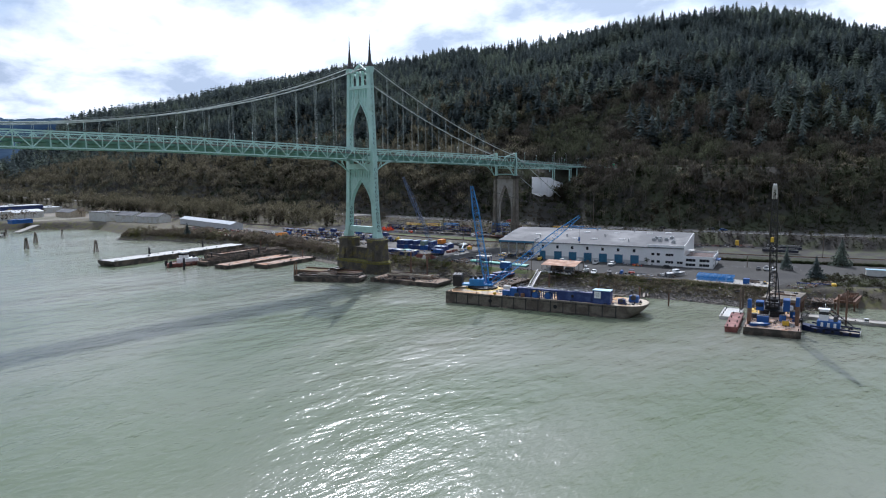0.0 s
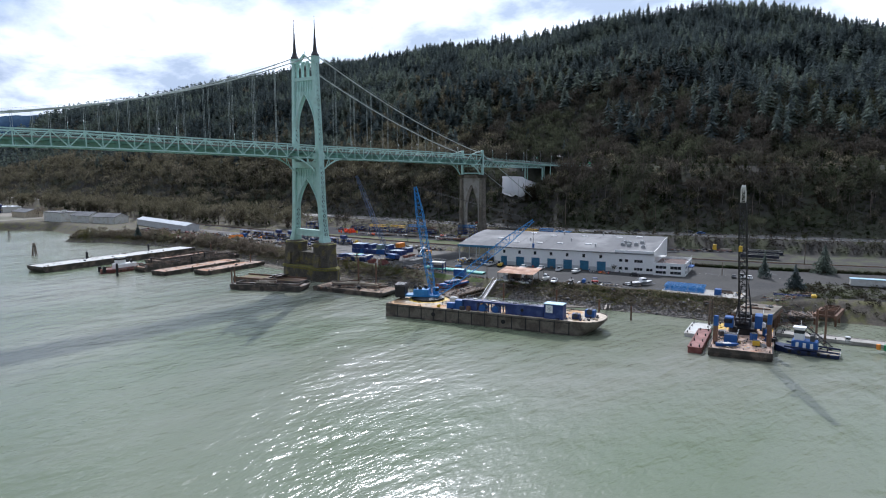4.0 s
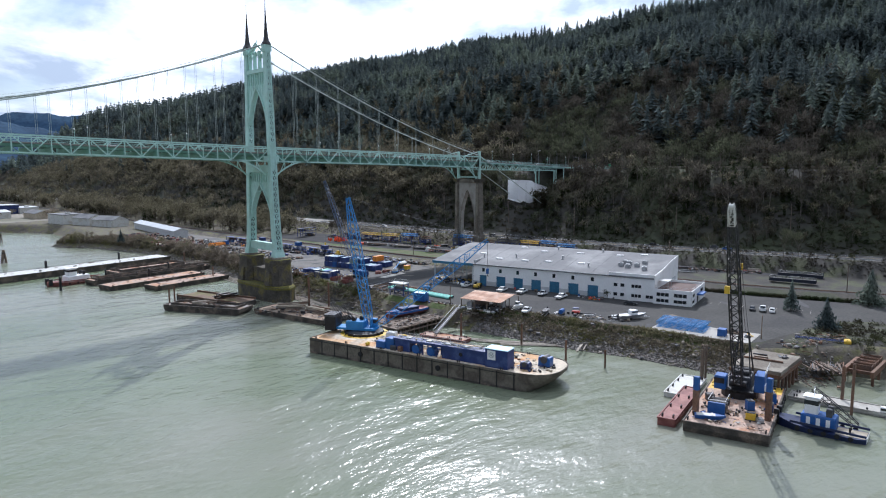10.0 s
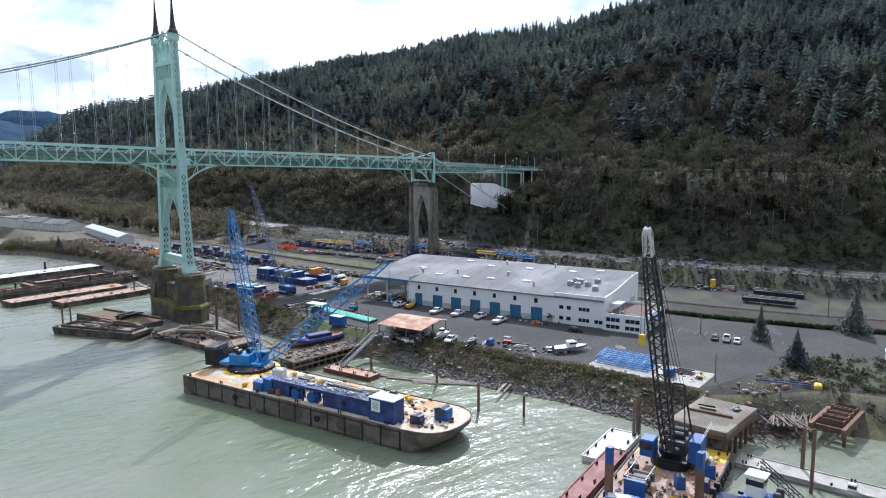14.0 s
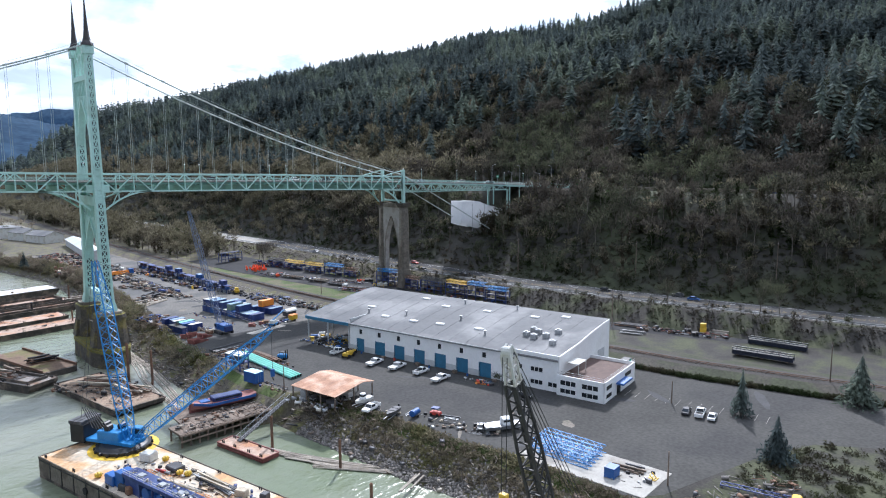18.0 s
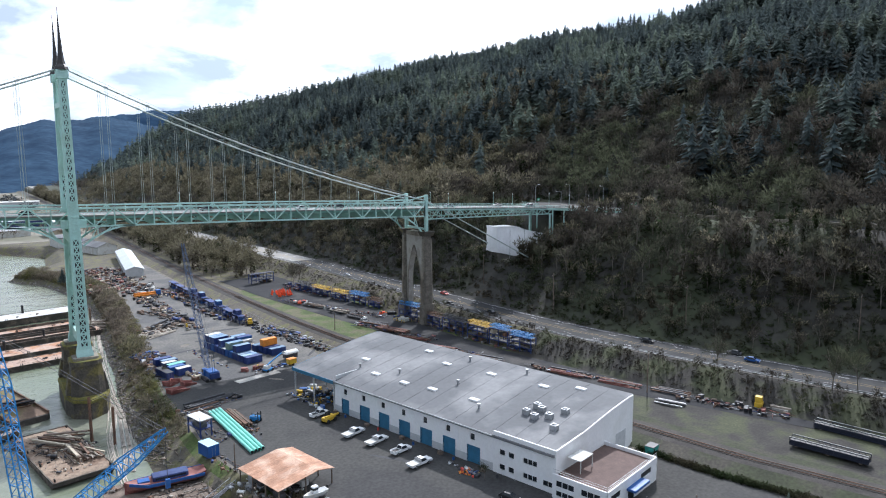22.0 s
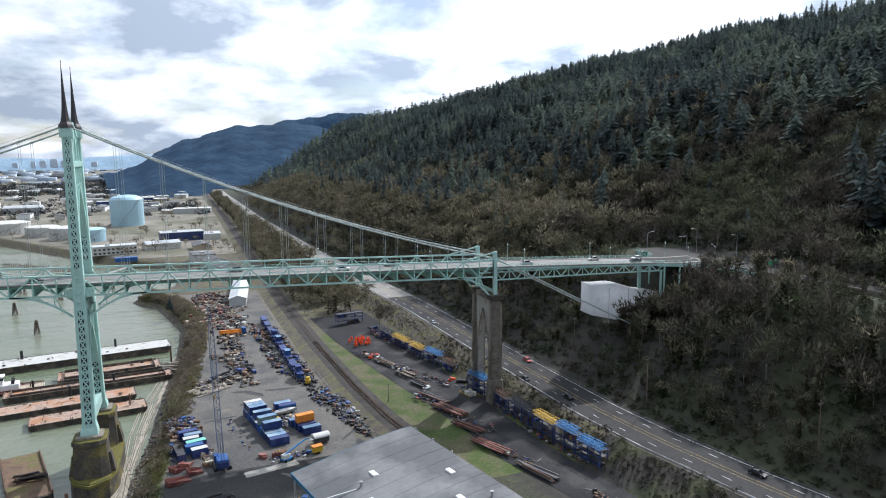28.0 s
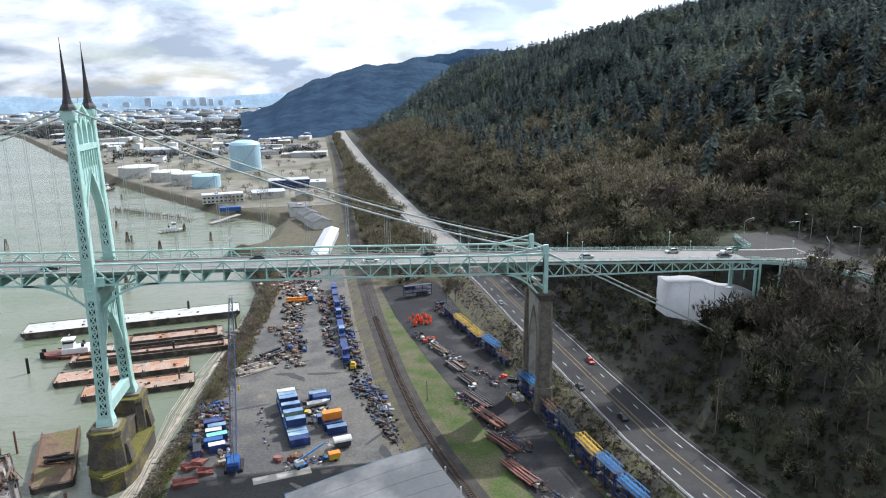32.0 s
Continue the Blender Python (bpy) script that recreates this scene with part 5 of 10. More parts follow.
def container(x, y, z, turn, material, label, L=6.06, W=2.44, H=2.6, group="stacked containers", rib=True, roof=None):
    """A ribbed shipping container; x along its length."""
    c = thing("shipping_container", (x, y, z), label, "container", group, turn)
    part("body", Shape().box(-L / 2 + .06, -W / 2 + .06, 0.1, L / 2 - .06, W / 2 - .06, H - 0.06), material, c)
    part("roof_panel", Shape().box(-L / 2, -W / 2, H - 0.06, L / 2, W / 2, H, 0.0), roof or material, c)
    for sx in (-1, 1):
        for sy in (-1, 1):
            part("corner_post", Shape().box(sx * (L / 2 - .09) - .09, sy * (W / 2 - .09) - .09, 0, sx * (L / 2 - .09) + .09, sy * (W / 2 - .09) + .09, H - 0.06), material, c)
    if rib:
        rb = Shape()
        for s in (-1, 1):
            for xx in np.arange(-L / 2 + .4, L / 2 - .3, .5):
                rb.box(xx, s * (W / 2 - .03) - .03, .15, xx + .22, s * (W / 2 - .03) + .03, H - .1)
        tagged(part("wall_rib", rb, material, c), kind="stuff")
    for sy in (-.45, .45):
        part("door_bar", Shape().rod((L / 2 - .02, sy, .2), (L / 2 - .02, sy, H - .2), .03, 6), GREYM, c)
    return c


def heap(name, x, y, z, turn, L, W, n, mats, label, category, seed, r=(0.1, 0.25), tilt=0.06, round_=False, layers=3):
    """A heap of long pieces laid roughly alongside one another."""
    rr = random.Random(seed)
    t = thing(name, (x, y, z), label, category, turn=turn)
    for k in range(n):
        rad = rr.uniform(*r)
        l = L * rr.uniform(0.55, 1.0)
        yy = rr.uniform(-W / 2, W / 2)
        zz = rad + (k * layers // n) * rad * 1.7
        x0 = rr.uniform(-L / 2, L / 2 - l)
        dy = l * rr.uniform(-tilt, tilt)
        sh = Shape()
        if round_:
            sh.rod((x0, yy, zz), (x0 + l, yy + dy, zz), rad, 8)
        else:
            sh.beam((x0, yy, zz), (x0 + l, yy + dy, zz), rad * 2, rad * rr.uniform(1.2, 2))
        part("piece", sh, rr.choice(mats), t)
    return t


def clutter(name, x, y, z, turn, L, W, n, mats, label, seed, big=1.2):
    """Odd machine parts, crates and drums standing close together."""
    rr = random.Random(seed)
    t = thing(name, (x, y, z), label, "equipment", turn=turn)
    for k in range(n):
        px_, py_ = rr.uniform(-L / 2, L / 2), rr.uniform(-W / 2, W / 2)
        s = rr.uniform(0.35, big)
        kind = rr.random()
        sh = Shape()
        if kind < 0.5:
            sh.box(-s, -s * rr.uniform(.4, .8), 0, s, s * rr.uniform(.4, .8), s * rr.uniform(.6, 1.3), 0.08)
        elif kind < 0.7:
            sh.rod((0, 0, 0), (0, 0, s * 1.3), s * .45, 10)
        elif kind < 0.85:
            sh.rod((-s, 0, s * .5), (s, 0, s * .5), s * .5, 10)
        else:
            for i in range(4):
                sh.beam((-s * 1.3, (i - 1.5) * .4, .1), (s * 1.3, (i - 1.5) * .4 + rr.uniform(-.3, .3), .1 + .15 * i), .16)
            for i in (-1, 1):
                sh.beam((i * s, -.5, 0), (i * s, .5, s * 1.4), .14)
        sh.moved(pose(px_, py_, 0, 0, 0, rr.uniform(0, 360)))
        part("machine_part", sh, rr.choice(mats), t)
    return t


def pile(x, y, z0, z1, r, material, label, group="mooring piles"):
    p = thing("mooring_pile", (x, y, z0), label, "pile", group)
    part("shaft", Shape().rod((0, 0, 0), (0, 0, z1 - z0), r, 9, r * 0.93), material, p, smooth=False)
    part("pile_cap", Shape().rod((0, 0, z1 - z0), (0, 0, z1 - z0 + 0.25), r * 1.05, 9, r * 0.5), material, p)
    return p


# ---- blue crane on the long barge ----
cr = thing("ring_crane", (-22, -98, 4.64), "bright blue lattice ring crane with mast and lowered boom", "crane")
part("deck_paint", Shape().rod((0, 0, 0), (0, 0, 0.03), 7.6, 28), YELLOW, cr, "worn yellow paint on the deck")
part("ring_track", Shape().rod((0, 0, 0.03), (0, 0, 0.75), 5.9, 28).rod((0, 0, 0.75), (0, 0, 1.15), 5.2, 28, 4.4), BLACKM, cr, "black slewing ring")
for k in range(18):
    a = k * math.tau / 18
    part("roller", Shape().rod((5.7 * math.cos(a), 5.7 * math.sin(a), .4), (6.3 * math.cos(a), 6.3 * math.sin(a), .4), .38, 8), BLACKM, cr)
T_ = pose(0, 0, 0, 0, 0, -58.7)
part("machine_deck", Shape().box(-9, -2.3, 1.2, 4.2, 2.3, 1.9).moved(T_), SKYB, cr)
part("engine_house", Shape().box(-5.5, -2.2, 1.9, 0.5, 2.2, 4.0, .2).moved(T_), SKYB, cr)
part("cab", Shape().box(1.4, 1.0, 1.9, 3.8, 2.7, 4.4, .2).moved(T_), SKYB, cr)
part("cab_window", Shape().box(2.2, 0.96, 3.0, 3.84, 2.74, 4.1).moved(T_), GLASSD, cr)
part("counterweight", Shape().box(-12.4, -2.9, 0.9, -8.6, 2.9, 5.2, .15).moved(T_), BLACKM, cr, "dark slab counterweight")
for k in range(3):
    part("weight_slab", Shape().box(-12.5 + 1.3 * k, -3.0, 5.2, -11.4 + 1.3 * k, 3.0, 5.9).moved(T_), DKGREY, cr)
for px_, py_ in ((-3, -1), (-1, 1), (-5, .5)):
    part("winch_drum", Shape().rod((px_, py_ - .8, 4.6), (px_, py_ + .8, 4.6), .7, 10).moved(T_), BLACKM, cr)
lattice(cr, (1.0, -1.6, 1.9), (-2.3, 4.1, 43.0), 1.4, 2.5, 0.9, 22, 0.10, SKYB, "mast", "blue lattice mast")
lattice(cr, (2.0, -3.4, 2.2), (20.7, -33.9, 30.6), 1.4, 2.5, 0.8, 22, 0.10, SKYB, "boom", "blue lattice boom")
sh = Shape()
for o in (-.4, .4):
    sh.rod((-2.3 + o, 4.1, 43), (20.7 + o, -33.9, 30.6), .045, 4, caps=False).rod((-2.3 + o, 4.1, 43), (-6 + o, 9.5, 5), .05, 4, caps=False)
part("pendant", sh, DKGREY, cr)
part("hoist_rope", Shape().rod((20.7, -33.9, 30.6), (20.7, -33.9, 22), .05, 4), DKGREY, cr)
hk = part("hook_block", Shape().box(20.3, -34.2, 20.4, 21.1, -33.6, 22, .1), BLUE, cr)
part("hook", Shape().tube([Vector((20.7, -33.9, 20.4)), Vector((20.7, -33.9, 19.8)), Vector((20.95, -33.9, 19.5)), Vector((20.9, -33.9, 19.9))], .08), BLACKM, hk)
sh = Shape()
for k in range(6):
    sh.beam((-5 + k * .5, 5 - k * .8, 4.2), (-6 + k * .3, 9 - k * .9, 8.5), .16)
part("gantry", sh, BLACKM, cr)

# equipment on the long barge: its own x along, y across
BB = pose(-38.0, -91.0, 4.64, 0, 0, -76.3)


def on_big(x, y, z=0.0):
    p = BB @ Vector((x, y, z))
    return p.x, p.y, p.z


gant = thing("winch_house", on_big(45, 3.6), "long blue winch gantry with machinery bays and a walkway on top", "machinery", turn=-76.3)
part("end_house", Shape().box(-17.5, -1.5, 0, -14.5, 1.5, 3.2, .1), BLUE, gant)
part("roof_deck", Shape().box(-14.5, -1.7, 3.0, 15.5, 1.7, 3.7, .05), NAVY, gant)
part("bay_wall", Shape().box(-14, -1.4, 0, -9, 1.4, 3.0), NAVY, gant)
part("bay_wall", Shape().box(2, -1.5, 0, 15.5, 1.5, 3.0), NAVY, gant)
for px_ in (-9, -4.5, 0, 2):
    part("post", Shape().box(px_ - .15, -1.5, 0, px_ + .15, -1.2, 3.0).box(px_ - .15, 1.2, 0, px_ + .15, 1.5, 3.0), NAVY, gant)
for px_ in (-7, -2):
    w_ = part("winch", Shape().rod((px_, -1.3, 1.2), (px_, .8, 1.2), 1.0, 12).box(px_ - 1.3, -.9, 0, px_ + 1.3, .9, .7), BLUE, gant)
    part("winch_flange", Shape().rod((px_, -1.35, 1.2), (px_, -1.25, 1.2), 1.3, 12).rod((px_, .8, 1.2), (px_, .9, 1.2), 1.3, 12), BLUE, w_)
for px_ in np.arange(-14, 15, 2.4):
    part("guard_post", Shape().rod((px_, -1.6, 3.7), (px_, -1.6, 4.75), .04, 5).rod((px_, 1.6, 3.7), (px_, 1.6, 4.75), .04, 5), OFFW, gant)
for hh in (4.2, 4.7):
    part("handrail", Shape().rod((-14.4, -1.6, hh), (15, -1.6, hh), .045, 5).rod((-14.4, 1.6, hh), (15, 1.6, hh), .045, 5), OFFW, gant)
for px_ in (-10, -3, 3, 9):
    part("hatch", Shape().box(px_ - .8, -.6, 3.7, px_ + .8, .6, 4.05, .08), GREYM, gant)
part("tyre_fender", Shape().rod((8, -1.55, 1.9), (8, -1.75, 1.9), .55, 14).rod((8, -1.74, 1.9), (8, -1.8, 1.9), .25, 12), RUBBER, gant)
bx = thing("blue_box_house", on_big(64.2, 3.2), "blue steel box house with a pale roof and a white sign", "deck house", turn=-76.3)
part("body", Shape().box(-3.3, -2.0, 0, 3.3, 2.0, 4.9, .05), NAVY, bx)
part("roof_sheet", Shape().box(-3.4, -2.1, 4.9, 3.4, 2.1, 5.1, .04), GTANK, bx, "pale blue roof")
sg = part("sign_board", Shape().box(-2.6, -2.06, 2.1, -.2, -2.02, 4.6), WHITE, bx, "white sign board with a grey emblem")
em = Shape()
for k in range(12):
    a = k * math.tau / 12
    em.beam((-1.4 + .7 * math.cos(a), -2.075, 3.35 + .7 * math.sin(a)), (-1.4 + .7 * math.cos(a + .5), -2.075, 3.35 + .7 * math.sin(a + .5)), .02, .12)
em.beam((-1.9, -2.075, 2.9), (-.9, -2.075, 3.8), .02, .14).beam((-1.9, -2.075, 3.8), (-.9, -2.075, 2.9), .02, .14)
part("emblem", em, GREYM, sg)
for nm, px_, py_, L_, W_, H_, m_, lb in (("tool_box", 26, 2.6, 3.2, 2.0, 2.0, BLUE, "blue steel tool box on the barge deck"), ("generator", 30.5, 2.2, 2.0, 1.4, 1.2, DKGREY, "dark generator on the barge deck"),
                                     ("steel_tank", 33, 2.0, 1.4, 1.4, 1.4, RUST, "rusty steel tank on the barge deck"), ("grey_crate", 31, 13.5, 3.6, 2.6, .9, DKGREY, "low dark steel crate on the barge deck"),
                                     ("wrapped_bundle", 22, 13.0, 3.0, 2.6, 1.8, OFFW, "bundle wrapped in white sheet on the barge deck"), ("deck_winch", 74.5, 10, 3.4, 2.4, 2.4, BLUE, "blue deck winch near the barge's end"),
                                     ("deck_winch", 71, 5, 2.6, 2.0, 1.7, NAVY, "dark blue winch near the barge's end"), ("drum_rack", 52, 14, 2.4, 1.6, 1.3, TAN, "tan rack on the barge deck"), ("barrel_stand", 57, 15.5, 1.6, 1.6, 1.4, DKGREY, "dark stand on the barge deck")):
    q = thing(nm, on_big(px_, py_), lb, "equipment", turn=-76.3 + 7 * ((px_ * 7) % 5 - 2))
    part("body", Shape().box(-L_ / 2, -W_ / 2, .12, L_ / 2, W_ / 2, H_, .15), m_, q)
    part("skid", Shape().box(-L_ / 2, -W_ / 2, 0, L_ / 2, -W_ / 2 + .2, .12).box(-L_ / 2, W_ / 2 - .2, 0, L_ / 2, W_ / 2, .12), BLACKM, q)
    part("lid", Shape().box(-L_ / 2 + .1, -W_ / 2 + .1, H_, L_ / 2 - .1, W_ / 2 - .1, H_ + .12, .05), m_, q)
    if "winch" in nm:
        part("drum", Shape().rod((0, -W_ / 2 - .2, H_ * .8), (0, W_ / 2 + .2, H_ * .8), H_ * .42, 12), DKGREY, q)
for k, (px_, py_) in enumerate(((25.5, 14.8), (34, 12.5), (35.8, 13.2), (61, 15.6), (62.4, 14.6), (21, 2.2))):
    b = thing("mooring_buoy", on_big(px_, py_), "yellow round mooring buoy lying on the barge deck", "buoy", "deck buoys")
    part("float", Shape().rod((-.7, 0, .6), (-.3, 0, .6), .35, 10, .62).rod((-.3, 0, .6), (.3, 0, .6), .62, 10).rod((.3, 0, .6), (.7, 0, .6), .62, 10, .35), YELLOW, b, smooth=True)
    part("eye", Shape().rod((.65, 0, .6), (.95, 0, .6), .1, 6), BLACKM, b)
heap("steel_bundle", *on_big(44, 13.8), -80, 14, 3, 14, [GREYM, TAN, DKGREY], "bundle of grey pipes and rails on the barge deck", "steel pile", 3, (.09, .2))
heap("hose_coil", *on_big(40, 9), -70, 10, 2.2, 7, [BLACKM, TAN], "black hoses laid along the barge deck", "hose", 4, (.12, .2), .15, True, 1)
heap("red_beams", *on_big(29.5, 11.3), -60, 3, 1, 4, [RED], "short red steel beams on the barge deck", "steel pile", 5, (.12, .18))
clutter("deck_gear", *on_big(76, 6), -76, 5, 8, 9, [NAVY, BLACKM, DKGREY, TAN], "dark ropes, fairleads and gear at the barge's end", 8, .8)
rs_ = random.Random(44)
for k, (px_, py_, L_, W_) in enumerate(((27, 9.5, 6, 3.2), (31.5, 11, 3.5, 1.6), (46, 9.2, 8, 3.6), (54.5, 9.8, 6, 3.4), (21.5, 5.5, 4, 1.4), (66, 12, 5, 1.6), (36.5, 6.8, 5, 1.2))):
    pts = []
    for i in range(14):
        th = i * math.tau / 14
        g = rs_.uniform(.65, 1.15)
        pts.append((px_ + L_ / 2 * math.cos(th) * g, py_ + W_ / 2 * math.sin(th) * g, 4.6 + .036 + .001 * k))
    part("rust_patch", Shape().add(pts, [tuple(range(14))]), RUSTST, big, "orange-brown rust stain on the deck")
for px_ in (20, 47):
    ft = part("tyre_fender", Shape().rod((px_, -.05, 2.4), (px_, -.4, 2.4), .75, 16).rod((px_, -.39, 2.4), (px_, -.42, 2.4), .35, 14), RUBBER, big)

# ---- derrick barge with black crane, pontoons, tug ----
DB = pose(-12.6, -219.0, 2.44, 0, 0, 14.0)


def on_db(x, y, z=0.0):
    p = DB @ Vector((x, y, z))
    return p.x, p.y, p.z


dc = thing("derrick_crane", on_db(24.5, 9.0), "tall black lattice crane with white boom head and blue cab", "crane", turn=14)
part("pedestal", Shape().rod((0, 0, 0), (0, 0, 1.6), 4.2, 20).rod((0, 0, 1.6), (0, 0, 2.2), 3.4, 20), BLACKM, dc)
part("machine_house", Shape().box(-1.5, -2.4, 2.2, 5.0, 2.4, 4.8, .15), DKGREY, dc)
part("turntable_deck", Shape().box(-4.6, -3.4, 2.0, 5.6, 3.4, 2.25), BLACKM, dc)
for q in (-3.2, .8, 3.4):
    part("hoist_drum", Shape().rod((q, -1.8, 3.6 if q < 0 else 5.2), (q, 1.8, 3.6 if q < 0 else 5.2), .8, 12), BLACKM, dc)
for q in np.arange(-4.4, 5.5, 2.4):
    for s in (-1, 1):
        part("deck_stanchion", Shape().rod((q, s * 3.3, 2.2), (q, s * 3.3, 3.5), .05, 5), OFFW, dc)
for s in (-1, 1):
    part("deck_handrail", Shape().rod((-4.5, s * 3.3, 3.45), (5.5, s * 3.3, 3.45), .05, 5), OFFW, dc)
    part("deck_handrail", Shape().rod((-4.5, s * 3.3, 2.9), (5.5, s * 3.3, 2.9), .05, 5), OFFW, dc)
part("cab", Shape().box(-5.0, 2.6, 2.2, -1.6, 5.2, 5.4, .2), BLUE, dc)
part("cab_window", Shape().box(-5.04, 2.9, 3.6, -2.2, 5.24, 4.9), GLASSD, dc)
part("side_house", Shape().box(-3.5, -5.6, 2.2, 1.5, -3.4, 6.2, .15), BLUE, dc, "blue side house with white rails")
part("white_tank", Shape().rod((-3.2, -5.9, 3.4), (-1.2, -5.9, 3.4), .75, 12), WHITE, dc)
for k in range(6):
    part("guard_rail", Shape().beam((-4 + k * 1.6, -5.7, 6.2), (-4 + k * 1.6, -5.7, 7.4), .08).beam((-4 + k * 1.6, -5.7, 7.4), (-2.4 + k * 1.6, -5.7, 7.4), .08).beam((-4 + k * 1.6, -5.7, 6.8), (-2.4 + k * 1.6, -5.7, 6.8), .08), OFFW, dc)
sh = Shape()
for s in (-1, 1):
    sh.beam((5, s * 2.2, 4.6), (2.2, s * 1.0, 15), .26).beam((-1, s * 2.2, 4.6), (2.2, s * 1.0, 15), .22).beam((3.6, s * 1.6, 9.8), (.6, s * 1.6, 9.8), .15)
sh.beam((2.2, -1.0, 15), (2.2, 1.0, 15), .3)
part("gantry", sh, BLACKM, dc, "black A-frame gantry")
lattice(dc, (-4.0, 0, 4.2), (-20.0, 0.63, 42.6), 1.6, 2.1, 1.4, 20, 0.15, STEELG, "boom", "black lattice boom")
lattice(dc, (-20.0, 0.63, 42.6), (-21.4, 0.7, 47.2), 1.3, 1.2, .7, 4, 0.12, OFFW, "boom_head", "white boom head")
part("head_sheave", Shape().rod((-21.4, .2, 46.6), (-21.4, 1.1, 46.6), .6, 12).box(-21.7, .1, 45.4, -21.1, 1.2, 46.4), OFFW, dc)
sh = Shape()
for o in (-.9, -.3, .3, .9):
    sh.rod((2.2, o, 15), (-21, o * .8 + .7, 46.5), .05, 4, caps=False)
part("boom_hoist", sh, BLACKM, dc)
sh = Shape()
for o in (-.3, .3):
    sh.rod((-21.9, o + .7, 46), (-21.9, o + .7, 30), .045, 4, caps=False)
part("hoist_rope", sh, BLACKM, dc)
part("hook_block", Shape().box(-22.3, .2, 28.4, -21.5, 1.2, 30, .1), YELLOW, dc)
for px_, py_, h_ in ((6.0, 15.6, 8.5), (9.5, 1.2, 9.5)):
    s_ = thing("spud_post", on_db(px_, py_, -4), "square spud post, blue above and rusty below", "spud")
    part("shaft", Shape().box(-.55, -.55, 0, .55, .55, h_ + 1), RUST, s_)
    part("painted_head", Shape().box(-.57, -.57, h_ + 1, .57, .57, h_ + 4, .08), BLUE, s_)
q = thing("deck_engine", on_db(10.5, 11.5), "grey engine and winch frame with blue panels on the deck", "machinery", turn=14)
part("engine", Shape().box(-2.5, -1.5, .3, 2.5, 1.5, 2.0, .15), DKGREY, q)
for s in (-2.3, 0, 2.3):
    part("drum", Shape().rod((s, -1.9, 1.5), (s, 1.9, 1.5), .8, 12), BLACKM, q)
part("panel", Shape().box(-3.4, -1.8, 0, -2.8, 1.8, 2.8), BLUE, q)
part("roof_rail", Shape().beam((-3.2, -1.8, 3.3), (3.2, -1.8, 3.3), .1).beam((-3.2, 1.8, 3.3), (3.2, 1.8, 3.3), .1).beam((-3.2, -1.8, 3.3), (-3.2, 1.8, 3.3), .1).beam((3.2, -1.8, 0), (3.2, -1.8, 3.3), .1).beam((3.2, 1.8, 0), (3.2, 1.8, 3.3), .1), GREYM, q)


def skiff(x, y, z, turn, L, m_, m2, label, cabin=False, trailer=False):
    b = thing("work_boat", (x, y, z), label, "boat", turn=turn)
    lift = .7 if trailer else 0.0
    rings = []
    for t, w, zb in ((0, .8, .1), (.25, 1.0, 0), (.6, .95, 0), (.85, .55, .2), (1, .06, .6)):
        xx = -L / 2 + L * t
        w = w * L * .17
        rings.append([(xx, -w, .9 + lift + .15 * t), (xx, -w * .7, zb + lift), (xx, w * .7, zb + lift), (xx, w, .9 + lift + .15 * t)])
    part("hull", Shape().loft(rings), m_, b)
    part("deck", Shape().box(-L * .44, -L * .13, .92 + lift, L * .2, L * .13, 1.0 + lift), m2, b)
    if cabin:
        part("cabin", Shape().box(-L * .1, -L * .1, 1.0 + lift, L * .14, L * .1, 2.4 + lift, .15), WHITE, b)
        part("cabin_window", Shape().box(-L * .08, -L * .1 - .02, 1.6 + lift, L * .14 + .02, L * .1 + .02, 2.1 + lift), GLASSD, b)
    else:
        for t in (-.25, .05):
            part("thwart", Shape().box(L * t, -L * .14, 1.0 + lift, L * t + .3, L * .14, 1.12 + lift), m2, b)
    part("outboard", Shape().box(-L / 2 - .4, -.2, .5 + lift, -L / 2, .2, 1.5 + lift, .08), BLACKM, b)
    if trailer:
        part("trailer_beam", Shape().box(-L * .45, -.7, .45, L * .6, -.55, .6).box(-L * .45, .55, .45, L * .6, .7, .6), GREYM, b)
        for s in (-1, 1):
            w = part("wheel", _wheel, RUBBER, b)
            w.location = (-L * .1, s * 1.0, .38)
    return b


skiff(*on_db(4.2, 12.2), -62, 6.4, BLUE, OFFW, "small blue work boat lying on the barge deck")
for nm, px_, py_, L_, W_, H_, m_, lb in (("blue_tank", 14.5, 5.5, 1.8, 1.6, 2.2, BLUE, "blue square tank on the barge deck"), ("yellow_rack", 8, 4.5, 1.2, 2.0, 1.6, YELLOW, "yellow gear rack on the barge deck"),
                                     ("gear_locker", 16, 1.6, 2.2, 1.6, 1.8, NAVY, "dark blue gear locker at the deck's edge"), ("steel_crate", 7.5, 2.6, 1.8, 1.4, .8, GREYM, "grey steel crate on the barge deck"),
                                     ("blue_locker", 22, 2.0, 2.6, 2.0, 2.4, BLUE, "blue locker beside the crane"), ("cable_reel", 17, 14.5, 1.8, 1.8, 1.5, DKGREY, "dark cable reel on the barge deck")):
    q = thing(nm, on_db(px_, py_), lb, "equipment", turn=14 + 9 * ((px_ * 3) % 4))
    part("body", Shape().box(-L_ / 2, -W_ / 2, .15, L_ / 2, W_ / 2, H_, .12), m_, q)
    part("base_frame", Shape().box(-L_ / 2 - .05, -W_ / 2 - .05, 0, L_ / 2 + .05, W_ / 2 + .05, .15), BLACKM, q)
    part("top_rim", Shape().box(-L_ / 2 + .1, -W_ / 2 + .1, H_, L_ / 2 - .1, W_ / 2 - .1, H_ + .1), DKGREY, q)
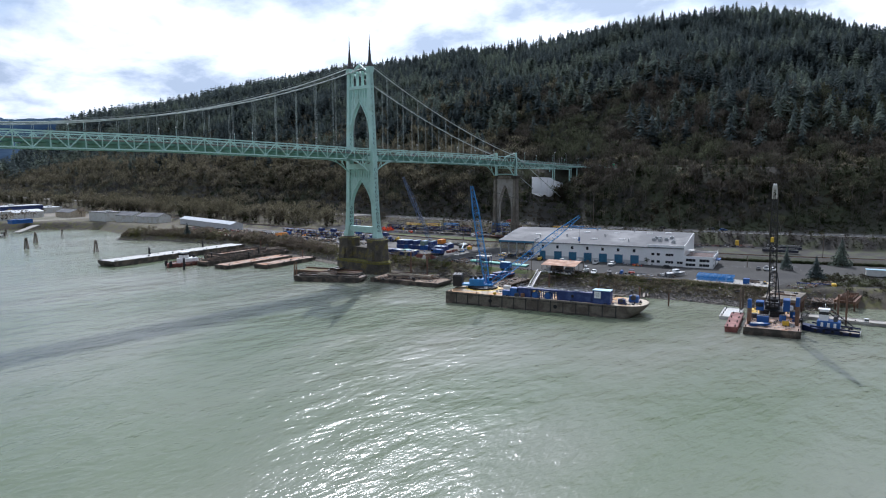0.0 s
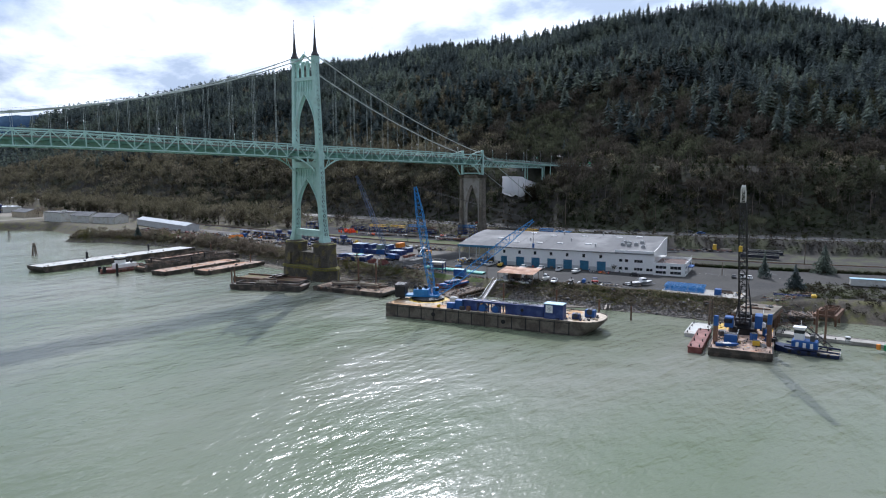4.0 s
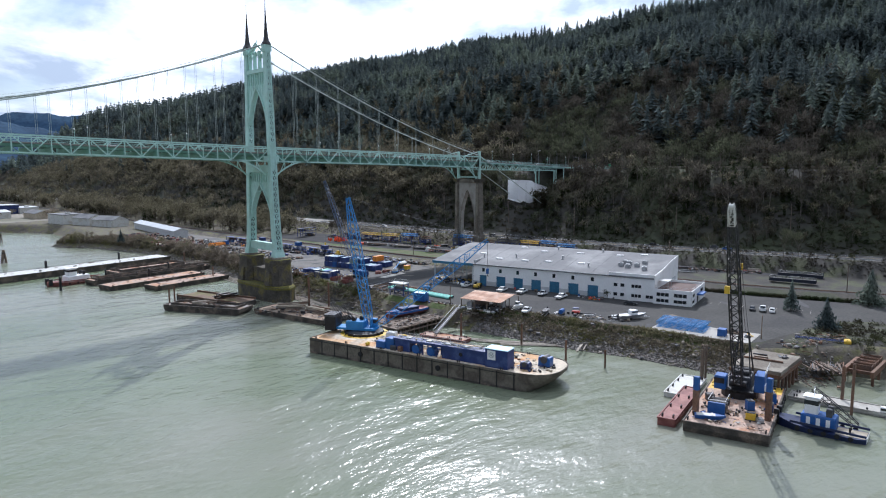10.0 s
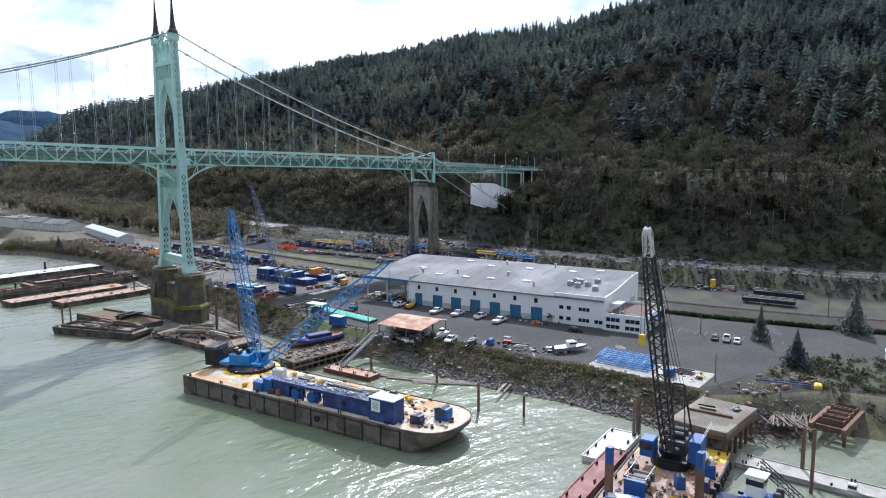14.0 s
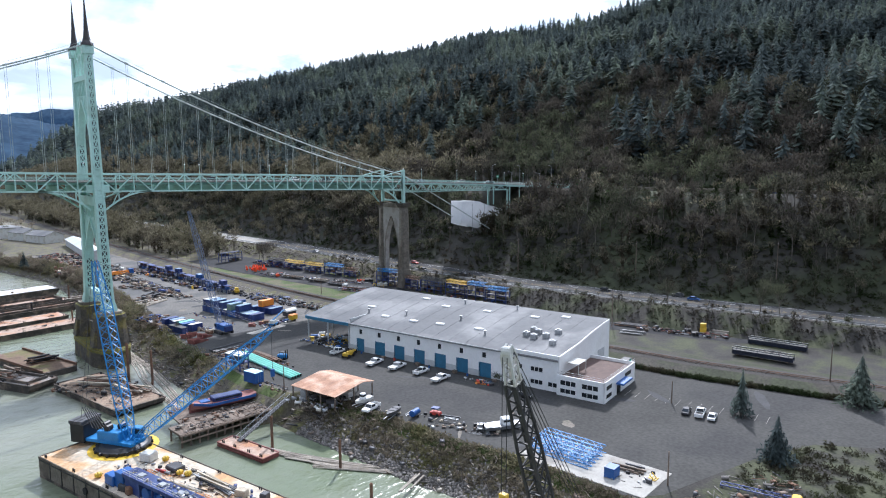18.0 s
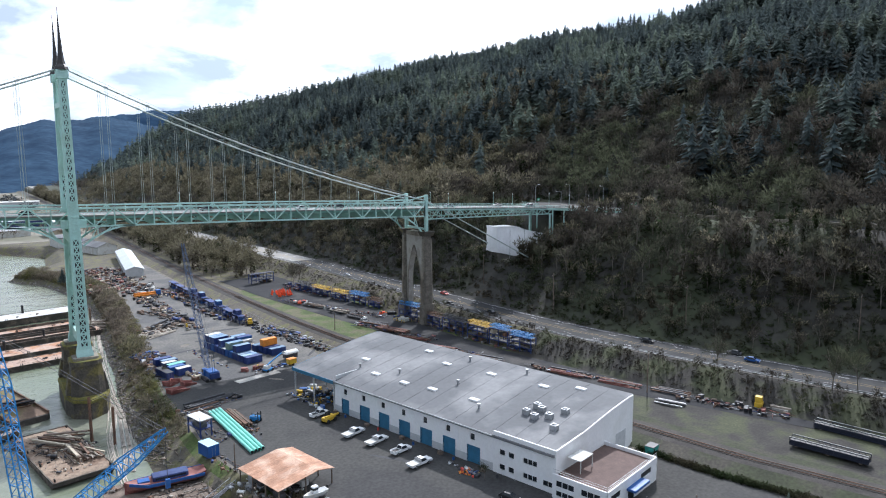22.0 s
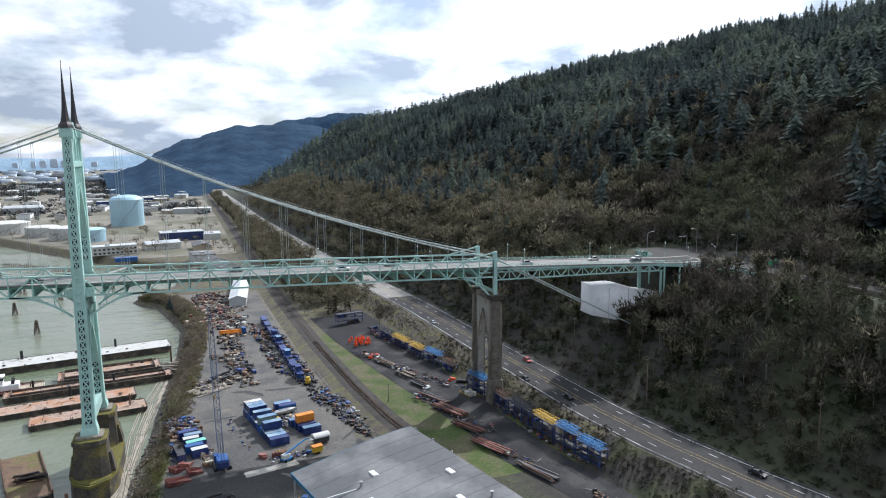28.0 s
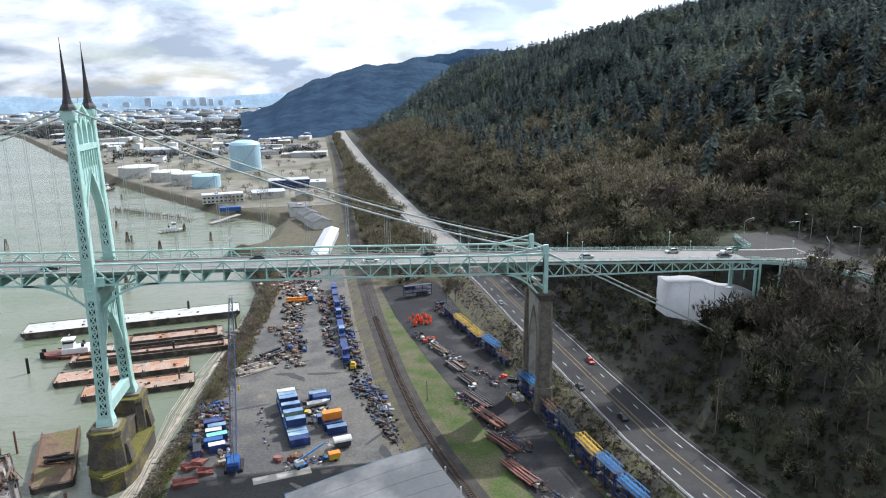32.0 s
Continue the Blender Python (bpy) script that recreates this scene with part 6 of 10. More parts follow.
part("painted_edge", Shape().box(26, 12, .035, 34.5, 16.6, .05).box(29, .4, .035, 34.6, 4.5, .05).box(18, 10.5, .035, 25, 11.3, .05).moved(pose(0, 0, 2.4)), YELLOW, derrick, "yellow painted deck edge")
heap("chain_heap", *on_db(9.5, 8.2), 40, 2.2, 2, 9, [RUST, BLACKM], "rusty chain and hose coiled on the deck", "chain", 11, (.06, .12), .5, True, 1)
clutter("deck_gear", *on_db(31, 9), 14, 6, 12, 14, [YELLOW, DKGREY, BLACKM, TAN, OFFW], "ropes and gear round the crane", 12, .8)
for k in range(7):
    f_ = part("tyre_fender", Shape().rod((15 + k * 2.6, -.1, 1.4), (15 + k * 2.6, -.55, 1.4), .75, 14), RUBBER, derrick)
barge("red_pontoon", -16.0, -200.3, 13.0, 25, 3.8, 1.7, "long maroon steel pontoon beside the derrick barge", REDOX, REDOX, (.3, .3), category="pontoon")
barge("white_pontoon", 3.0, -194.8, 12.0, 17, 6.5, 1.0, "pale grey flat pontoon with yellow bollards", OFFW, OFFW, (.3, .3), category="pontoon")
barge("floating_dock", 20.6, -211.5, -82.0, 56, 5.2, .9, "long concrete floating dock with a yellow end", CONC_L, CONC_L, (.2, .2), category="dock")
barge("red_float", -1.6, -101.9, -77, 17, 4.8, 1.0, "small rusty float below the gangway", REDOX, RUSTDECK, (.3, .3), category="pontoon")


def tug(x, y, turn, L, hullm, housem, label, stack):
    t = thing("tugboat", (x, y, 0), label, "tugboat", turn=turn)
    rings = []
    for s, w, top in ((0, .75, 1.1), (.1, .95, 1.0), (.5, 1.0, 1.1), (.75, .9, 1.5), (.92, .5, 2.0), (1, .08, 2.3)):
        xx = -L / 2 + L * s
        w = w * L * .18
        rings.append([(xx, -w, top), (xx, -w * .8, -1.5), (xx, w * .8, -1.5), (xx, w, top)])
    h_ = part("hull", Shape().loft(rings), hullm, t)
    part("bulwark", Shape().beam((-L * .5, -L * .15, 1.7), (L * .3, -L * .17, 2.1), .15, .5).beam((-L * .5, L * .15, 1.7), (L * .3, L * .17, 2.1), .15, .5), hullm, h_)
    for k in range(5):
        for s in (-1, 1):
            part("tyre_fender", Shape().rod((-L * .35 + k * L * .14, s * L * .185, .9), (-L * .35 + k * L * .14, s * (L * .185 + .25), .9), .5, 12), RUBBER, h_)
    part("aft_deck", Shape().box(-L * .49, -L * .13, 1.02, -L * .18, L * .13, 1.12), TAN, t, "pale worn deck")
    part("transom", Shape().box(-L * .5 - .08, -L * .13, .3, -L * .5 + .02, L * .13, 1.3), OFFW, t)
    d_ = part("deck_house", Shape().box(-L * .18, -L * .11, 1.4, L * .2, L * .11, 4.0, .25), housem, t)
    for k in range(3):
        for s in (-1, 1):
            part("house_door", Shape().box(-L * .12 + k * 1.9, s * L * .11 - .03, 1.7, -L * .12 + k * 1.9 + .8, s * L * .11 + .03, 3.5), WHITE, d_)
    p_ = part("pilot_house", Shape().box(L * .02, -L * .075, 4.0, L * .17, L * .075, 7.6, .3), WHITE, t, "white wheelhouse")
    part("wheelhouse_window", Shape().box(L * .02 - .03, -L * .077, 6.0, L * .17 + .03, L * .077, 7.0), GLASSD, p_)
    part("wheelhouse_roof", Shape().box(L * .0, -L * .085, 7.6, L * .19, L * .085, 7.8, .05), WHITE, p_)
    for s in (-1, 1):
        part("exhaust_stack", Shape().box(-L * .1 - .6, s * L * .06 - .5, 4.0, -L * .1 + .6, s * L * .06 + .5, 5.8, .2), stack, t)
    part("radar_mast", Shape().rod((L * .08, 0, 7.8), (L * .08, 0, 9.8), .08, 6).beam((L * .08, -.9, 9.2), (L * .08, .9, 9.2), .12), WHITE, t)
    for s in (-1, 1):
        part("push_knee", Shape().box(L * .44, s * L * .07 - .4, .5, L * .5, s * L * .07 + .4, 3.6, .1), BLACKM, t)
    part("tow_bitt", Shape().rod((-L * .32, -.8, 1.4), (-L * .32, -.8, 2.5), .2, 8).rod((-L * .32, .8, 1.4), (-L * .32, .8, 2.5), .2, 8).rod((-L * .32, -1.1, 2.1), (-L * .32, 1.1, 2.1), .14, 8), BLACKM, t)
    return t


tug(4.2, -223.6, 97, 18, TUGNAVY, BLUE, "blue tugboat with a tall white wheelhouse", DKGREY)
tug(-47.5, 98.5, 189, 28, REDOX, WHITE, "white and maroon tugboat with black stacks", BLACKM)
sh = thing("boarding_ramp", (8.6, -222.5, 1), "dark lattice ramp leaning beside the tug", "ramp", turn=100)
lattice(sh, (-7, 0, .2), (2, 0, 7), 1.0, 1.2, 1.0, 10, .07, BLACKM, "lattice_frame")

# ---- concrete dock, timber slip, gangway ----
dk = thing("concrete_dock", (20.3, -209.6, 0), "concrete loading dock on rusty steel piles", "dock", turn=4)
part("slab", Shape().box(0, 0, 5.6, 18.5, 12.0, 6.5, .1), CONC, dk)
part("edge_beam", Shape().box(-.3, -.3, 4.8, .3, 12.3, 5.6).box(0, -.35, 4.8, 18, .1, 5.6), RUST, dk)
for k in range(6):
    for v in (.5, 5.8, 11.4):
        part("pile_shaft", Shape().rod((.6 + k * 3.2, v, -4), (.6 + k * 3.2, v, 5.6), .35, 8), RUST, dk)
heap("beam_on_dock", 28.5, -203, 6.52, 100, 11, .5, 1, [RUST], "long rusty steel beam on the dock", "steel pile", 20, (.22, .25), 0)
heap("beam_on_dock", 30.5, -201, 6.52, 105, 4, 1.4, 3, [RUST, DKGREY], "short steel beams on the dock", "steel pile", 21, (.15, .2), .1)
clutter("rope_bundle", 34, -205, 6.52, 0, 2, 2, 5, [DKGREY, GREYM], "tangle of grey gear on the dock", 22, .6)

sl = thing("timber_slip", (-9.0, -97.6, 0), "old timber slipway on rows of dark posts", "slipway", turn=4)
part("timber_deck", Shape().box(0, 0, 3.0, 26, 6.5, 3.4), TIMBER, sl)
for k in range(13):
    part("plank", Shape().box(k * 2.0 + .05, -.2, 3.4, k * 2.0 + 1.9, 6.7, 3.5), TIMBER, sl)
for k in range(12):
    for v in (.2, 6.3):
        part("timber_post", Shape().rod((.5 + k * 2.25, v, -4), (.5 + k * 2.25, v, 3.0), .26, 7), TIMBER, sl)
for v in (-.25,):
    part("waler", Shape().box(0, v - .3, 1.6, 26, v, 1.95).box(0, v - .3, 3.0, 26, v, 3.4), TIMBER, sl)
sl2 = thing("timber_slip", (-6, -90.5, 0), "timber staging under the old boat", "slipway", turn=-2)
part("timber_deck", Shape().box(0, 0, 2.9, 23, 12.5, 3.3), TIMBER, sl2)
for k in range(11):
    part("timber_post", Shape().rod((.5 + k * 2.1, .3, -4), (.5 + k * 2.1, .3, 2.9), .26, 7), TIMBER, sl2)
ob = thing("old_boat", (7.5, -84.8, 3.3), "old boat with blue topsides and red bottom on the slip", "boat", turn=176)
rings = []
for s, w, top in ((0, .7, 2.4), (.15, .95, 2.1), (.5, 1.0, 2.0), (.8, .75, 2.3), (.95, .3, 2.7), (1, .05, 2.9)):
    xx = -9 + 18 * s
    w *= 2.6
    rings.append([(xx, -w, top), (xx, -w * .85, 1.0), (xx, -.3, 0), (xx, .3, 0), (xx, w * .85, 1.0), (xx, w, top)])
part("hull", Shape().loft(rings), REDOX, ob)
for s in (-1, 1):
    part("hull_stripe", Shape().beam((-8.6, s * 2.5, 1.9), (4, s * 2.62, 1.8), .15, .7).beam((4, s * 2.62, 1.8), (8, s * .9, 2.4), .15, .7), BLUE, ob)
part("cabin", Shape().box(-5, -1.6, 2.0, 3, 1.6, 3.2, .2), NAVY, ob)
part("cabin_window", Shape().box(-4.4, -1.63, 2.5, 2.4, 1.63, 2.9), GLASSD, ob)
part("hatch_cover", Shape().box(3.6, -1.1, 2.1, 6.2, 1.1, 2.6, .1), BLUE, ob)
gw = thing("gangway", (0, 0, 0), "grey aluminium gangway leading down to the float", "gangway")
p0, p1 = Vector((19.0, -99.8, 6.75)), Vector((2.4, -105.4, 1.3))
sd = Vector((.32, -.95, 0)) * .9
part("walkway", Shape().beam(p0, p1, 1.5, .15), DKGREY, gw)
for s in (-1, 1):
    rl = Shape().beam(p0 + sd * s + Vector((0, 0, 1.1)), p1 + sd * s + Vector((0, 0, 1.1)), .09)
    for k in range(13):
        a = p0.lerp(p1, k / 12) + sd * s
        rl.beam(a, a + Vector((0, 0, 1.1)), .07)
        if k < 12:
            rl.beam(a, p0.lerp(p1, (k + 1) / 12) + sd * s + Vector((0, 0, 1.1)), .05)
    part("side_truss", rl, GREYM, gw)

# piles standing in the water
for x, y, h, r in ((-2.6, -37.7, 13, .45), (2.5, -44, 11, .4), (-39.5, 8.5, 7.5, .35), (-36, 11.5, 7.5, .35), (8, -112, 8, .35), (14, -133, 7, .35), (7, -155, 7, .35),
                   (19.8, -225.6, 12, .34), (27.2, -221.6, 9, .4), (-50, 140, 7, .7), (-10, 147, 7, .6), (17, 120, 7, .45), (-60, 80, 6.5, .6), (-20, 78, 6, .6), (4, 58, 6.5, .35), (-5, 90, 6, .5), (-36, 92, 6, .5), (12, -165, 5, .3)):
    pile(x, y, -4, h, r, RUST if r < .5 else BLACKM, "tall round mooring pile standing in the river")
for x, y, h in ((18, -190.5, 9), (19.5, -191, 10), (20.5, -189.8, 9)):
    pile(x, y, -3, h, .3, TIMBER, "dark timber pile in a cluster by the bank", "pile cluster")
for x, y in ((-55.8, 203.2), (-93, 339), (-79, 261.3), (-60, 300), (-175, 330), (-260, 300)):
    dl = thing("pile_dolphin", (x, y, 0), "weathered timber dolphin of leaning piles", "dolphin", "river dolphins")
    for k in range(7):
        a = k * math.tau / 7
        part("timber", Shape().rod((2.0 * math.cos(a), 2.0 * math.sin(a), -3), (.5 * math.cos(a), .5 * math.sin(a), 8), .24, 6), TIMBER, dl)
    part("binding", Shape().rod((0, 0, 5.8), (0, 0, 6.4), 1.0, 10), BLACKM, dl)

# ---- woods ----
rng = np.random.default_rng(7)


def conifer_template(tiers, arms, seed, droop=0.035):
    """A fir one unit high: short pointed boughs in many whorls round a thin stem."""
    r = np.random.default_rng(seed)
    v, t = [], []
    for k in range(tiers):
        f = k / tiers
        z = 0.10 + 0.86 * f
        rad = (0.225 * (1 - f) ** 0.8 + 0.012) * r.uniform(0.8, 1.15)
        for a in range(arms):
            th = (a + 0.5 * (k % 2) + r.uniform(-0.35, 0.35)) * 2 * np.pi / arms
            rr = rad * r.uniform(0.6, 1.2)
            w = 3.0 / arms
            n = len(v)
            zz = z + r.uniform(-0.025, 0.025)
            v += [(0, 0, zz + 0.085 * (1 - 0.4 * f)), (rr * np.cos(th - w) * 0.7, rr * np.sin(th - w) * 0.7, zz), (rr * np.cos(th) * 1.1, rr * np.sin(th) * 1.1, zz - droop), (rr * np.cos(th + w) * 0.7, rr * np.sin(th + w) * 0.7, zz)]
            t += [(n, n + 1, n + 2), (n, n + 2, n + 3)]
    n = len(v)
    v += [(0.014, 0, 0), (-0.007, 0.012, 0), (-0.007, -0.012, 0), (0, 0, 1.04)]
    t += [(n, n + 1, n + 3), (n + 1, n + 2, n + 3), (n + 2, n, n + 3)]
    return np.array(v), np.array(t), np.zeros(len(t), int)


def bare_template(seed, twigs=170, ivy=0, fine=1.0):
    """A leafless broadleaf tree one unit high: stem, fanning limbs and a domed haze of thin twigs; some wear ivy."""
    r = np.random.default_rng(seed)
    v, t, m = [], [], []

    def stick(p, q, r0, r1):
        d = (q - p) / np.linalg.norm(q - p)
        a = np.cross(d, (0.3, 0.9, 0.2))
        a /= np.linalg.norm(a)
        b = np.cross(d, a)
        n = len(v)
        for c, rr in ((p, r0), (q, r1)):
            for k in range(3):
                v.append(c + rr * (a * np.cos(k * 2.094) + b * np.sin(k * 2.094)))
        for k in range(3):
            j = (k + 1) % 3
            t.extend([(n + k, n + j, n + 3 + j), (n + k, n + 3 + j, n + 3 + k)])
            m.extend([1, 1])

    top = np.array((r.uniform(-0.05, 0.05), r.uniform(-0.05, 0.05), 0.5))
    stick(np.zeros(3), top, 0.017, 0.010)
    for k in range(8):
        th = k * 0.8 + r.uniform(-0.3, 0.3)
        p = top * r.uniform(0.5, 1.0)
        q = np.array((np.cos(th) * r.uniform(0.08, 0.25), np.sin(th) * r.uniform(0.08, 0.25), r.uniform(0.62, 0.9)))
        stick(p, q, 0.007, 0.003)
    lobes = [(np.array((r.normal(0, 0.13), r.normal(0, 0.13), r.uniform(0.45, 0.80))), r.uniform(0.13, 0.21)) for _ in range(7)]
    for k in range(twigs):
        c, rad = lobes[k % 7]
        d = r.normal(0, 1, 3)
        d[2] = d[2] * 0.9 + 0.25
        d /= np.linalg.norm(d)
        p = c + d * rad * r.uniform(0.35, 1.0)
        q = (d + np.array((0, 0, 0.5)) + r.normal(0, 0.25, 3)) * r.uniform(0.045, 0.11)
        side = np.cross(q, r.normal(0, 1, 3))
        side = side / (np.linalg.norm(side) + 1e-9) * r.uniform(0.012, 0.026) * fine
        n = len(v)
        v.extend([p - side, p + side, p + q])
        t.append((n, n + 1, n + 2))
        m.append(0)
    for k in range(ivy):
        z = r.uniform(0.05, 0.75)
        c = top * (z / 0.5) + r.normal(0, 0.035 + 0.03 * z, 3) * (1, 1, 0.3)
        n = len(v)
        for q in range(3):
            v.append(c + r.normal(0, 0.032, 3))
        t.append((n, n + 1, n + 2))
        m.append(2)
    return np.array(v), np.array(t), np.array(m)


def bush_template(seed, n=46, flat=0.8, leaf=0.16):
    r = np.random.default_rng(seed)
    v, t = [], []
    for k in range(n):
        d = r.normal(0, 1, 3)
        d[2] = abs(d[2]) * flat
        d /= np.linalg.norm(d)
        p = d * r.uniform(0.35, 0.95) * (0.5, 0.5, 0.75)
        a, b = r.normal(0, leaf, 3), r.normal(0, leaf * 0.6, 3)
        v += [p, p + a, p + b + d * 0.12]
        t.append((3 * k, 3 * k + 1, 3 * k + 2))
    return np.array(v), np.array(t), np.zeros(len(t), int)


def scatter(name, templates, places, sizes, materials, label, category, widen=(0.85, 1.2), low=0.0):
    """Many plants joined into one mesh."""
    V, T, M, base = [], [], [], 0
    pick = rng.integers(0, len(templates), len(places))
    ang = rng.uniform(0, 6.283, len(places))
    wid = rng.uniform(*widen, len(places))
    for p, s, k, a, w in zip(places, sizes, pick, ang, wid):
        v, t, m = templates[k]
        c, sn = np.cos(a) * s * w, np.sin(a) * s * w
        V.append(np.stack([v[:, 0] * c - v[:, 1] * sn + p[0], v[:, 0] * sn + v[:, 1] * c + p[1], v[:, 2] * s + p[2] - low], 1))
        T.append(t + base)
        M.append(m)
        base += len(v)
    ob = new(name, big_mesh(name, np.concatenate(V), np.concatenate(T), materials, np.concatenate(M)))
    return tagged(ob, label, category, kind="stuff")


def jitter_grid(d0, d1, y0, y1, step):
    d = np.arange(d0, d1, step)
    y = np.arange(y0, y1, step)
    D, Y = np.meshgrid(d, y)
    D, Y = D.ravel() + rng.uniform(-0.5, 0.5, D.size) * step, Y.ravel() + rng.uniform(-0.5, 0.5, D.size) * step
    X = D + hw(Y) + HWW + foot(Y)
    return D, X, Y


def patches(x, y, f=0.012, ph=0.0):
    return 0.5 + 0.25 * (np.sin(x * f + 1.3 + ph) * np.cos(y * f * 1.4 + ph) + np.sin(x * f * 2.7 + y * f * 1.9 + ph)) * 1.0


FIRS = [conifer_template(11, 7, s) for s in range(5)]
FIRS_FAR = [conifer_template(6, 5, s, 0.06) for s in range(10, 14)]
BARE = [bare_template(s, 200) for s in range(20, 25)] + [bare_template(s, 150, 120) for s in range(25, 28)]
BARE_MID = [bare_template(s, 90, 0, 1.5) for s in range(34, 39)]
BARE_FAR = [bare_template(s, 44, 0, 2.0) for s in range(30, 34)]
BUSHES = [bush_template(s, 60, 0.8, 0.13) for s in range(40, 45)]

# firs on the upper slope and the ridge
D, X, Y = jitter_grid(62, 790, -330, 900, 8.4)
keep = (rng.uniform(size=D.size) < np.clip((D - 90) / 150 + 0.75 * (patches(X, Y) - 0.5) + np.interp(Y, (100, 320), (0.0, 0.62)), 0.04, 0.97)) & ((D > 95) | (Y > 180))
Dk, Xk, Yk = D[keep], X[keep], Y[keep]
scatter("fir_forest", FIRS, np.stack([Xk, Yk, hill_z(Xk, Yk)], 1), rng.uniform(15, 31, len(Xk)), [CONIF], "dense dark fir forest covering the hillside", "forest", widen=(1.0, 1.5), low=0.6)
D, X, Y = jitter_grid(40, 900, 900, 1900, 12.5)
keep = rng.uniform(size=D.size) < np.clip((D - 30) / 60, 0.1, 0.97)
Dk, Xk, Yk = D[keep], X[keep], Y[keep]
scatter("fir_forest", FIRS_FAR, np.stack([Xk, Yk, hill_z(Xk, Yk)], 1), rng.uniform(20, 34, len(Xk)), [CONIF], "distant dark fir forest along the ridge", "forest", widen=(1.2, 1.6), low=0.6)
# leafless broadleaf woods on the lower slope
def road_clear(D, Y, wide=0.0):
    return ((D > 62 - wide) & (D < 75 + wide) & (Y < 34)) | ((D > 46) & (D < 86) & (Y > -13) & (Y < 44)) | ((D > 58) & (D < 82) & (Y > -36) & (Y < 0)) | ((np.abs(Y) < 13) & (D < 62))


# paler olive twigs upriver also stand for haze; near slope kept darker
for lo, hi, tone, kinds, label in ((-270, 110, TWIG, BARE, "grey-brown leafless broadleaf woods with ivy on the lower slope"), (110, 420, TWIG_O, BARE, "olive-brown leafless broadleaf woods on the lower slope"), (420, 1000, TWIG_O, BARE_MID, "olive-brown leafless woods further up the river")):
    D, X, Y = jitter_grid(7, 330, lo, hi, 6.0)
    keep = (rng.uniform(size=D.size) < np.clip(1.0 - (D - np.interp(Y, (150, 400), (120, 20))) / 200 + 0.5 * (patches(X, Y, 0.02, 2.0) - 0.5), 0.06, 0.85)) & ~road_clear(D, Y)
    Dk, Xk, Yk = D[keep], X[keep], Y[keep]
    size = rng.uniform(8, 18, len(Xk)) * np.where(Dk < 22, 0.55, 1.0) * np.where((Dk > 50) & (Dk < 64) & (Yk < 75), 0.6, 1.0)
    scatter("bare_woods", kinds, np.stack([Xk, Yk, hill_z(Xk, Yk)], 1), size, [tone, BARK, IVY], label, "woods", low=0.4)
D, X, Y = jitter_grid(-60, 60, 1000, 1600, 14.0)
keep = X > hw(Y) + HWW + 9
X, Y = X[keep], Y[keep]
scatter("bare_woods", BARE_FAR, np.stack([X, Y, hill_z(X, Y)], 1), rng.uniform(12, 20, len(X)), [TWIG, BARK], "distant leafless woods beside the highway", "woods", widen=(1.2, 1.6))
# tall olive-brown broadleaf trees along the foot of the slope, under the firs
D, X, Y = jitter_grid(10, 125, 60, 900, 12.0)
keep = (rng.uniform(size=D.size) < np.clip(1.25 * patches(X, Y, 0.022, 4.0) - 0.05, 0.15, 0.8)) & ~road_clear(D, Y)
Dk, Xk, Yk = D[keep], X[keep], Y[keep]
scatter("bare_woods", BARE, np.stack([Xk, Yk, hill_z(Xk, Yk)], 1), rng.uniform(13, 23, len(Xk)) * np.where(Dk < 22, 0.7, 1.0), [TWIG_O, BARK, IVY], "tall olive-brown leafless trees at the foot of the slope", "woods", widen=(1.0, 1.35))
D, X, Y = jitter_grid(45, 150, 130, 900, 13.0)
keep = rng.uniform(size=D.size) < np.clip(0.9 * patches(X, Y, 0.017, 1.0) - 0.15 + (D - 60) / 160, 0.03, 0.8)
Xk, Yk = X[keep], Y[keep]
scatter("fir_forest", FIRS, np.stack([Xk, Yk, hill_z(Xk, Yk)], 1), rng.uniform(12, 25, len(Xk)), [CONIF], "single firs standing among the leafless trees", "forest", widen=(1.0, 1.4), low=0.6)
# ivy-clad trees crowded on the slope below the hillside road
IVIED = [bare_template(s, 150, 420) for s in range(50, 54)]
D, X, Y = jitter_grid(9, 62, -280, 75, 7.5)
keep = (rng.uniform(size=D.size) < np.clip(1.5 * patches(X, Y, 0.03, 5.0) - 0.1, 0.15, 0.9)) & ~road_clear(D, Y)
Dk, Xk, Yk = D[keep], X[keep], Y[keep]
scatter("bare_woods", IVIED, np.stack([Xk, Yk, hill_z(Xk, Yk)], 1), rng.uniform(6, 12.5, len(Xk)) * np.where(Dk < 18, 0.6, 1.0), [TWIG_O, BARK, IVY], "ivy-clad leafless trees on the slope below the road", "woods", widen=(0.9, 1.3), low=0.3)
Xk, Yk = np.array((187.0, 190, 193.5, 197, 201, 205, 209, 213, 217)), np.array((-4.5, -7, -6, -8, -8.5, -11, -13, -17, -20))
gz = hill_z(Xk, Yk)
scatter("bare_woods", IVIED, np.stack([Xk, Yk, gz], 1), np.clip(np.linspace(42, 53, 9) - gz, 6, 14), [TWIG_O, BARK, IVY], "ivy-clad trees in front of the wrapped abutment", "woods", widen=(0.9, 1.2), low=0.3)
# low brush matting the bank above the highway
D, X, Y = jitter_grid(1, 58, -285, 130, 2.7)
keep = (rng.uniform(size=D.size) < 0.85) & ~road_clear(D, Y)
Xk, Yk = X[keep], Y[keep]
scatter("undergrowth", [bush_template(s, 34, 0.8, 0.2) for s in (70, 71, 72)], np.stack([Xk, Yk, hill_z(Xk, Yk)], 1), rng.uniform(0.8, 2.0, len(Xk)), [SLOPEB], "brown and olive brush matting the slope above the highway", "undergrowth", widen=(1.0, 1.8), low=0.2)
# undergrowth on the slope
D, X, Y = jitter_grid(4, 150, -260, 420, 4.1)
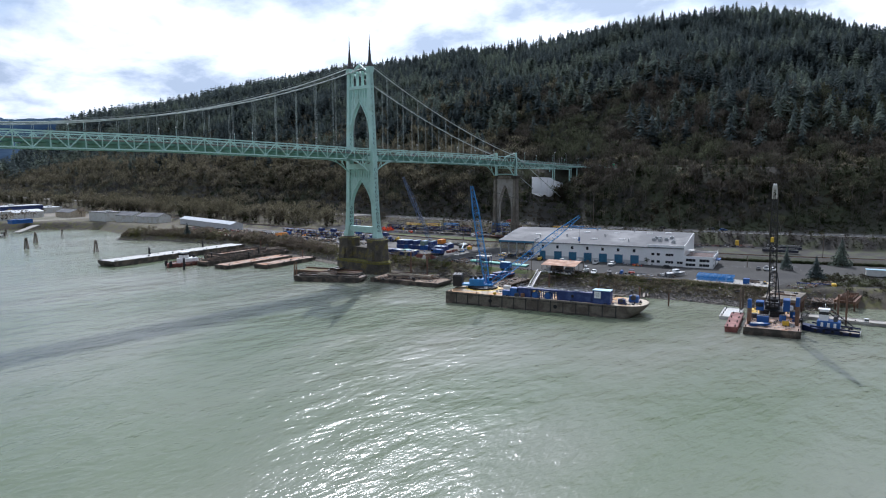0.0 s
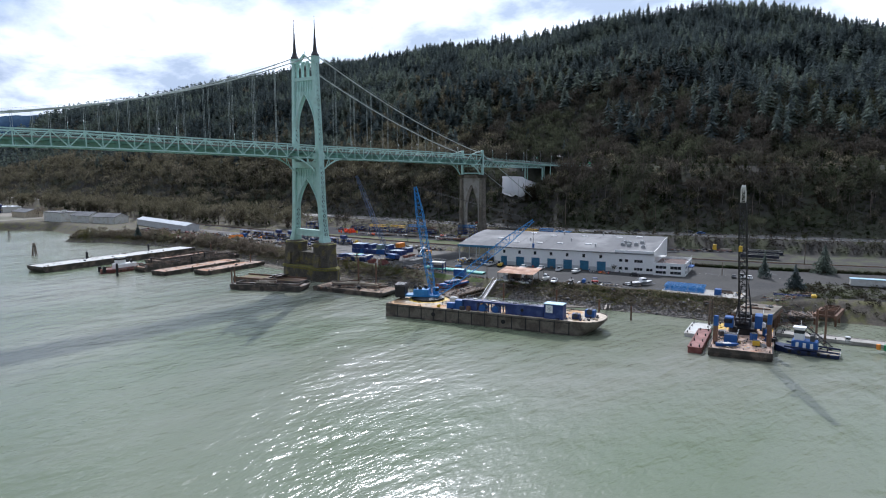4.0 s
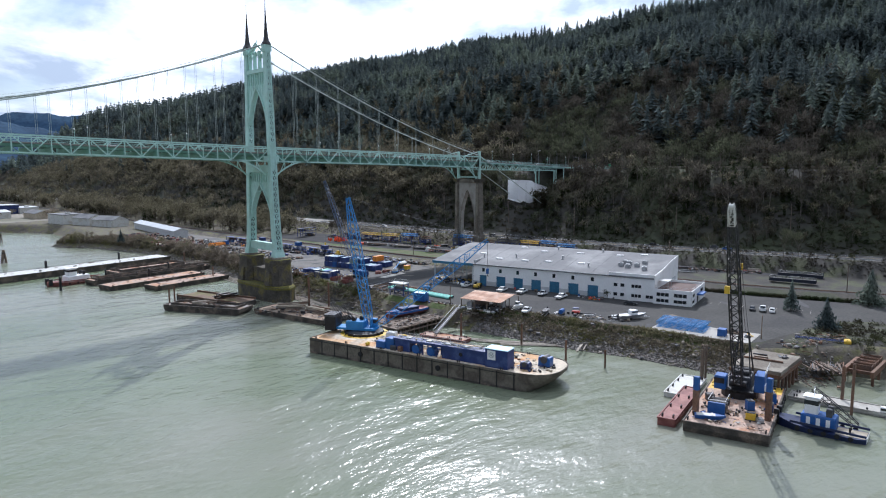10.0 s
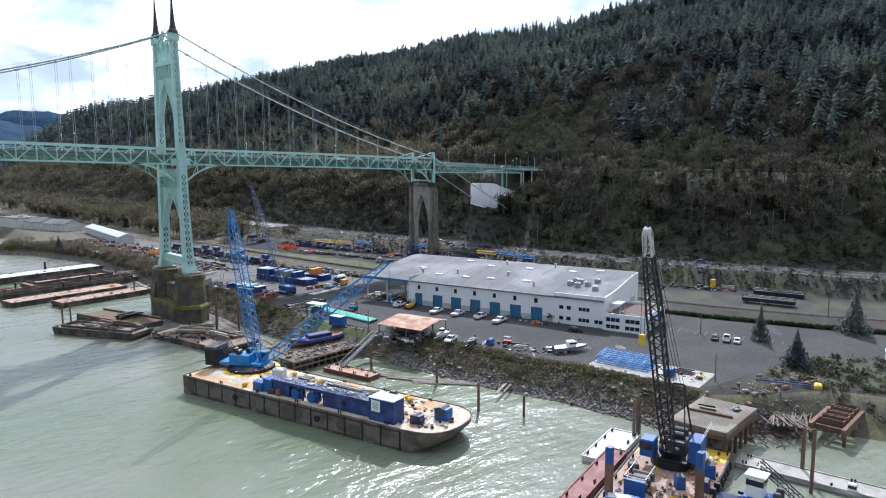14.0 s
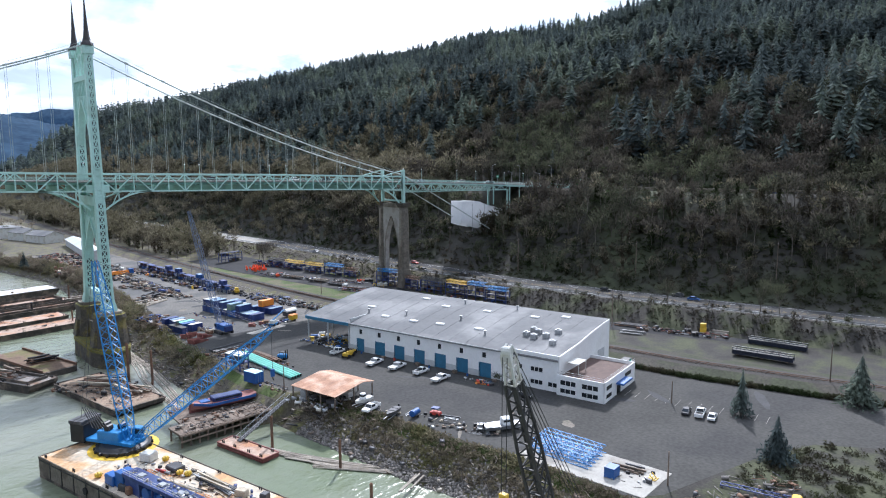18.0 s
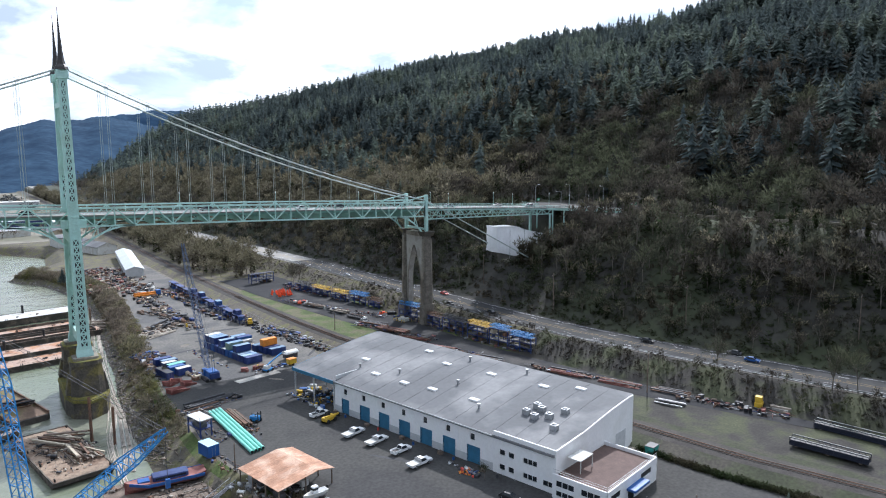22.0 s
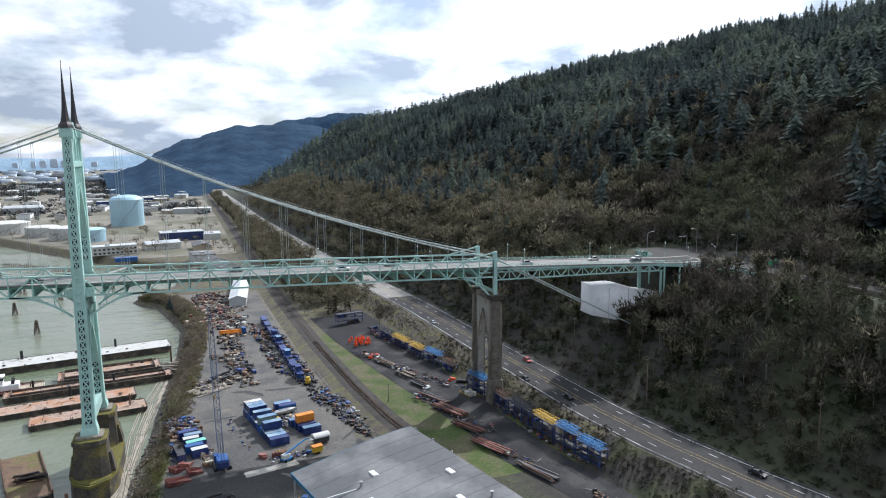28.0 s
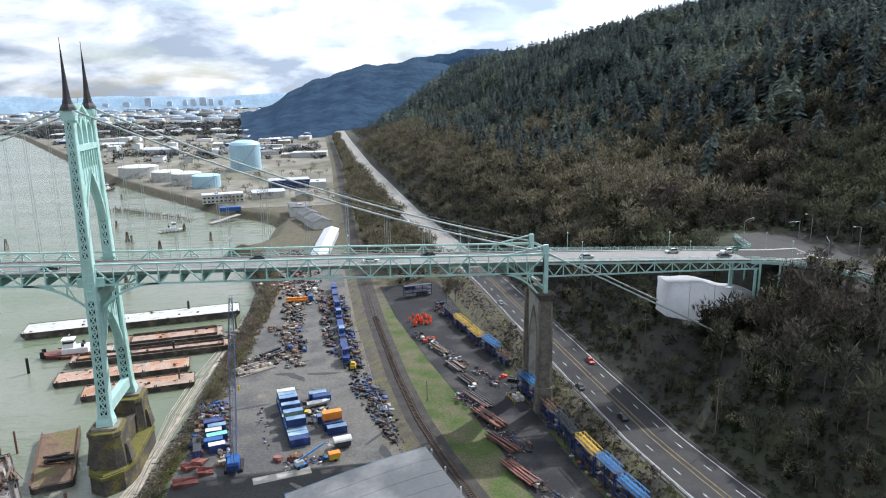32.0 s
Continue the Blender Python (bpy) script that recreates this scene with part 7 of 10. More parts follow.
keep = ~(road_clear(D, Y) & (D > 56)) & (rng.uniform(size=D.size) < 0.9)
Xk, Yk = X[keep], Y[keep]
scatter("undergrowth", BUSHES, np.stack([Xk, Yk, hill_z(Xk, Yk)], 1), rng.uniform(1.6, 4.0, len(Xk)), [IVY], "low green and brown undergrowth on the slope", "undergrowth", widen=(0.9, 1.6), low=0.3)

# ---- the yard: vehicles along the warehouse and the bank ----
V_ = 13.8
for x, y, k, m_, lb in ((57.6, -89.8, "flatbed", WHITE, "white flatbed truck parked facing the warehouse"), (60.2, -97.9, "flatbed", WHITE, "white flatbed truck with dark tools parked by the warehouse"),
                        (62.4, -106.5, "pickup", WHITE, "white pickup parked facing the warehouse"), (62.6, -115.2, "flatbed", WHITE, "white flatbed pickup parked facing the warehouse"),
                        (55.5, -72.0, "pickup", WHITE, "white pickup parked beside the canopy")):
    vehicle("pickup_truck" if k == "pickup" else "flatbed_truck", x - 3.0, y - .5, YARD + .02, V_ + random.uniform(-6, 6), m_, lb, k, "trucks by the warehouse")
vehicle("pickup_truck", 30.9, -121.6, YARD + .02, 200, WHITE, "white pickup parked at the top of the bank", "pickup")
vehicle("parked_car", 66.8, -141, YARD + .02, -70, BLACKM, "black car parked beside the offices", "car")
for x, y, m_, lb in ((88.4, -176.2, DKGREY, "dark grey car parked in the yard"), (89.5, -179.3, WHITE, "white pickup parked in the yard"), (89.6, -182.4, WHITE, "white car parked in the yard")):
    vehicle("parked_car", x, y, YARD + .02, 20, m_, lb, "pickup" if "pickup" in lb else "car", "cars in the yard")
skiff(31.8, -116.8, YARD, 190, 6.0, OFFW, GREYM, "small white boat on a trailer by the shed", True, True)
skiff(32.4, -128.6, YARD, 205, 6.2, DKGREY, DKGREY, "dark open boat on a trailer at the bank", False, True)
skiff(47.0, -153.2, YARD, -26, 10.5, GREYM, GREYM, "aluminium cabin boat on a trailer at the bank", True, True)
skiff(59, 14.8, YARD, 15, 8.0, OFFW, GREYM, "grey boat standing among containers", False, True)
tk = thing("tank_trailer", (36.3, -132.5, YARD), "small blue tank on a trailer", "trailer", turn=20)
part("tank", Shape().rod((-1.4, 0, 1.2), (1.4, 0, 1.2), .8, 14), BLUE, tk, smooth=False)
part("drawbar", Shape().beam((1.2, 0, .5), (3.2, 0, .5), .12), BLACKM, tk)
for s in (-1, 1):
    w = part("wheel", _wheel, RUBBER, tk)
    w.location = (0, s * .9, .38)
ct = thing("utility_cart", (40.8, -135.2, YARD), "red and blue utility cart with a canopy", "vehicle", turn=110)
part("body", Shape().box(-1.3, -.8, .3, 1.3, .8, 1.0, .1), RED, ct)
part("canopy", Shape().box(-1.0, -.8, 1.9, 1.0, .8, 2.1, .08), NAVY, ct)
for s in (-1, 1):
    for q in (-1, 1):
        part("canopy_post", Shape().rod((q * .9, s * .7, 1.0), (q * .9, s * .7, 1.9), .04, 5), BLACKM, ct)
        w = part("wheel", _wheel, RUBBER, ct)
        w.location = (q * .9, s * .8, .38)
heap("trailer_frame", 42.2, -138.5, YARD, 115, 6, 1.8, 7, [DKGREY, GREYM], "bare dark trailer frames", "trailer", 31, (.08, .14), .05, False, 2)
heap("dinghy_trailer", 37.0, -130, YARD, 20, 5, 1.2, 5, [DKGREY, GREYM], "bare grey boat trailer frame", "trailer", 32, (.06, .12), .05, False, 2)
clutter("anchor_gear", 43.6, -149.2, YARD, 70, 5, 3, 9, [DKGREY, BLACKM, GREYM], "dark anchors and gear heaped at the bank", 33, 1.1)
clutter("yard_gear", 66.5, -126.0, YARD, -76, 6, 2, 10, [ORANGE, YELLOW, NAVY, DKGREY, RED], "orange and blue gear against the warehouse wall", 34, .9)
clutter("canopy_gear", 60, -56, YARD, -76, 14, 9, 26, [BLUE, GREYM, WHITE, YELLOW, DKGREY, SKYB], "machines and crates stored under the canopy", 35, 1.3)
clutter("canopy_gear", 55, -64.5, YARD, -76, 8, 3, 10, [WHITE, GREYM, BLUE, YELLOW], "white bags and gear in front of the canopy", 36, 1.0)
tl = thing("telehandler", (53.0, -78.0, YARD), "yellow telescopic handler by the warehouse", "machine", turn=25)
part("body", Shape().box(-2.2, -1.0, .7, 2.0, 1.0, 1.7, .15), YELLOW, tl)
part("cab", Shape().box(-.6, .1, 1.7, .9, 1.0, 2.7, .1), GLASSD, tl)
part("boom", Shape().beam((-2.0, -.5, 2.0), (3.6, -.5, 1.4), .45), YELLOW, tl)
part("fork", Shape().box(3.5, -1.0, .5, 3.7, 0.2, 1.6).box(3.6, -.9, .5, 4.8, -.75, .6).box(3.6, -.1, .5, 4.8, .05, .6), BLACKM, tl)
for q in (-1, 1):
    for s in (-1, 1):
        w = part("wheel", _wheel, RUBBER, tl)
        w.location, w.scale = (q * 1.5, s * 1.05, .6), (1.6, 1.6, 1.6)

# rusty open shed at the bank
sd_ = thing("open_shed", (20.6, -99.6, YARD), "open shed with a rusty corrugated roof on timber posts", "shed", turn=-77.2)
Wsh, Lsh = 14.6, 16.5
rd_ = 10.2
for k in range(17):
    a, b = k * Lsh / 17, (k + 1) * Lsh / 17 - .03
    part("roof_sheet", Shape().hexa([(a, -.4, 3.4), (b, -.4, 3.4), (b, rd_, 4.6), (a, rd_, 4.6), (a, -.4, 3.5), (b, -.4, 3.5), (b, rd_, 4.7), (a, rd_, 4.7)]), RUSTROOF, sd_)
    part("roof_sheet", Shape().hexa([(a, rd_, 4.6), (b, rd_, 4.6), (b, Wsh, 3.7), (a, Wsh, 3.7), (a, rd_, 4.7), (b, rd_, 4.7), (b, Wsh, 3.8), (a, Wsh, 3.8)]), RUSTROOF, sd_)
for a in (.4, 5.6, 10.8, 16):
    for v in (0, 7, 14.2):
        part("post", Shape().box(a - .12, v - .12, -.3, a + .12, v + .12, 3.3 + (1.0 if v == 7 else 0)), TIMBER, sd_)
part("back_panel", Shape().box(3, 5, 0, 9, 5.2, 3), TIMBER, sd_)
for q in ((3.2, 1.6, 2.0, 1.6, 2.2, GREYM, "grey_cabinet"), (6, 2, 1.6, 1.6, 1.4, DKGREY, "compressor"), (9, 3, 2.4, 1.4, 1.2, BLACKM, "winch_unit"), (12.5, 2.4, 3, 1.6, 1.1, DKGREY, "engine_block"), (11, 9, 4, 2, 1.5, OFFW, "covered_machine"), (4, 10, 3, 2, 1.4, DKGREY, "machine_unit")):
    p = sd_.matrix_world @ Vector((q[0], q[1], 0))
    u = thing(q[6], tuple(p), "grey machine stored under the rusty shed", "equipment", turn=-77)
    part("body", Shape().box(-q[2] / 2, -q[3] / 2, .1, q[2] / 2, q[3] / 2, q[4], .12), q[5], u)
    part("base_frame", Shape().box(-q[2] / 2, -q[3] / 2, 0, q[2] / 2, q[3] / 2, .1), BLACKM, u)

# pipes, timber and blue boxes by the bank
for k in range(4):
    pp = thing("aqua_pipe", (27.4 + k * 1.05, -69.5 + .3 * k, YARD + .5), "long pale green coated steel pipe", "pipe", "green pipes", turn=-88)
    sh = Shape().rod((-17, 0, 0), (17, 0, 0), .46, 14)
    part("shell", sh, AQUA, pp, smooth=False)
    # black disc on the closed end imitates shade inside the pipe
    part("bore", Shape().rod((17.0, 0, 0), (17.02, 0, 0), .4, 14), BLACKM, pp)
heap("timber_stack", 32.4, -62, YARD, -87, 15, 3, 16, [TIMBER, RUST], "stack of brown timbers and steel", "timber stack", 41, (.2, .28), .01, False, 3)
heap("pipe_stack", 29.5, -42.2, YARD, 13, 17, 4, 9, [BLACKM, DKGREY], "dark steel pipes laid in a row", "pipe stack", 42, (.3, .45), .02, True, 1)
heap("steel_stack", 26.5, -48.0, YARD, 13, 12, 3, 8, [RUST, DKGREY], "rusty steel sections beside the pipes", "steel pile", 43, (.15, .3), .05)
lf = thing("forklift", (36.0, -66.0, YARD), "blue forklift truck in the yard", "machine", turn=-60)
part("body", Shape().box(-1.6, -.9, .4, 1.2, .9, 1.6, .15), SKYB, lf)
part("cab_frame", Shape().box(-.8, -.8, 2.3, .8, .8, 2.45).beam((-.7, -.7, 1.6), (-.7, -.7, 2.3), .1).beam((.7, -.7, 1.6), (.7, -.7, 2.3), .1).beam((-.7, .7, 1.6), (-.7, .7, 2.3), .1).beam((.7, .7, 1.6), (.7, .7, 2.3), .1), BLACKM, lf)
part("lift_mast", Shape().box(1.25, -.7, .2, 1.45, -.5, 3.2).box(1.25, .5, .2, 1.45, .7, 3.2), BLACKM, lf)
for q in (-1, 1):
    for s in (-1, 1):
        w = part("wheel", _wheel, RUBBER, lf)
        w.location, w.scale = (q * 1.0, s * .85, .45), (1.2, 1.2, 1.2)
container(18.9, -80.5, YARD, -76, BLUE, "bright blue container with a pale roof at the bank", 5, 3.0, 3.2, roof=GTANK, group="")
bt = thing("blue_scaffold", (20.6, -66, YARD), "blue steel scaffold tower with a white platform", "scaffold", turn=14)
for q in (-1.6, 1.6):
    for s in (-3.2, 3.2):
        part("leg", Shape().box(q - .15, s - .15, 0, q + .15, s + .15, 5.0), NAVY, bt)
for hh in (2.4, 4.8):
    part("platform", Shape().box(-1.9, -3.5, hh, 1.9, 3.5, hh + .2), NAVY if hh < 3 else OFFW, bt)
part("brace", Shape().beam((-1.6, -3.2, 0), (-1.6, 3.2, 4.8), .12).beam((1.6, 3.2, 0), (1.6, -3.2, 4.8), .12), NAVY, bt)
part("handrail", Shape().beam((-1.8, -3.4, 6), (-1.8, 3.4, 6), .08).beam((1.8, -3.4, 6), (1.8, 3.4, 6), .08).beam((-1.8, -3.4, 5), (-1.8, -3.4, 6), .08).beam((1.8, 3.4, 5), (1.8, 3.4, 6), .08), OFFW, bt)
part("stored_gear", Shape().box(-1.4, -2.8, 2.6, .8, 1.5, 3.6, .2), DKGREY, bt)

# blue lattice sections on a concrete pad
alone("pavement_pad", Shape().box(40.2, -192.5, YARD, 53.5, -163, YARD + .10).moved(Matrix.Translation((47, -177, 0)) @ pose(0, 0, 0, 0, 0, 8) @ Matrix.Translation((-47, 177, 0))), CONC_L, "pale concrete pad at the bank", "pavement", kind="structure")
for k in range(5):
    ts = thing("lattice_section", (44.4 + k * 1.9, -171.5 + k * .5, YARD + .12), "bright blue lattice crane section lying on the pad", "crane section", "lattice sections", turn=-84)
    lattice(ts, (-7.5, 0, .95), (7.5, 0, .95), 1.7, 1.7, 1.7, 9, .07, SKYB, "lattice_frame")
container(45.5, -184.0, YARD + .1, 10, BLUE, "small blue storage box on the pad", 2.6, 2.2, 2.2, group="")
heap("beam_stack", 50.5, -184.5, YARD + .1, -75, 7, 2, 7, [DKGREY, TIMBER], "dark beams stacked on the pad", "steel pile", 45, (.15, .22), .04)
clutter("pad_machine", 49.5, -190, YARD + .1, 0, 3, 2, 5, [YELLOW, GREYM, DKGREY], "small yellow machine on the pad", 46, .9)

# crawler crane among the containers
cc = thing("crawler_crane", (36.0, -21.0, YARD), "blue crawler crane with a tall grey-blue lattice boom", "crane", turn=95)
for s in (-1, 1):
    tr = part("crawler_track", Shape().box(-3.2, s * 2.1 - .5, .0, 3.2, s * 2.1 + .5, 1.1, .25), BLACKM, cc)
    for k in range(5):
        part("road_wheel", Shape().rod((-2.4 + k * 1.2, s * 2.1 - .53, .45), (-2.4 + k * 1.2, s * 2.1 + .53, .45), .36, 10), DKGREY, tr)
part("upper_house", Shape().box(-3.6, -1.7, 1.3, 1.6, 1.7, 3.4, .2), BLUE, cc)
part("cab", Shape().box(.2, .7, 1.4, 2.4, 2.1, 3.6, .15), BLUE, cc)
part("cab_window", Shape().box(1.0, .66, 2.3, 2.44, 2.14, 3.3), GLASSD, cc)
part("counterweight", Shape().box(-4.3, -1.6, 1.2, -3.5, 1.6, 3.0, .1), NAVY, cc)
STEELB = mat("blue_grey_boom_paint", (0.10, 0.14, 0.24), 0.5, 0, .2, .4)
lattice(cc, (1.6, 0, 1.8), (24.5, -1.2, 43.5), 1.1, 1.7, .8, 26, .075, STEELB, "boom", "slender grey-blue lattice boom")
sh = Shape()
for o in (-.4, .4):
    sh.rod((-3.2, o, 3.4), (-2.6, o, 9), .08, 5).rod((-2.6, o, 9), (24.5, o - 1.2, 43.5), .04, 4, caps=False)
part("pendant", sh, DKGREY, cc)
part("hoist_rope", Shape().rod((24.9, -1.2, 43), (24.9, -1.2, 14), .04, 4), DKGREY, cc)
part("hook_block", Shape().box(24.6, -1.5, 12.8, 25.2, -.9, 14.2, .08), YELLOW, cc)

# containers
rr = random.Random(5)
CH = -78.6
for k in range(12):
    t = k / 11
    cx, cy = 47.8 + 6.2 * t, 18.4 - 29.5 * t
    m_, rf_ = rr.choice([(NAVY, NAVY), (NAVY, ROOFB), (NAVY, OFFW), (BLUE, BLUE), (NAVY, ROOFB)])
    container(cx, cy, YARD, CH + 90, m_, "dark blue shipping container standing in a row", roof=rf_)
    if k in (0, 1, 2, 4, 6, 8):
        container(cx + .3, cy, YARD + 2.6, CH + 90, NAVY if k != 6 else mat("sage_green_paint", (0.22, 0.30, 0.24), .6), "container stacked on another in the row", roof=rr.choice([ROOFB, OFFW]))
for dx, dy, lv, m_, rf_ in ((61.8, 3.0, 0, NAVY, ROOFB), (63.4, .2, 0, NAVY, NAVY), (64.0, -2.6, 0, NAVY, NAVY), (63.7, -.6, 1, ORANGE, ORANGE), (65.2, -5.6, 0, NAVY, ROOFB), (58.6, 20.5, 0, NAVY, ROOFB), (60.0, 17.8, 0, BLUE, NAVY)):
    container(dx, dy, YARD + 2.6 * lv, CH + 90, m_, "orange container on top of blue ones" if m_ is ORANGE else "blue shipping container with a pale roof", roof=rf_)
for k, (m_, rf_) in enumerate(((NAVY, NAVY), (NAVY, ROOFB), (NAVY, OFFW), (NAVY, AQUA), (BLUE, BLUE), (NAVY, OFFW))):
    container(26.2 + .5 * k + (k % 2), 5.0 - 3.1 * k, YARD, CH + 90 + rr.uniform(-4, 4), m_, "blue container with a pale roof near the bank", roof=rf_, L=6.06 - .6 * (k % 3))
container(23.8, -9.5, YARD, CH, NAVY, "grey-blue open container at the bank's edge", 9, 2.4, 2.4, roof=DKGREY)
for x, y, a, L_ in ((24.0, -27.5, 20, 6.5), (23.6, -19.2, 40, 4), (28.4, -22.6, 15, 4.2), (26, -16.5, 70, 4)):
    hp = thing("steel_tray", (x, y, YARD), "dark red steel hopper tray", "hopper", "red trays", turn=a)
    part("bottom", Shape().box(-L_ / 2, -1.5, 0, L_ / 2, 1.5, .15), REDOX, hp)
    for s in (-1, 1):
        part("side", Shape().hexa([(-L_ / 2, s * 1.5 - .06, .15), (L_ / 2, s * 1.5 - .06, .15), (L_ / 2, s * 1.5 + .06, .15), (-L_ / 2, s * 1.5 + .06, .15), (-L_ / 2, s * 1.9 - .06, 1.6), (L_ / 2, s * 1.6 - .06, .6), (L_ / 2, s * 1.6 + .06, .6), (-L_ / 2, s * 1.9 + .06, 1.6)]), REDOX, hp)
    part("end_plate", Shape().box(-L_ / 2 - .1, -1.5, 0, -L_ / 2, 1.5, 1.5), REDOX, hp)
lf = thing("boom_lift", (54.8, -24.0, YARD), "blue self-propelled boom lift", "machine", turn=30)
part("chassis", Shape().box(-1.6, -1.1, .5, 1.6, 1.1, 1.1, .1), SKYB, lf)
part("turret", Shape().box(-1.6, -.9, 1.1, .8, .9, 2.3, .15), OFFW, lf)
part("boom", Shape().beam((-.8, 0, 2.2), (7.5, 0, 4.6), .35).beam((7.5, 0, 4.6), (9.0, 0, 4.2), .25), SKYB, lf)
part("basket", Shape().box(9, -.8, 3.6, 9.9, .8, 3.7).beam((9, -.8, 3.7), (9, -.8, 4.7), .06).beam((9.9, .8, 3.7), (9.9, .8, 4.7), .06).beam((9, -.8, 4.7), (9.9, -.8, 4.7), .06).beam((9.9, -.8, 4.7), (9.9, .8, 4.7), .06), GREYM, lf)
for q in (-1, 1):
    for s in (-1, 1):
        w = part("wheel", _wheel, RUBBER, lf)
        w.location, w.scale = (q * 1.15, s * 1.05, .5), (1.3, 1.3, 1.3)
gs = thing("site_trailer", (66.8, -14.5, YARD), "grey site trailer with an arched white roof", "trailer", turn=12)
part("body", Shape().box(-2.4, -1.4, .6, 2.4, 1.4, 2.4, .1), DKGREY, gs)
part("arched_roof", Shape().loft([[(x, 1.7 * math.cos(a), 2.4 + 1.0 * math.sin(a)) for a in np.linspace(0, math.pi, 8)] for x in (-2.7, 2.7)]), OFFW, gs)
yg = thing("generator", (64.4, -21.7, YARD), "orange-brown generator on a trailer", "generator", turn=15)
part("body", Shape().box(-1.6, -1.0, .6, 1.6, 1.0, 2.3, .12), YELLOW, yg)
part("top_lid", Shape().box(-1.7, -1.1, 2.3, 1.7, 1.1, 2.5, .08), ORANGE, yg)
for s in (-1, 1):
    w = part("wheel", _wheel, RUBBER, yg)
    w.location = (0, s * 1.0, .38)
dz = thing("bulldozer", (71.5, 44.5, YARD), "small yellow loader standing by the fence", "machine", turn=80)
part("body", Shape().box(-1.8, -1.0, .7, 1.8, 1.0, 1.9, .15), YELLOW, dz)
part("cab", Shape().box(-1.0, -.8, 1.9, .4, .8, 3.0, .1), YELLOW, dz)
part("blade", Shape().box(2.0, -1.5, .2, 2.3, 1.5, 1.2), YELLOW, dz)
for s in (-1, 1):
    part("track", Shape().box(-2.0, s * 1.2 - .3, 0, 2.0, s * 1.2 + .3, .9, .2), BLACKM, dz)
for n_, (x, y, a, L_, W_, n, ms, lb) in enumerate((
        (24.5, 16, -75, 14, 9, 34, [NAVY, DKGREY, RUST, BLUE, GREYM], "heap of blue and rusty machine parts at the bank"), (22, 2, -80, 18, 3, 14, [RUST, TIMBER], "rusty frames at the bank's edge"),
        (31, -13, -78, 14, 2, 12, [RUST, TAN], "small rusty steel pieces behind the containers"), (76, 24, -78, 18, 5, 22, [DKGREY, NAVY, BLACKM, BLUE], "dark machinery in a row by the rail fence"),
        (80.5, 8, -76, 16, 5, 22, [DKGREY, RUST, GREYM], "dark steel racks and machinery by the rail fence"), (82.5, -10, -76, 14, 4, 16, [DKGREY, RUST, BLACKM], "steel pallets by the rail fence"),
        (58, 9, 12, 6, 5, 9, [YELLOW, DKGREY, TAN], "small machines between the containers"), (52, -19, 10, 9, 2, 9, [REDOX, RUST, YELLOW], "red and yellow gear by the containers"),
        (47.5, 84, -80, 36, 6, 40, [DKGREY, TAN, BLACKM, TIMBER, RUST], "old machines and vehicles along the bank road"), (44, 118, -84, 26, 8, 30, [DKGREY, RUST, BLACKM, TAN], "scrap vehicles along the bank road"),
        (60.4, 93, -86, 10, 3, 8, [DKGREY, GREYM], "low trailer with steel parts"), (60, 130, -88, 24, 9, 26, [DKGREY, ORANGE, RUST, NAVY], "dark machines in the north yard"),
        (38, 190, 80, 60, 24, 90, [RUST, REDOX, DKGREY, BLACKM, TAN], "rows of scrapped cars and metal in the north yard"), (34, 235, 80, 34, 16, 44, [RUST, DKGREY, BLACKM], "rows of scrap in the north yard"),
        (50, 160, 85, 30, 10, 34, [OFFW, DKGREY, BLACKM, RUST], "trucks and boats in the north yard"))):
    clutter("machine_row", x, y, YARD, a, L_, W_, int(n * 1.5), ms, lb, 60 + n_, 1.25 if L_ < 30 else 1.5)
# rack row with blue boxes along the fence
for k in range(9):
    y = 152 - k * 12.5
    x = 63.8 + k * .62
    rk = thing("storage_rack", (x, y, YARD), "dark blue steel rack loaded with machinery", "rack", "racks by the fence", turn=-87)
    for q in (-4.5, 0, 4.5):
        for s in (-1.2, 1.2):
            part("upright", Shape().box(q - .12, s - .12, 0, q + .12, s + .12, 3.6), NAVY, rk)
    for hh in (1.7, 3.5):
        part("shelf", Shape().box(-4.8, -1.4, hh, 4.8, 1.4, hh + .15), NAVY, rk)
    for j in range(4):
        part("stored_item", Shape().box(-4.2 + j * 2.2, -1.0, 1.85 if j % 2 else 0, -2.6 + j * 2.2, 1.0, 3.0 if j % 2 else 1.3, .1), rr.choice([DKGREY, RUST, GREYM, BLUE]), rk)
    if k in (3, 4, 6, 8):
        container(x, y + 1, YARD + 3.65, -87, rr.choice([NAVY, BLUE]), "small blue box on top of a rack", rr.choice([3, 4]), 2.4, 2.0, roof=rr.choice([ROOFB, NAVY]), group="boxes on racks")
oc = thing("orange_crane_truck", (46, 136, YARD), "orange truck crane with a blue cab", "truck", turn=4)
part("boom", Shape().beam((-6, 0, 2.2), (5, 0, 2.0), .9), ORANGE, oc)
part("carrier", Shape().box(-6, -1.3, .7, 5, 1.3, 1.6, .1), ORANGE, oc)
part("cab", Shape().box(5, -1.3, .7, 7.4, 1.3, 3.2, .2), BLUE, oc)
for q in (-4.5, -3, 3, 5.8):
    for s in (-1, 1):
        w = part("wheel", _wheel, RUBBER, oc)
        w.location, w.scale = (q, s * 1.2, .55), (1.4, 1.4, 1.4)
heap("driftwood_logs", 33.5, 51, YARD, 30, 15, 9, 20, [LOG], "pale logs and poles laid out on the yard's edge", "log pile", 50, (.25, .4), .08, True, 1)
heap("steel_frame_pile", 40, 64, YARD, 40, 10, 6, 12, [BLACKM, DKGREY], "dark steel frames beside the logs", "steel pile", 51, (.3, .5), .08, False, 2)
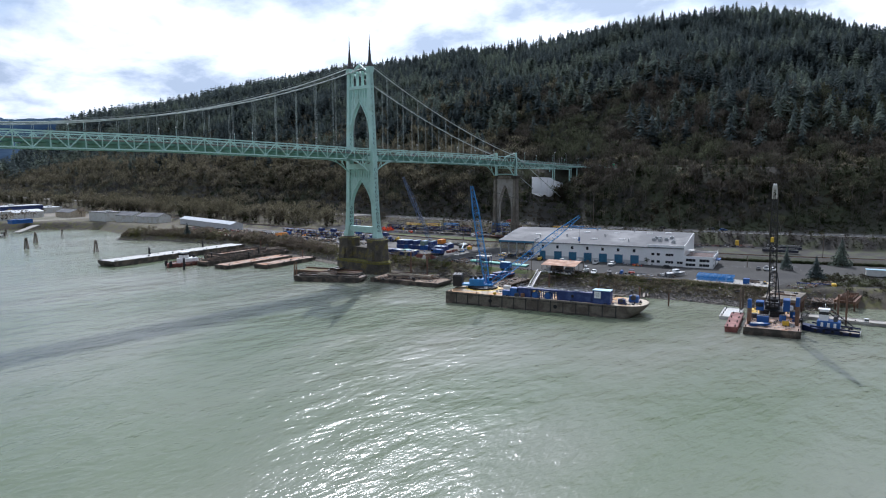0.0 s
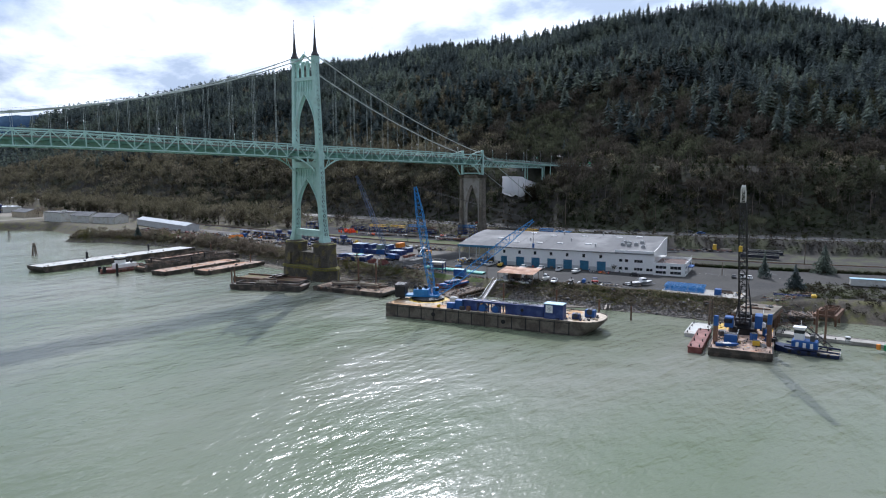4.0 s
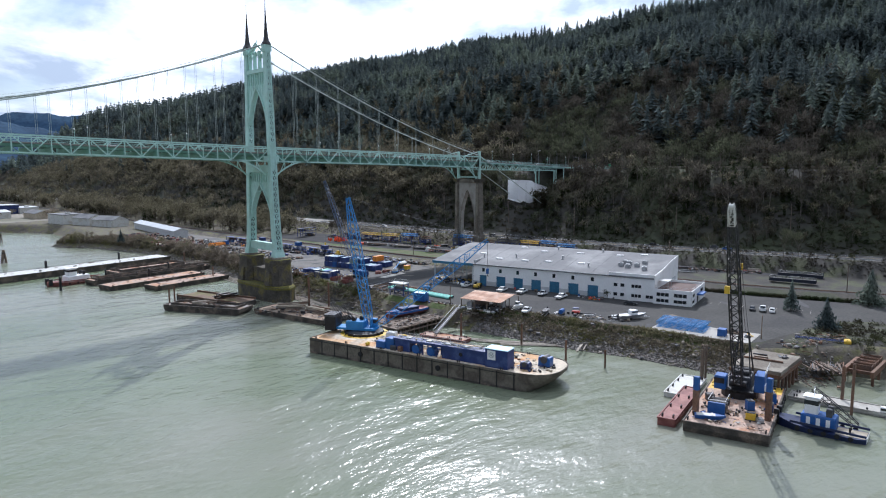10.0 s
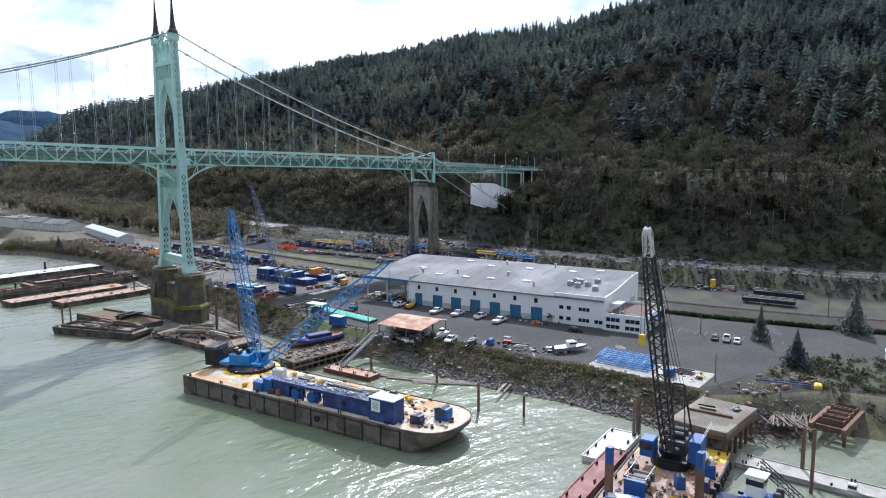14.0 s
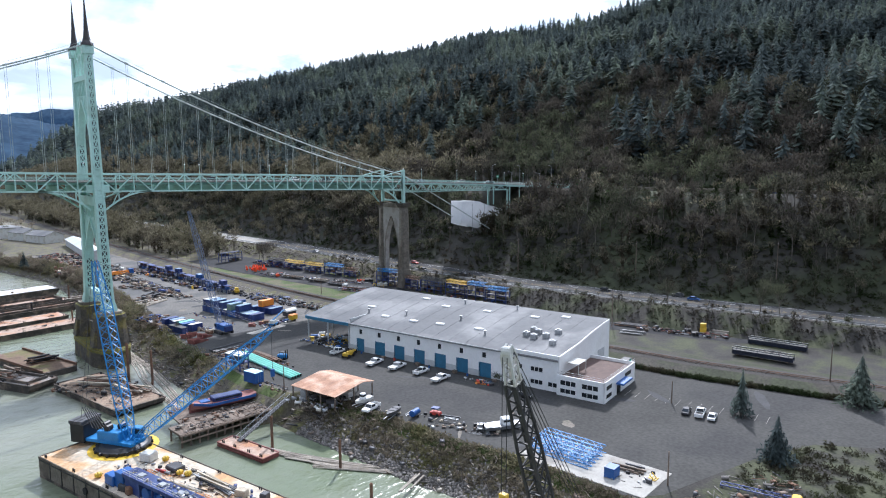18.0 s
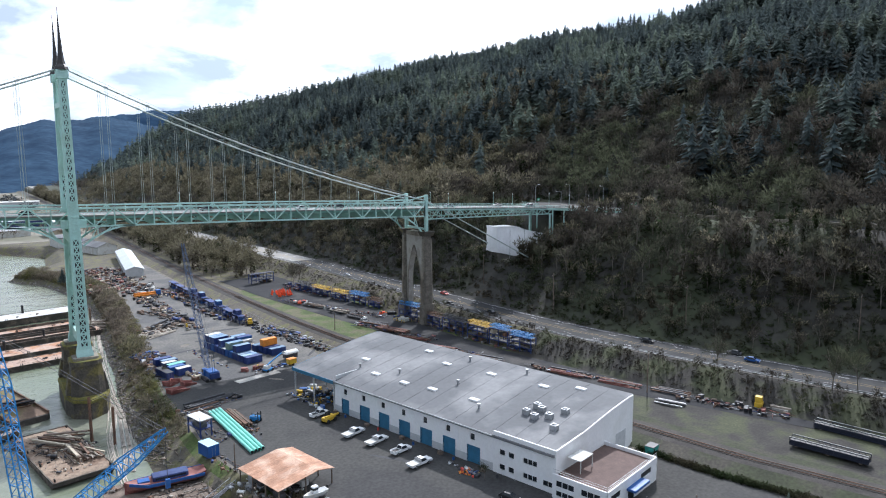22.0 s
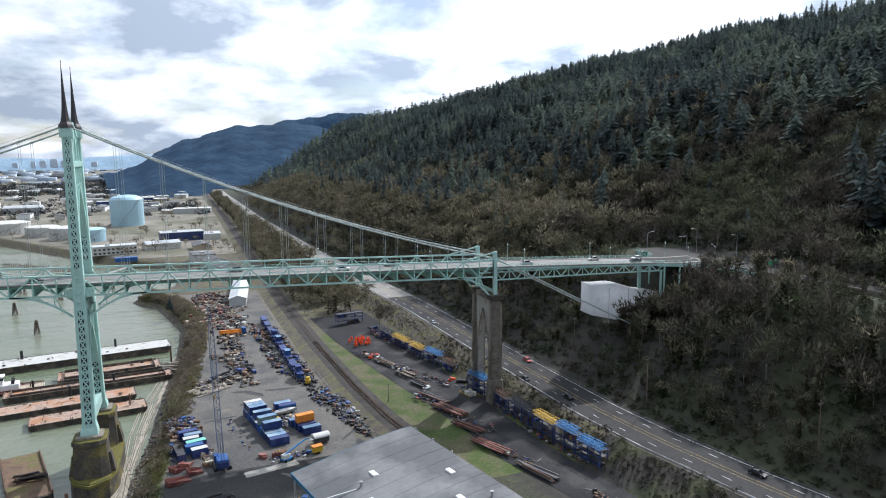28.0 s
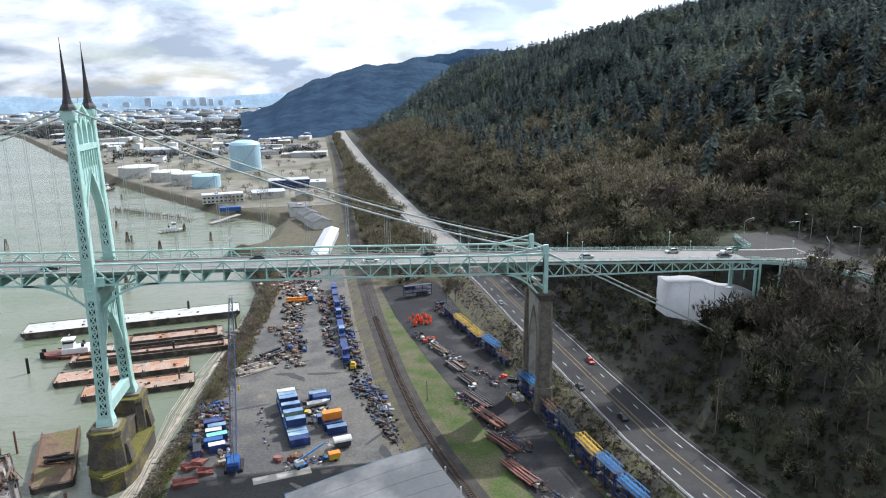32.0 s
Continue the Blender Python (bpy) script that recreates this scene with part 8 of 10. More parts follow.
heap("broken_pier", 24, 104, 1.0, -10, 26, 8, 26, [TIMBER, LOG], "remains of a timber pier at the bank", "old pier", 52, (.15, .3), .5, False, 6)

# ---- storage lane beside the highway ----
sw = random.Random(9)


def lane_rack(x, y, turn, L, H, top, label):
    rk = thing("storage_rack", (x, y, 9.27), label, "rack", "racks beside the highway", turn=turn)
    n = max(2, int(L / 4))
    for k in range(n + 1):
        for s in (-1.5, 1.5):
            part("upright", Shape().box(-L / 2 + L * k / n - .14, s - .14, 0, -L / 2 + L * k / n + .14, s + .14, H), NAVY, rk)
    for hh in (H * .33, H * .66, H):
        for s in (-1.5, 1.5):
            part("shelf_beam", Shape().beam((-L / 2, s, hh), (L / 2, s, hh), .18, .25), NAVY, rk)
        part("shelf", Shape().box(-L / 2, -1.4, hh - .06, L / 2, 1.4, hh), DKGREY, rk)
    for k in range(int(L / 2)):
        hh = sw.choice((0.02, H * .33, H * .66))
        part("stored_item", Shape().box(-L / 2 + k * 2 + .2, -1.1, hh, -L / 2 + k * 2 + 1.6, 1.1, hh + sw.uniform(.6, 1.5), .1), sw.choice([RUST, DKGREY, GREYM, TAN, NAVY]), rk)
    if top is not None:
        for s in (-.8, .8):
            lattice(rk, (-L / 2 + .3, s, H + .75), (L / 2 - .3, s, H + .75), 1.3, 1.3, 1.3, max(4, int(L / 2)), .07, top, "stored_lattice", "lattice section on the top shelf")
    return rk


for x, y, a, L_, H_, m_, lb in ((129.6, 3, -80, 12, 6.2, SKYB, "tall blue rack with blue lattice sections on top"), (131.2, -12, -84, 13, 4.6, RUST, "blue rack loaded with rusty frames"), (132.6, -27, -85, 13, 5.4, DKGREY, "blue rack loaded with dark frames"),
                                (133.8, -42, -82, 11, 6.0, YELLOW, "blue rack with yellow lattice sections on top"), (135.4, -53, -80, 9, 6.6, SKYB, "tall blue rack with blue lattice on top"), (137.4, -63, -78, 10, 5.6, SKYB, "blue rack beside the highway bank"),
                                (117.0, 90, -80, 14, 3.2, DKGREY, "low dark rack of machine parts"), (119.4, 74, -78, 14, 3.4, YELLOW, "dark rack with yellow ladders on top"), (122.2, 58, -78, 12, 3.6, YELLOW, "dark rack with yellow ladder frames"),
                                (125.6, 44, -76, 12, 4.4, SKYB, "blue rack with a blue lattice section on top"), (106, 127, 10, 14, 5.4, None, "blue double-height rack at the lane's end"), (128.3, 32, -80, 8, 3.2, RUST, "dark rack with rusty frames")):
    lane_rack(x, y, a, L_, H_, m_, lb)
wt = thing("tank_pen", (125.0, 2.0, 9.27), "white plastic tanks inside a yellow guard rail", "tank pen", turn=-80)
for k in range(6):
    tq = part("tank", Shape().box(-2 + (k % 3) * 1.6, -1 + (k // 3) * 1.6, .1, -.8 + (k % 3) * 1.6, .2 + (k // 3) * 1.6, 1.3 + .3 * (k % 2), .15), OFFW, wt)
for k in range(10):
    part("guard_post", Shape().rod((-3.4 + (k % 5) * 1.7, -2.2 if k < 5 else 2.2, 0), (-3.4 + (k % 5) * 1.7, -2.2 if k < 5 else 2.2, 1.1), .09, 6), YELLOW, wt)
part("guard_rail", Shape().beam((-3.4, -2.2, 1.0), (3.4, -2.2, 1.0), .12).beam((-3.4, 2.2, 1.0), (3.4, 2.2, 1.0), .12).beam((-3.4, -2.2, 1.0), (-3.4, 2.2, 1.0), .12), YELLOW, wt)
for n_, (x, y, a, L_, W_, n, ms, lb) in enumerate(((126, 18, -78, 6, 4, 8, [VERM, BLACKM], "orange and black floats in a heap"), (103.5, 62, -70, 8, 5, 14, [VERM, OFFW, DKGREY], "red and white gear beside the lane"), (108.5, 40, -70, 9, 5, 12, [DKGREY, OFFW, RUST], "dark machine parts beside the lane"),
                                                   (116, 100, -80, 26, 3, 24, [DKGREY, RUST, NAVY], "dark parts in a row beside the highway bank"), (112, 14, -80, 4, 3, 5, [OFFW, GREYM], "white scraps on the lane"),
                                                   (150, -138, -70, 16, 5, 14, [BLACKM, DKGREY, RUST], "black rigging frames beside the track"))):
    clutter("lane_gear", x, y, 9.27, a, L_, W_, n, ms, lb, 90 + n_, 1.2)
by = thing("buoy_heap", (102.5, 88, 9.27), "heap of bright orange-red buoys and frames", "buoy heap", turn=10)
for k in range(26):
    x, y = sw.uniform(-4.5, 4.5), sw.uniform(-6, 6)
    h_ = sw.uniform(1.2, 3.0)
    part("buoy", Shape().rod((x, y, 0), (x, y, h_ * .5), .55, 8, .6).rod((x, y, h_ * .5), (x + sw.uniform(-.4, .4), y, h_), .5, 8, .12), VERM, by)
for n_, (x, y, a, L_, W_, n, ms) in enumerate(((105.6, 52, -70, 14, 4, 10, [DKGREY, TIMBER, LOG]), (109.9, 33, -72, 12, 4, 12, [TIMBER, DKGREY, LOG]), (111.6, 20, -70, 10, 4, 12, [RUST, BLACKM]), (112.4, 4, -66, 15, 4, 16, [RUST, REDOX, DKGREY]),
                                               (112.8, -10, -68, 16, 4, 18, [RUST, REDOX]), (113.4, -26, -66, 14, 3.4, 14, [RUST, REDOX]), (114.6, -42, -66, 15, 4, 16, [RUST, REDOX]), (120, -62, -70, 16, 3, 12, [RUST, DKGREY]),
                                               (133, -92, -70, 16, 3.5, 12, [RUST, REDOX]), (139, -108, -68, 14, 4, 12, [RUST, REDOX]), (146, -122, -68, 12, 4, 8, [RUST]), (138, -128, -68, 9, 3, 6, [DKGREY, GREYM]))):
    heap("steel_section_pile", x, y, 9.27 if y > -90 else 9.1, a, L_, W_, int(n * 1.7), [*ms, DKGREY], "rusty steel beams and piles laid beside the lane" if RUST in ms else "timbers and steel laid beside the lane", "steel pile", 120 + n_, (.10, .22), .06, False, 3)
for x, y, a in ((141.5, -171.5, -77.8), (157.0, -169.4, -79)):
    g2 = thing("gangway_section", (x, y, 9.0), "long dark blue steel gangway section with pale top rails", "gangway", "gangway sections", turn=a)
    part("deck_plate", Shape().box(-8.6, -1.2, .5, 8.6, 1.2, .7), DKNAVY, g2)
    for s in (-1, 1):
        tr = Shape().beam((-8.6, s * 1.2, 2.2), (8.6, s * 1.2, 2.2), .18).beam((-8.6, s * 1.2, .4), (8.6, s * 1.2, .4), .22)
        for k in range(15):
            tr.beam((-8.6 + k * 1.23, s * 1.2, .4), (-8.6 + k * 1.23, s * 1.2, 2.2), .12)
        part("side_truss", tr, DKNAVY, g2)
        part("side_sheet", Shape().box(-8.5, s * 1.17 - .02, .7, 8.5, s * 1.17 + .02, 1.6), DKNAVY, g2)
    part("top_rail", Shape().box(-8.6, -1.27, 2.25, 8.6, -1.13, 2.36).box(-8.6, 1.13, 2.25, 8.6, 1.27, 2.36), OFFW, g2)
    part("grating", Shape().box(-8.5, -1.05, 1.55, 8.5, 1.05, 1.6), STEELG, g2, "grey deck grating")
    for q in (-7, 0, 7):
        part("blocking", Shape().box(q - .3, -1.3, 0, q + .3, 1.3, .4), TIMBER, g2)
ym = thing("yellow_machine", (155.9, -144.6, 9.2), "yellow pile-driving machine beside the track", "machine", turn=20)
part("body", Shape().box(-1.4, -1.0, .4, 1.4, 1.0, 1.7, .15), YELLOW, ym)
part("base_skid", Shape().box(-1.6, -1.1, 0, 1.6, -.8, .4).box(-1.6, .8, 0, 1.6, 1.1, .4), BLACKM, ym)
part("upper_frame", Shape().box(-1.2, -.9, 1.7, -.9, .9, 3.2).box(.3, -.9, 1.7, .6, .9, 3.2).box(-1.2, -.9, 3.2, .6, .9, 3.4), YELLOW, ym)
part("cylinder", Shape().rod((-.3, -.4, 1.7), (-.3, -.4, 3.1), .25, 8).rod((-.3, .4, 1.7), (-.3, .4, 3.1), .25, 8), BLACKM, ym)
part("hose_drum", Shape().rod((1.0, -.7, 2.1), (1.0, .7, 2.1), .45, 10), DKGREY, ym)
rs = thing("cable_spool", (163.1, -155.6, 9.2), "large timber cable spool", "spool", turn=40)
for s in (-.7, .7):
    part("flange", Shape().rod((0, s - .08, 1.6), (0, s + .08, 1.6), 1.6, 18), LOG, rs)
part("core", Shape().rod((0, -.65, 1.6), (0, .65, 1.6), .7, 12), TIMBER, rs)
heap("pallet_row", 158.5, -149.5, 9.2, -70, 7, 3, 8, [CONC_L, LOG], "pallets and blocks beside the spool", "pallet", 140, (.3, .45), .1, False, 2)
td = thing("dump_bin", (111.3, -143.2, YARD), "teal steel bin behind the offices", "bin", turn=14)
part("bin_body", Shape().prism([(-1.3, -1.0), (1.3, -1.0), (1.3, 1.0), (-1.3, 1.0)], .1, 2.0, [(-1.6, -1.2), (1.6, -1.2), (1.6, 1.2), (-1.6, 1.2)]), mat("teal_paint", (0.05, 0.30, 0.26), .6), td)
part("lid", Shape().box(-1.6, -1.2, 2.0, 1.6, 1.2, 2.15), BLACKM, td)

# rusty cradle, blue beam and tarpaulin south of the dock
cd_ = thing("rusty_cradle", (68, -219.5, 1.2), "long rusty steel launching cradle on the mud", "cradle", turn=2)
for s in (-3.2, 3.2):
    part("side_girder", Shape().box(-23, s - .4, 1.2, 25, s + .4, 2.8), RUST, cd_)
for k in range(14):
    part("cross_beam", Shape().box(-21.5 + k * 3.3, -3.2, 1.6, -20.9 + k * 3.3, 3.2, 2.4), RUST, cd_)
for k in range(5):
    part("pocket", Shape().box(-20 + k * 3.3, -2.4, 2.4, -19.8 + k * 3.3, 2.4, 3.6).box(-17.6 + k * 3.3, -2.4, 2.4, -17.4 + k * 3.3, 2.4, 3.6).box(-19.8 + k * 3.3, -2.4, 2.4, -17.6 + k * 3.3, -2.2, 3.4).box(-19.8 + k * 3.3, 2.2, 2.4, -17.6 + k * 3.3, 2.4, 3.4), RUST, cd_)
for k in range(7):
    for s in (-3.2, 3.2):
        part("support_post", Shape().box(-22 + k * 7.4, s - .3, -4, -21.4 + k * 7.4, s + .3, 1.2), RUST, cd_)
bb_ = thing("blue_girder", (60.5, -207, 5.2), "blue lattice girder lying on the bank with a yellow sling", "girder", turn=-72)
lattice(bb_, (-7, 0, 1), (7, 0, 1), 1.6, 1.6, 1.6, 9, .09, NAVY, "lattice_frame")
part("sling", Shape().box(5.4, -1.4, .6, 7.2, 1.4, 2.3, .3), YELLOW, bb_, "yellow fabric draped over the end")
heap("bank_scrap", 47, -211, 2.5, 30, 14, 9, 44, [TIMBER, RUST, DKGREY, TIMBER], "broken concrete, planks and steel on the bank", "debris", 150, (.08, .17), .5, False, 4)
for q in ((100, -224, "white site hut with a blue roof south of the yard"),):
    hu = thing("site_hut", (q[0], q[1], YARD), q[2], "hut", turn=-75)
    part("body", Shape().box(-6, -1.6, .3, 6, 1.6, 3.0, .1), OFFW, hu)
    part("roof_sheet", Shape().box(-6.2, -1.8, 3.0, 6.2, 1.8, 3.2, .05), GTANK, hu)
cg = thing("dock_gear", (18.6, -240, .95), "orange and green tanks at the dock's end", "equipment")
part("orange_tank", Shape().rod((0, 0, 0), (0, 0, 1.5), .6, 12), ORANGE, cg)
part("green_box", Shape().box(-.8, -3.2, 0, .8, -1.4, 1.6, .1), mat("green_paint", (0.04, 0.25, 0.10), .6), cg)
skiff(24, -231, -.1, -84, 6.0, OFFW, GREYM, "small white motor boat beside the floating dock", True)
for n_, (x, y, L_, a) in enumerate(((-38, -4, 10, -62), (-17, -34, 13, -40), (-13, -47, 12, -75))):
    heap("scrap_steel", x + 6, y - 4, 2.2 if n_ == 0 else 1.85, a, L_, 8, 24, [RUST, TIMBER, LOG, TAN], "heap of rusty scrap beams on an old barge", "scrap", 160 + n_, (.12, .3), .4, False, 4)
hp = thing("moss_barge", (-31.7, 19.6, 0), "old mossy hopper barge with a heap of dark scrap", "barge", "moored barges", -74)
part("hull", Shape().prism([(0, 0), (35, 0), (36, 1), (36, 10.5), (35, 11.5), (0, 11.5)], -2, 1.8), HULL, hp)
part("moss_deck", Shape().box(.4, .4, 1.8, 35.2, 11.1, 1.9), MOSSDECK, hp, "rusty deck overgrown with moss")
part("side_rim", Shape().box(0, 0, 1.8, 35, .4, 2.6).box(0, 11.1, 1.8, 35, 11.5, 2.6), RUST, hp)
heap("dark_scrap", -20, 2, 1.95, 30, 8, 5, 20, [BLACKM, RUST], "dark heap of scrap chain on the mossy barge", "scrap", 170, (.15, .35), .6, True, 5)

# floating log booms along the bank
for k in range(9):
    lb_ = thing("log_boom", (0, 0, 0), "line of pale floating boom logs along the bank", "log boom", "log booms")
    o = k * .75
    pts = [(20 + o * .3, 140), (15 + o * .5, 105), (8 + o, 62), (5.5 + o, 30), (6.0 + o * .55, 0), (6.5 + o * .4, -25), (3.5 + o * .5, -48), (1.0 + o * .5, -66)]
    for (xa, ya), (xb, yb) in zip(pts[:-1], pts[1:]):
        if (k * 3 + int(ya)) % 4:
            part("log", Shape().rod((xa, ya, .12), (xb + .3, yb + .6, .12), .17, 6), LOG, lb_)
for n_, (x, y, a) in enumerate(((14, -128, -60), (17, -136, -50), (9, -120, -68))):
    heap("boom_sticks", x, y, .1, a, 22, 3, 9, [LOG], "pale poles floating at the foot of the bank", "log boom", 180 + n_, (.12, .2), .05, True, 1)
heap("mooring_poles", 20, -152, 1.5, 25, 9, 3, 4, [LOG], "four pale poles leaning on the bank", "poles", 190, (.18, .25), .02, True, 1)

# painted stalls, patches and tyre marks on the yard
Wm = wh.matrix_world
for k in range(14):
    a, b = Wm @ Vector((92 + k * 2.7, 8, 0.03)), Wm @ Vector((92 + k * 2.7, 13, 0.03))
    alone("parking_line", Shape().beam(a, b, .07, .012), CONC_L, "faded white parking line on the yard", "road marking", "parking lines", "structure")
PATCH = mat("asphalt_patch", (0.05, 0.05, 0.052), .9, 0, .25, .2, 2, .1)
pr_ = random.Random(12)
for k in range(34):
    y = pr_.uniform(-190, 60)
    x = pr_.uniform(float(shore(y)) + 14, float(rail(y)) - 14)
    a = pr_.uniform(0, 6.28)
    L_, W_ = pr_.uniform(3, 16), pr_.uniform(.5, 3.5)
    sh = Shape()
    n = 12
    pts = []
    for i in range(n):
        th = i * math.tau / n
        u, v = L_ / 2 * math.cos(th) * pr_.uniform(.75, 1.15), W_ / 2 * math.sin(th) * pr_.uniform(.7, 1.2)
        pts.append((x + u * math.cos(a) - v * math.sin(a), y + u * math.sin(a) + v * math.cos(a), YARD + .026 + k * .0004))
    sh.add(pts, [tuple(range(n))])
    alone("stain", sh, PATCH if k % 3 else DIRT, "dark stain on the yard's asphalt" if k % 3 else "patch of pale grit on the yard's asphalt", "stain", "yard stains", "structure")

# ---- hillside road, wrapped abutment, highway furniture ----
BR = 68.0
brx = lambda y: hw(y) + HWW + BR
alone("road_hillside", strip(lambda y: brx(y) - 4.2, lambda y: brx(y) + 4.2, list(np.arange(-330, -28, 6.0)), lambda y: 54.55), ASPH_D, "dark grey road along the wooded hillside", "road", kind="structure")
# the deck flares out into a junction with the hillside road
J_NEAR = [(200, -7.6, 55.70), (206, -8.4, 55.42), (212, -10.6, 55.10), (218, -15.5, 54.82), (222, -24, 54.70), (224.4, -34, 54.66)]
J_FAR = [(200, 7.6, 55.70), (207, 8.6, 55.38), (212, 12, 55.10), (236, 8, 54.74), (238, -12, 54.70), (233.4, -34, 54.66)]
jn = Shape()
for k in range(len(J_NEAR) - 1):
    jn.add([J_NEAR[k], J_NEAR[k + 1], J_FAR[k + 1], J_FAR[k]], [(0, 1, 2), (0, 2, 3)])
jn.add([(212, 12, 55.10), (236, 8, 54.74), (238, 26, 54.70), (233, 36, 54.70), (219, 34, 54.70), (214, 22, 54.9)], [(0, 1, 2), (0, 2, 3), (0, 3, 4), (0, 4, 5)])
alone("road_junction", jn, ASPH, "worn grey road junction at the end of the bridge", "road", kind="structure")
jr = thing("junction_viaduct", (0, 0, 0), "green steel viaduct carrying the flared junction", "viaduct")
for edge in (J_NEAR, [(200, 7.6, 55.70), (207, 8.6, 55.38), (212, 12, 55.10), (214.5, 22, 54.9), (218, 32, 54.7)]):
    for a, b in zip(edge[:-1], edge[1:]):
        a, b = Vector(a), Vector(b)
        part("edge_girder", Shape().beam(a - Vector((0, 0, .62)), b - Vector((0, 0, .62)), .35, 1.1), GREEN, jr)
        rl = Shape()
        for hh in (.5, 1.1):
            rl.beam(a + Vector((0, 0, hh)), b + Vector((0, 0, hh)), .1, .1)
        for t in (0, .25, .5, .75):
            q = a.lerp(b, t)
            rl.beam(q, q + Vector((0, 0, 1.15)), .12)
        part("railing", rl, GREEN, jr)
        q = a.lerp(b, .5)
        gz = float(hill_z(np.array(q.x), np.array(q.y)))
        if gz < q.z - 2:
            part("column", Shape().beam((q.x, q.y, gz - .5), (q.x, q.y, q.z - 1.1), .5), GREEN, jr)
for k, pts in enumerate((((219, -2), (223, 1), (231, -5)), ((221, -4.5), (229, -8)))):
    mk = Shape()
    for a, b in zip(pts[:-1], pts[1:]):
        mk.beam((*a, 55.02 - .014 * (a[0] - 216)), (*b, 55.02 - .014 * (b[0] - 216)), .12, .03)
    alone("trim", mk, PAINTW, "white painted island line at the junction", "road marking", kind="structure")
hb = thing("road_barrier", (0, 0, 0), "pale concrete barrier along the hillside road", "barrier")
for y in np.arange(-300, -14, 8.0):
    a, b = (float(brx(y)) - 4.6, float(y), 54.9), (float(brx(y + 7.9)) - 4.6, float(y + 7.9), 54.9)
    part("barrier_block", Shape().beam(a, b, .35, .9), CONC, hb)
rw_ = random.Random(8)
rt_ = thing("retaining_wall", (0, 0, 0), "grey retaining wall with painted panels below the hillside road", "wall")
for y in np.arange(-150, -16, 9.0):
    a, b = (float(brx(y)) - 5.1, float(y), 52.6), (float(brx(y + 8.7)) - 5.1, float(y + 8.7), 52.6)
    part("wall_panel", Shape().beam(a, b, .3, 3.4), rw_.choice([CONC, CONC, DKGREY, NAVY, OFFW]), rt_)
gr = thing("guardrail", (0, 0, 0), "steel guardrail on posts beside the highway", "guardrail")
for k, y in enumerate(np.arange(-230, 330, 8.0)):
    a, b = (float(hw(y)) + .3, float(y), 16.2), (float(hw(y + 8)) + .3, float(y + 8), 16.2)
    part("rail_beam", Shape().beam(a, b, .1, .35), GREYM, gr)
    for t in (0, .5):
        p = Vector(a).lerp(Vector(b), t)
        part("post", Shape().box(p.x - .07, p.y - .07, 15.4, p.x + .07, p.y + .07, 16.3), TIMBER, gr)
# white sheeting hung under the approach
wrapm = Shape()
NX, NY, NZ = 16, 5, 8
def wrap_pt(i, j, k):
    x, y = 176.3 + 30.5 * i / NX, 1.0 + 8 * j / NY
    lo, hi = float(np.interp(x, (176, 180, 188, 207), (35.5, 34.5, 32.5, 37))), float(np.interp(x, (176, 189, 192, 198, 207), (47.3, 46.8, 45.6, 43.8, 42.2)))
    z = lo + (hi - lo) * k / NZ
    w = .28 if 0 < i < NX else .08
    return (x + w * math.sin(.9 * z + j), y + w * math.sin(x * .8 + z * .5) + .12 * math.sin(x * 2.3 + z), z + .08 * math.sin(x * .7 + y * .4))
for i in range(NX):
    for k in range(NZ):
        for j in (0, NY):
            wrapm.add([wrap_pt(i, j, k), wrap_pt(i + 1, j, k), wrap_pt(i + 1, j, k + 1), wrap_pt(i, j, k + 1)], [(0, 1, 2, 3)])
    for j in range(NY):
        wrapm.add([wrap_pt(i, j, NZ), wrap_pt(i + 1, j, NZ), wrap_pt(i + 1, j + 1, NZ), wrap_pt(i, j + 1, NZ)], [(0, 1, 2, 3)])
for j in range(NY):
    for k in range(NZ):
        for i in (0, NX):
            wrapm.add([wrap_pt(i, j, k), wrap_pt(i, j + 1, k), wrap_pt(i, j + 1, k + 1), wrap_pt(i, j, k + 1)], [(0, 1, 2, 3)])
wo = thing("wrapped_abutment", (0, 0, 0), "bridge abutment wrapped in crumpled white sheeting", "wrapping")
part("sheeting", wrapm, WRAP, wo)
for x in (184.0, 193.0):
    part("batten", Shape().beam((x, .75, float(np.interp(x, (180, 188, 207), (33, 30, 37)))), (x, .75, 45.5), .12), GREYM, wo)

for k, (x, y, z, a, m_, lb) in enumerate(((154.8, 13.3, 15.56, -88, RED, "red car driving on the highway"), (143.9, -6.6, 15.56, 92, DKGREY, "dark grey car on the highway"), (148.9, -29.4, 15.56, 92, BLACKM, "black car on the highway"),
                                          (139.2, 85.5, 15.56, 92, GREYM, "grey car on the highway"), (166.5, -96, 15.56, -75, BLACKM, "black car on the highway"), (178, -122, 15.56, 105, DKGREY, "dark car on the highway"), (175.5, -130, 15.56, -72, BLUE, "blue car on the highway"),
                                          (134, 190, 15.56, -85, OFFW, "white car on the highway"), (124, 260, 15.56, 95, DKGREY, "dark car on the highway"))):
    vehicle("passenger_car", x, y, z, a, m_, lb, "car", "cars on the highway")
